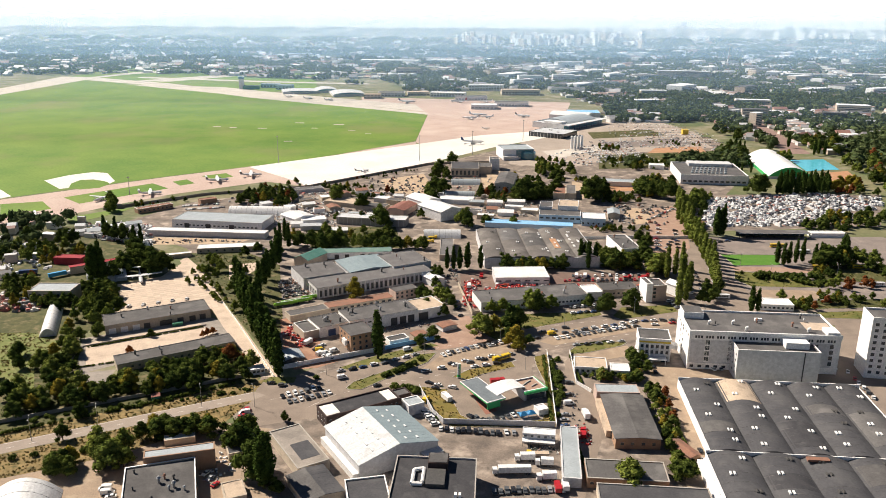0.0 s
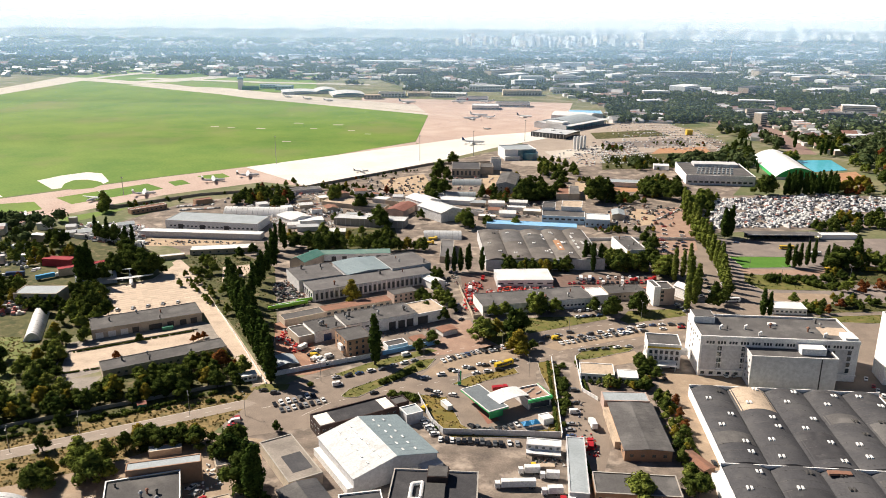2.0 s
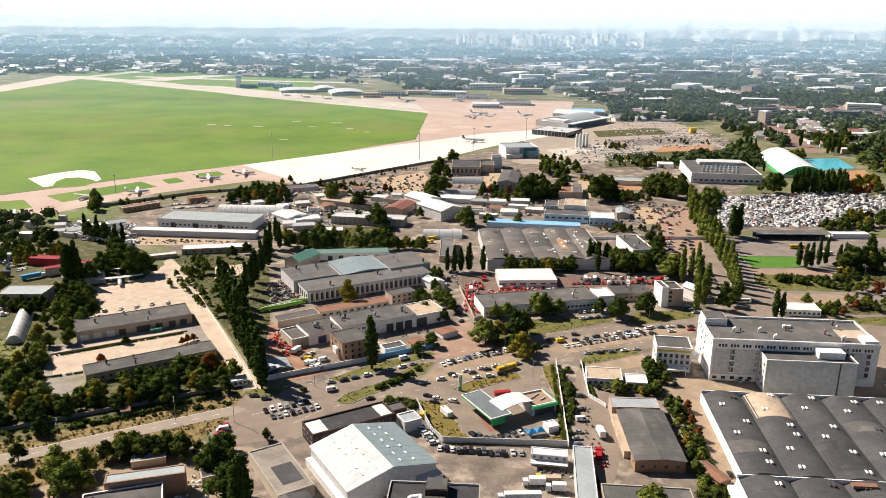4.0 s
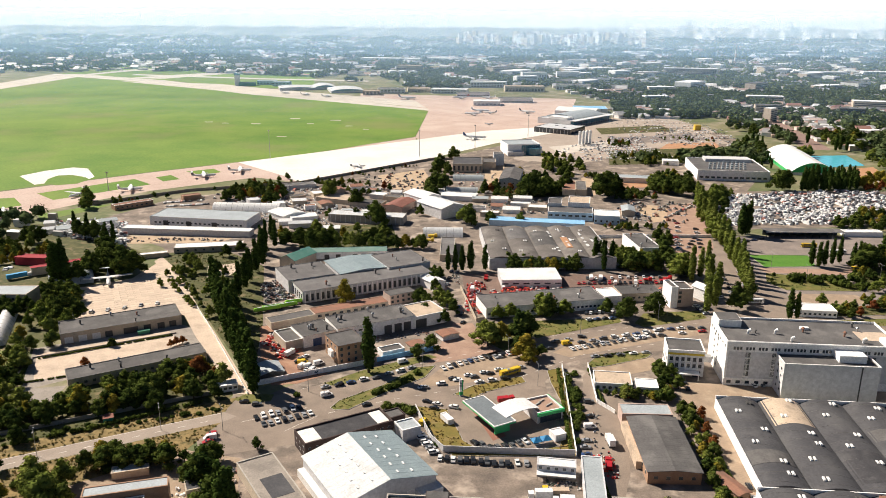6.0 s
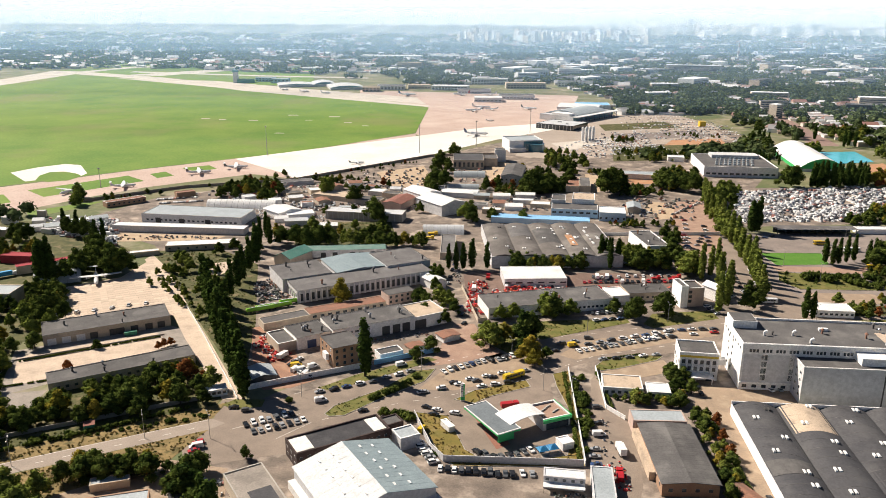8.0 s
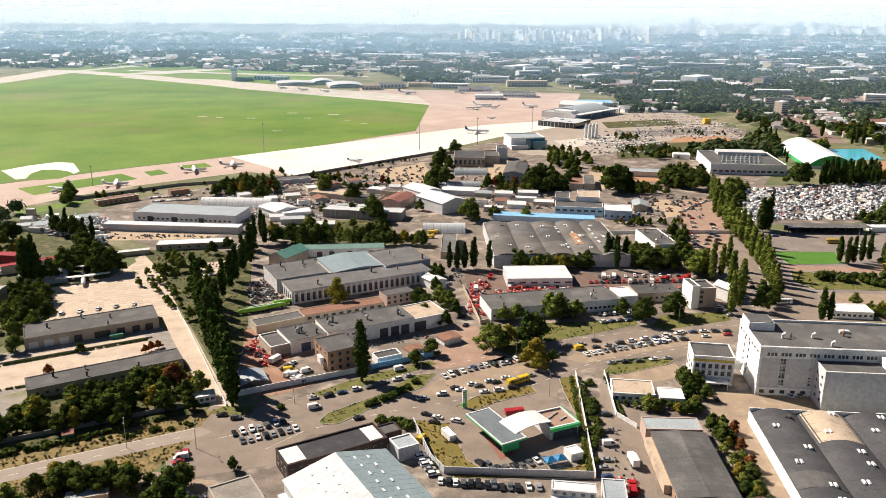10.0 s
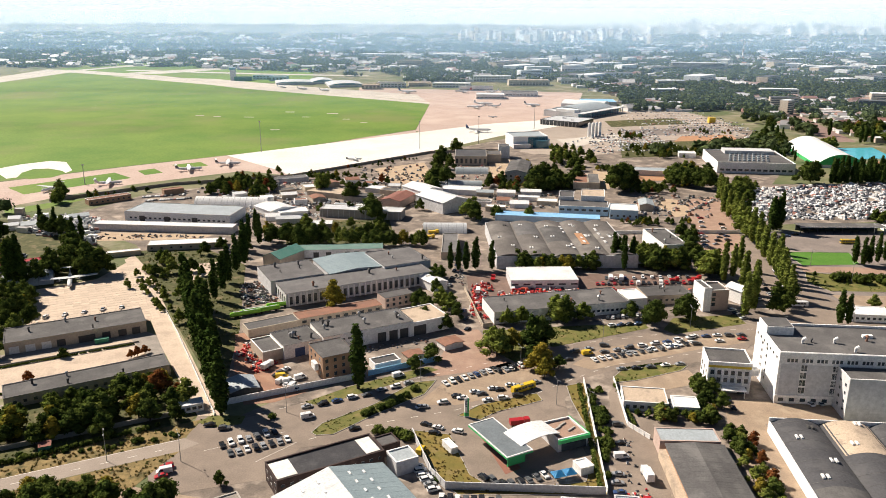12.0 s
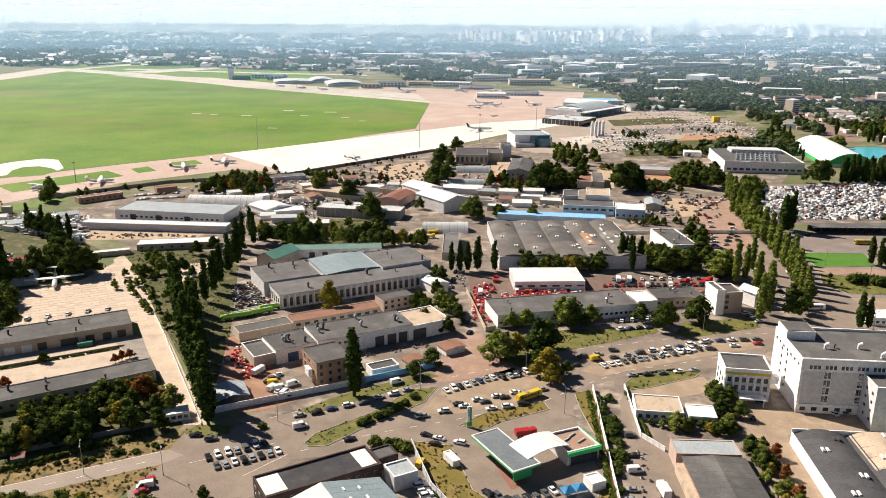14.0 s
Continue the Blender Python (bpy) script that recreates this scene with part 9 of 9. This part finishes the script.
# ---- the distant town ----
far_rnd = random.Random(21)
AIRFIELD = [(-1900, 560), (-455, 540), (-300, 600), (-140, 690), (0, 800), (200, 900), (300, 1130), (330, 1320), (260, 1620), (-60, 1560), (-420, 1830), (-700, 1960), (-960, 2000), (-1900, 1700)]
HALL = leafy("far woods", (0.045, 0.072, 0.032), (0.125, 0.15, 0.06), 0.5)


def cover(x, y):
    """How wooded the land is, from 0 to 1, in broad drifts."""
    return 0.5 + 0.5 * noise.noise((x / 150, y / 190, 3.1)) + 0.35 * noise.noise((x / 45, y / 60, 7.7))


CAR_PARK = [(130, 930), (300, 1120), (480, 1130), (470, 900), (330, 830), (150, 760)]

RAILWAY = [(555, 1226), (592, 1228), (511, 862), (470, 861)]
POOLSIDE = [(429, 906), (475, 883), (557, 859), (476, 692), (347, 690)]


def free(x, y):
    return not inside(x, y, AIRFIELD) and not inside(x, y, CAR_PARK) and not inside(x, y, RAILWAY) and not inside(x, y, POOLSIDE) and not built_on(*spot(x, y), 4)


def clump(n, seed):
    vs, fs = leaf_cloud([((0, 0, 4.6), (4.4, 4.4, 3.6)), ((2.4, 1, 3.6), (2.6, 2.6, 2.4)), ((-2.2, -1.2, 5.8), (2.4, 2.4, 2.6))], n, 1.5 if n < 60 else 1.0, seed, core=True)
    return np.array([tuple(v) for v in vs]), fs


def far_wood(name, x0, x1, y0, y1, count, low, high, detail, label, limit=0.5, spread=0.74):
    shapes = [clump(detail, 200 + i) for i in range(4)]
    allv, allf, base, made, tries = [], [], 0, 0, 0
    while made < count and tries < count * 8:
        tries += 1
        y = far_rnd.uniform(y0, y1)
        x = far_rnd.uniform(x0, x1)
        if abs(x) > y * spread + 60 or cover(x, y) < limit or not free(x, y):
            continue
        made += 1
        x, y = spot(x, y)
        h = far_rnd.uniform(low, high)
        k = h / 9.0
        slim = 0.45 if far_rnd.random() < 0.15 else far_rnd.uniform(0.9, 1.4)
        v, f = far_rnd.choice(shapes)
        a = far_rnd.uniform(0, 6.28)
        c, s = math.cos(a), math.sin(a)
        w = np.empty_like(v)
        w[:, 0], w[:, 1], w[:, 2] = x + (v[:, 0] * c - v[:, 1] * s) * k * slim, y + (v[:, 0] * s + v[:, 1] * c) * k * slim, v[:, 2] * k * (1.25 if slim < 0.6 else 1) + land_z(y)
        allv.append(w)
        allf.extend(tuple(i + base for i in q) for q in f)
        base += len(v)
    me = bpy.data.meshes.new(name)
    me.from_pydata(np.concatenate(allv).tolist(), [], allf)
    me.materials.append(HALL)
    return tagged(new(name, me), label, "trees", kind="stuff")


far_wood("town_trees", 180, 1000, 780, 1500, 3300, 7, 16, 46, "dense green trees between houses", 0.4)
far_wood("town_trees", -100, 1250, 1250, 1900, 3900, 8, 16, 30, "dense green trees between distant houses", 0.4)
far_wood("town_trees", -1600, 1700, 1700, 2600, 6500, 9, 16, 22, "dense green trees between distant houses", 0.46)
far_wood("town_trees", -3000, 3200, 2500, 3500, 6000, 12, 24, 14, "hazy distant woods and gardens", 0.48)
far_wood("town_trees", -3000, 3100, 3450, 4255, 5600, 14, 26, 10, "hazy woods on the rising horizon", 0.5)
far_wood("town_trees", -1500, -340, 330, 560, 120, 8, 14, 60, "leafy trees at the edge of the works", 0.3, 0.9)


def far_houses(name, x0, x1, y0, y1, count, low, high, label):
    """Small pitched houses past counting."""
    vs, fs, mats, made, tries = [], [], [], 0, 0
    while made < count and tries < count * 8:
        tries += 1
        x, y = far_rnd.uniform(x0, x1), far_rnd.uniform(y0, y1)
        if abs(x) > y * 0.74 + 40 or cover(x, y) > 0.72 or not free(x, y):
            continue
        made += 1
        x, y = spot(x, y)
        w, d, h = far_rnd.uniform(low, high), far_rnd.uniform(low, high) * 0.6, far_rnd.uniform(3, 6.5)
        a = far_rnd.uniform(-0.5, 0.6)
        c, s = math.cos(a), math.sin(a)
        i = len(vs)
        for px, py, pz in ((-1, -1, 0), (1, -1, 0), (1, 1, 0), (-1, 1, 0), (-1, -1, h), (1, -1, h), (1, 1, h), (-1, 1, h)):
            vs.append((x + px * w / 2 * c - py * d / 2 * s, y + px * w / 2 * s + py * d / 2 * c, pz + land_z(y)))
        rise = far_rnd.choice((0.3, 0.3, d * 0.3))
        o = len(vs)
        for px, py, pz in ((-1.04, -1.06, h), (1.04, -1.06, h), (1.04, 1.06, h), (-1.04, 1.06, h), (-1, 0, h + rise), (1, 0, h + rise)):
            vs.append((x + px * w / 2 * c - py * d / 2 * s, y + px * w / 2 * s + py * d / 2 * c, pz + 0.02 + land_z(y)))
        for q in ((0, 1, 5, 4), (1, 2, 6, 5), (2, 3, 7, 6), (3, 0, 4, 7)):
            fs.append(tuple(i + k for k in q))
            mats.append(0)
        for q in ((0, 1, 5, 4), (2, 3, 4, 5), (1, 2, 5), (3, 0, 4)):
            fs.append(tuple(o + k for k in q))
            mats.append(1)
    me = bpy.data.meshes.new(name)
    me.from_pydata(vs, [], fs)
    me.materials.append(FAR_WALL)
    me.materials.append(FAR_ROOF)
    me.polygons.foreach_set("material_index", mats)
    return tagged(new(name, me), label, "houses", kind="stuff")


FAR_WALL = speckled("far house walls", [(0.80, 0.79, 0.77), (0.62, 0.58, 0.52), (0.76, 0.75, 0.73), (0.52, 0.42, 0.35), (0.72, 0.71, 0.7)])
FAR_ROOF = speckled("far house roofs", [(0.34, 0.33, 0.33), (0.76, 0.76, 0.75), (0.36, 0.20, 0.16), (0.50, 0.49, 0.49), (0.80, 0.80, 0.79), (0.26, 0.25, 0.25), (0.46, 0.33, 0.28), (0.70, 0.70, 0.69)])
far_houses("town_houses", 240, 1000, 850, 1500, 1050, 9, 30, "small houses and sheds among trees")
far_houses("town_houses", -100, 1250, 1400, 1900, 640, 10, 36, "small houses and sheds among trees")
far_houses("town_houses", -1700, 1800, 1850, 2700, 2200, 10, 40, "distant houses with pale roofs")
far_houses("town_houses", -3000, 3200, 2600, 3500, 3000, 12, 42, "hazy distant houses with pale roofs")
far_houses("town_houses", -3000, 3100, 3450, 4240, 2600, 14, 56, "hazy distant houses on the rising horizon")
far_houses("town_houses", -700, -300, 400, 560, 26, 6, 12, "small houses among trees by the airfield")

BLOCK_WHITE = surf("white apartment panels", (0.86, 0.86, 0.86), (0.80, 0.80, 0.81), 14, fine=3, stain=((0.68, 0.67, 0.66), 10, 0.3), vary=0.08)


def apartment(x, y, w, d, h, turn, wall, label, name="apartment_building"):
    b = root(name, x, y, turn, label, "building", "distant blocks", land_z(spot(x, y)[1]))
    part("wall", boxed(0, 0, 0, w, d, h), wall, b)
    part("roof", boxed(0, 0, h + 0.01, w * 0.98, d * 0.98, 0.8), far_rnd.choice((ROOF_GREY, BLOCK_WHITE, BLOCK_WHITE)), b)
    if y < 2000:
        n = max(1, int(h / 3.4))
        for r in range(n):
            part("window_band", boxed(0, -d / 2 - 0.05, 1.4 + r * 3.2, w * 0.92, 0.15, 1.5), GLASS, b)
    elif h > 40:
        part("stair_shaft", boxed(0, -d / 2 - 0.4, 0, w * 0.16, 0.9, h + 3), WALL_GREY, b)
    return b


PALE = "pale concrete apartment block in the haze"
for i in range(85):
    y = far_rnd.uniform(3380, 3640)
    x = far_rnd.uniform(0.02, 0.30) * y
    apartment(x, y, far_rnd.uniform(12, 20), far_rnd.uniform(22, 60), far_rnd.uniform(30, 60), far_rnd.uniform(2, 30), far_rnd.choice((BLOCK_WHITE, WALL_CREAM, WALL_GREY)), PALE)
for i in range(85):
    y = far_rnd.uniform(3680, 3900)
    x = far_rnd.uniform(0.2, 0.72) * y
    apartment(x, y, far_rnd.uniform(12, 22), far_rnd.uniform(22, 56), far_rnd.uniform(24, 56), far_rnd.uniform(2, 30), far_rnd.choice((BLOCK_WHITE, WALL_CREAM, BLOCK_WHITE)), PALE)
for i in range(26):
    y = far_rnd.uniform(2700, 4200)
    x = far_rnd.uniform(-0.3, 0.1) * y
    apartment(x, y, far_rnd.uniform(30, 130), 20, far_rnd.uniform(9, 24), far_rnd.uniform(-20, 20), far_rnd.choice((WALL_WHITE, WALL_CREAM)), "pale low block in the haze")
for i in range(96):
    y = far_rnd.uniform(1500, 3350)
    x = far_rnd.uniform(0.06, 0.68) * y
    if free(x, y):
        apartment(x, y, far_rnd.uniform(26, 110), far_rnd.uniform(16, 44), far_rnd.uniform(10, 22), far_rnd.choice((22, 30, 40, 48)), far_rnd.choice((BLOCK_WHITE, WALL_CREAM, WALL_WHITE, BLOCK_WHITE)), "pale flat-roofed works block among trees")
for x, y, w, d, h, a, wall in ((1383, 3850, 22, 26, 79, 10, WALL_GREY), (1346, 3850, 29, 20, 55, 10, WALL_ROSE), (1424, 3850, 29, 20, 53, 10, WALL_ROSE), (1992, 3850, 39, 24, 53, 0, GLASS_BLUE), (2108, 3850, 76, 24, 52, 0, GLASS_BLUE),
                               (1432, 3850, 94, 24, 24, 0, WALL_CREAM), (1727, 3850, 51, 20, 44, 0, WALL_CREAM), (700, 1905, 150, 24, 24, -12, WALL_CREAM), (1080, 1930, 150, 26, 15, -8, WALL_WHITE), (1250, 1900, 120, 26, 18, -8, WALL_WHITE),
                               (700, 1140, 40, 22, 17, -20, WALL_DARK), (575, 1180, 46, 16, 17, -10, WALL_CREAM), (540, 1100, 18, 14, 22, 30, WALL_CREAM), (800, 1250, 60, 24, 16, -15, WALL_CREAM), (760, 990, 60, 30, 12, -30, WALL_GREY), (640, 1330, 70, 20, 15, -10, WALL_CREAM), (420, 1330, 50, 20, 14, 5, WALL_WHITE), (480, 1480, 60, 22, 16, 0, WALL_CREAM)):
    apartment(x, y, w, d, h, a, wall, "tall block standing out over the town" if h > 60 else "pale block among dense trees")
c = root("factory_chimney", 1040, 2400, 0, "tall slim banded factory chimney", "chimney")
for i in range(5):
    part("shaft", rod(bmesh.new(), (0, 0, i * 13), (0, 0, i * 13 + 13), 4.2 - i * 0.5, 3.7 - i * 0.5, 12), WALL_WHITE if i % 2 else WALL_ROSE, c)
tagged(part("yellow_hall", boxed(*spot(387, 1012), 0, 9, 9, 8), PAINT["yellow"]), "small bright yellow cube building", "building")

# ---- a glowing backdrop sheet that closes the horizon, pale sky and haze in its colour ----
m = bpy.data.materials.new("bright hazy sky")
m.use_nodes = True
n, k = m.node_tree.nodes, m.node_tree.links
n.clear()
glow, end = n.new("ShaderNodeEmission"), n.new("ShaderNodeOutputMaterial")
co, xyz, ramp = n.new("ShaderNodeTexCoord"), n.new("ShaderNodeSeparateXYZ"), n.new("ShaderNodeMapRange")
tone = n.new("ShaderNodeMix")
tone.data_type = "RGBA"
tone.inputs["A"].default_value, tone.inputs["B"].default_value = (0.56, 0.625, 0.645, 1), (0.70, 0.71, 0.72, 1)
ramp.interpolation_type = "SMOOTHSTEP"
ramp.inputs["From Min"].default_value, ramp.inputs["From Max"].default_value = 128.0, 200.0
k.new(co.outputs["Object"], xyz.inputs[0])
k.new(xyz.outputs["Z"], ramp.inputs["Value"])
k.new(ramp.outputs["Result"], tone.inputs["Factor"])
k.new(tone.outputs["Result"], glow.inputs["Color"])
k.new(glow.outputs[0], end.inputs["Surface"])
me = bpy.data.meshes.new("backdrop")
me.from_pydata([(-7000, 5186, 60), (7000, 5186, 60), (7000, 5186, 420), (-7000, 5186, 420)], [], [(0, 1, 2, 3)])
me.materials.append(m)
tagged(new("backdrop", me), "pale hazy sky over the horizon", "sky", kind="structure")


# ---- summer haze, imitated by thin flat translucent sheets added over the distance, thinning out near the ground and upwards ----
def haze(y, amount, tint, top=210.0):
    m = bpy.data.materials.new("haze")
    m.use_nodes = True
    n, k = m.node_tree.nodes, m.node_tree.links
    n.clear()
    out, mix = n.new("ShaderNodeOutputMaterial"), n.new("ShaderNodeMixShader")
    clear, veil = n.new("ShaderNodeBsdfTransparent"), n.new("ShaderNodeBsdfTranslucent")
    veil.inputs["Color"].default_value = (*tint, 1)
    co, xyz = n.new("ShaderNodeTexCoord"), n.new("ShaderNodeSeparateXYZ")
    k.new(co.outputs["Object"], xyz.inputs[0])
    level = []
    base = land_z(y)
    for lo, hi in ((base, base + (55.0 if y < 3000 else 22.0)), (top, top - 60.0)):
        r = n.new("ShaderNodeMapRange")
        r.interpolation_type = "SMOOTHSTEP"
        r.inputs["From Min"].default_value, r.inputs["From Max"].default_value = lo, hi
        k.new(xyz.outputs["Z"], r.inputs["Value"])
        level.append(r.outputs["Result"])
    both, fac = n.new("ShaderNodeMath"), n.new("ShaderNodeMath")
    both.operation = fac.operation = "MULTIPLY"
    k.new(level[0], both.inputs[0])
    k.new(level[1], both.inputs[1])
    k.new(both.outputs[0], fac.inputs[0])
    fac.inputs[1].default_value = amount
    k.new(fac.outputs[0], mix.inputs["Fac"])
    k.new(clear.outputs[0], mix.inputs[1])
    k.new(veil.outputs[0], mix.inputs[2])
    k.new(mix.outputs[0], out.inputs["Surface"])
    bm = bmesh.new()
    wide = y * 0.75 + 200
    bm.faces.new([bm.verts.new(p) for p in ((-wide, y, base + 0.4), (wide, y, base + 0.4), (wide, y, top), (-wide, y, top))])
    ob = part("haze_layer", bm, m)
    return tagged(ob, "thin pale blue translucent sheet imitating haze", "haze", kind="structure")


# upright tinted sheets, one behind another, stand in for hazy air
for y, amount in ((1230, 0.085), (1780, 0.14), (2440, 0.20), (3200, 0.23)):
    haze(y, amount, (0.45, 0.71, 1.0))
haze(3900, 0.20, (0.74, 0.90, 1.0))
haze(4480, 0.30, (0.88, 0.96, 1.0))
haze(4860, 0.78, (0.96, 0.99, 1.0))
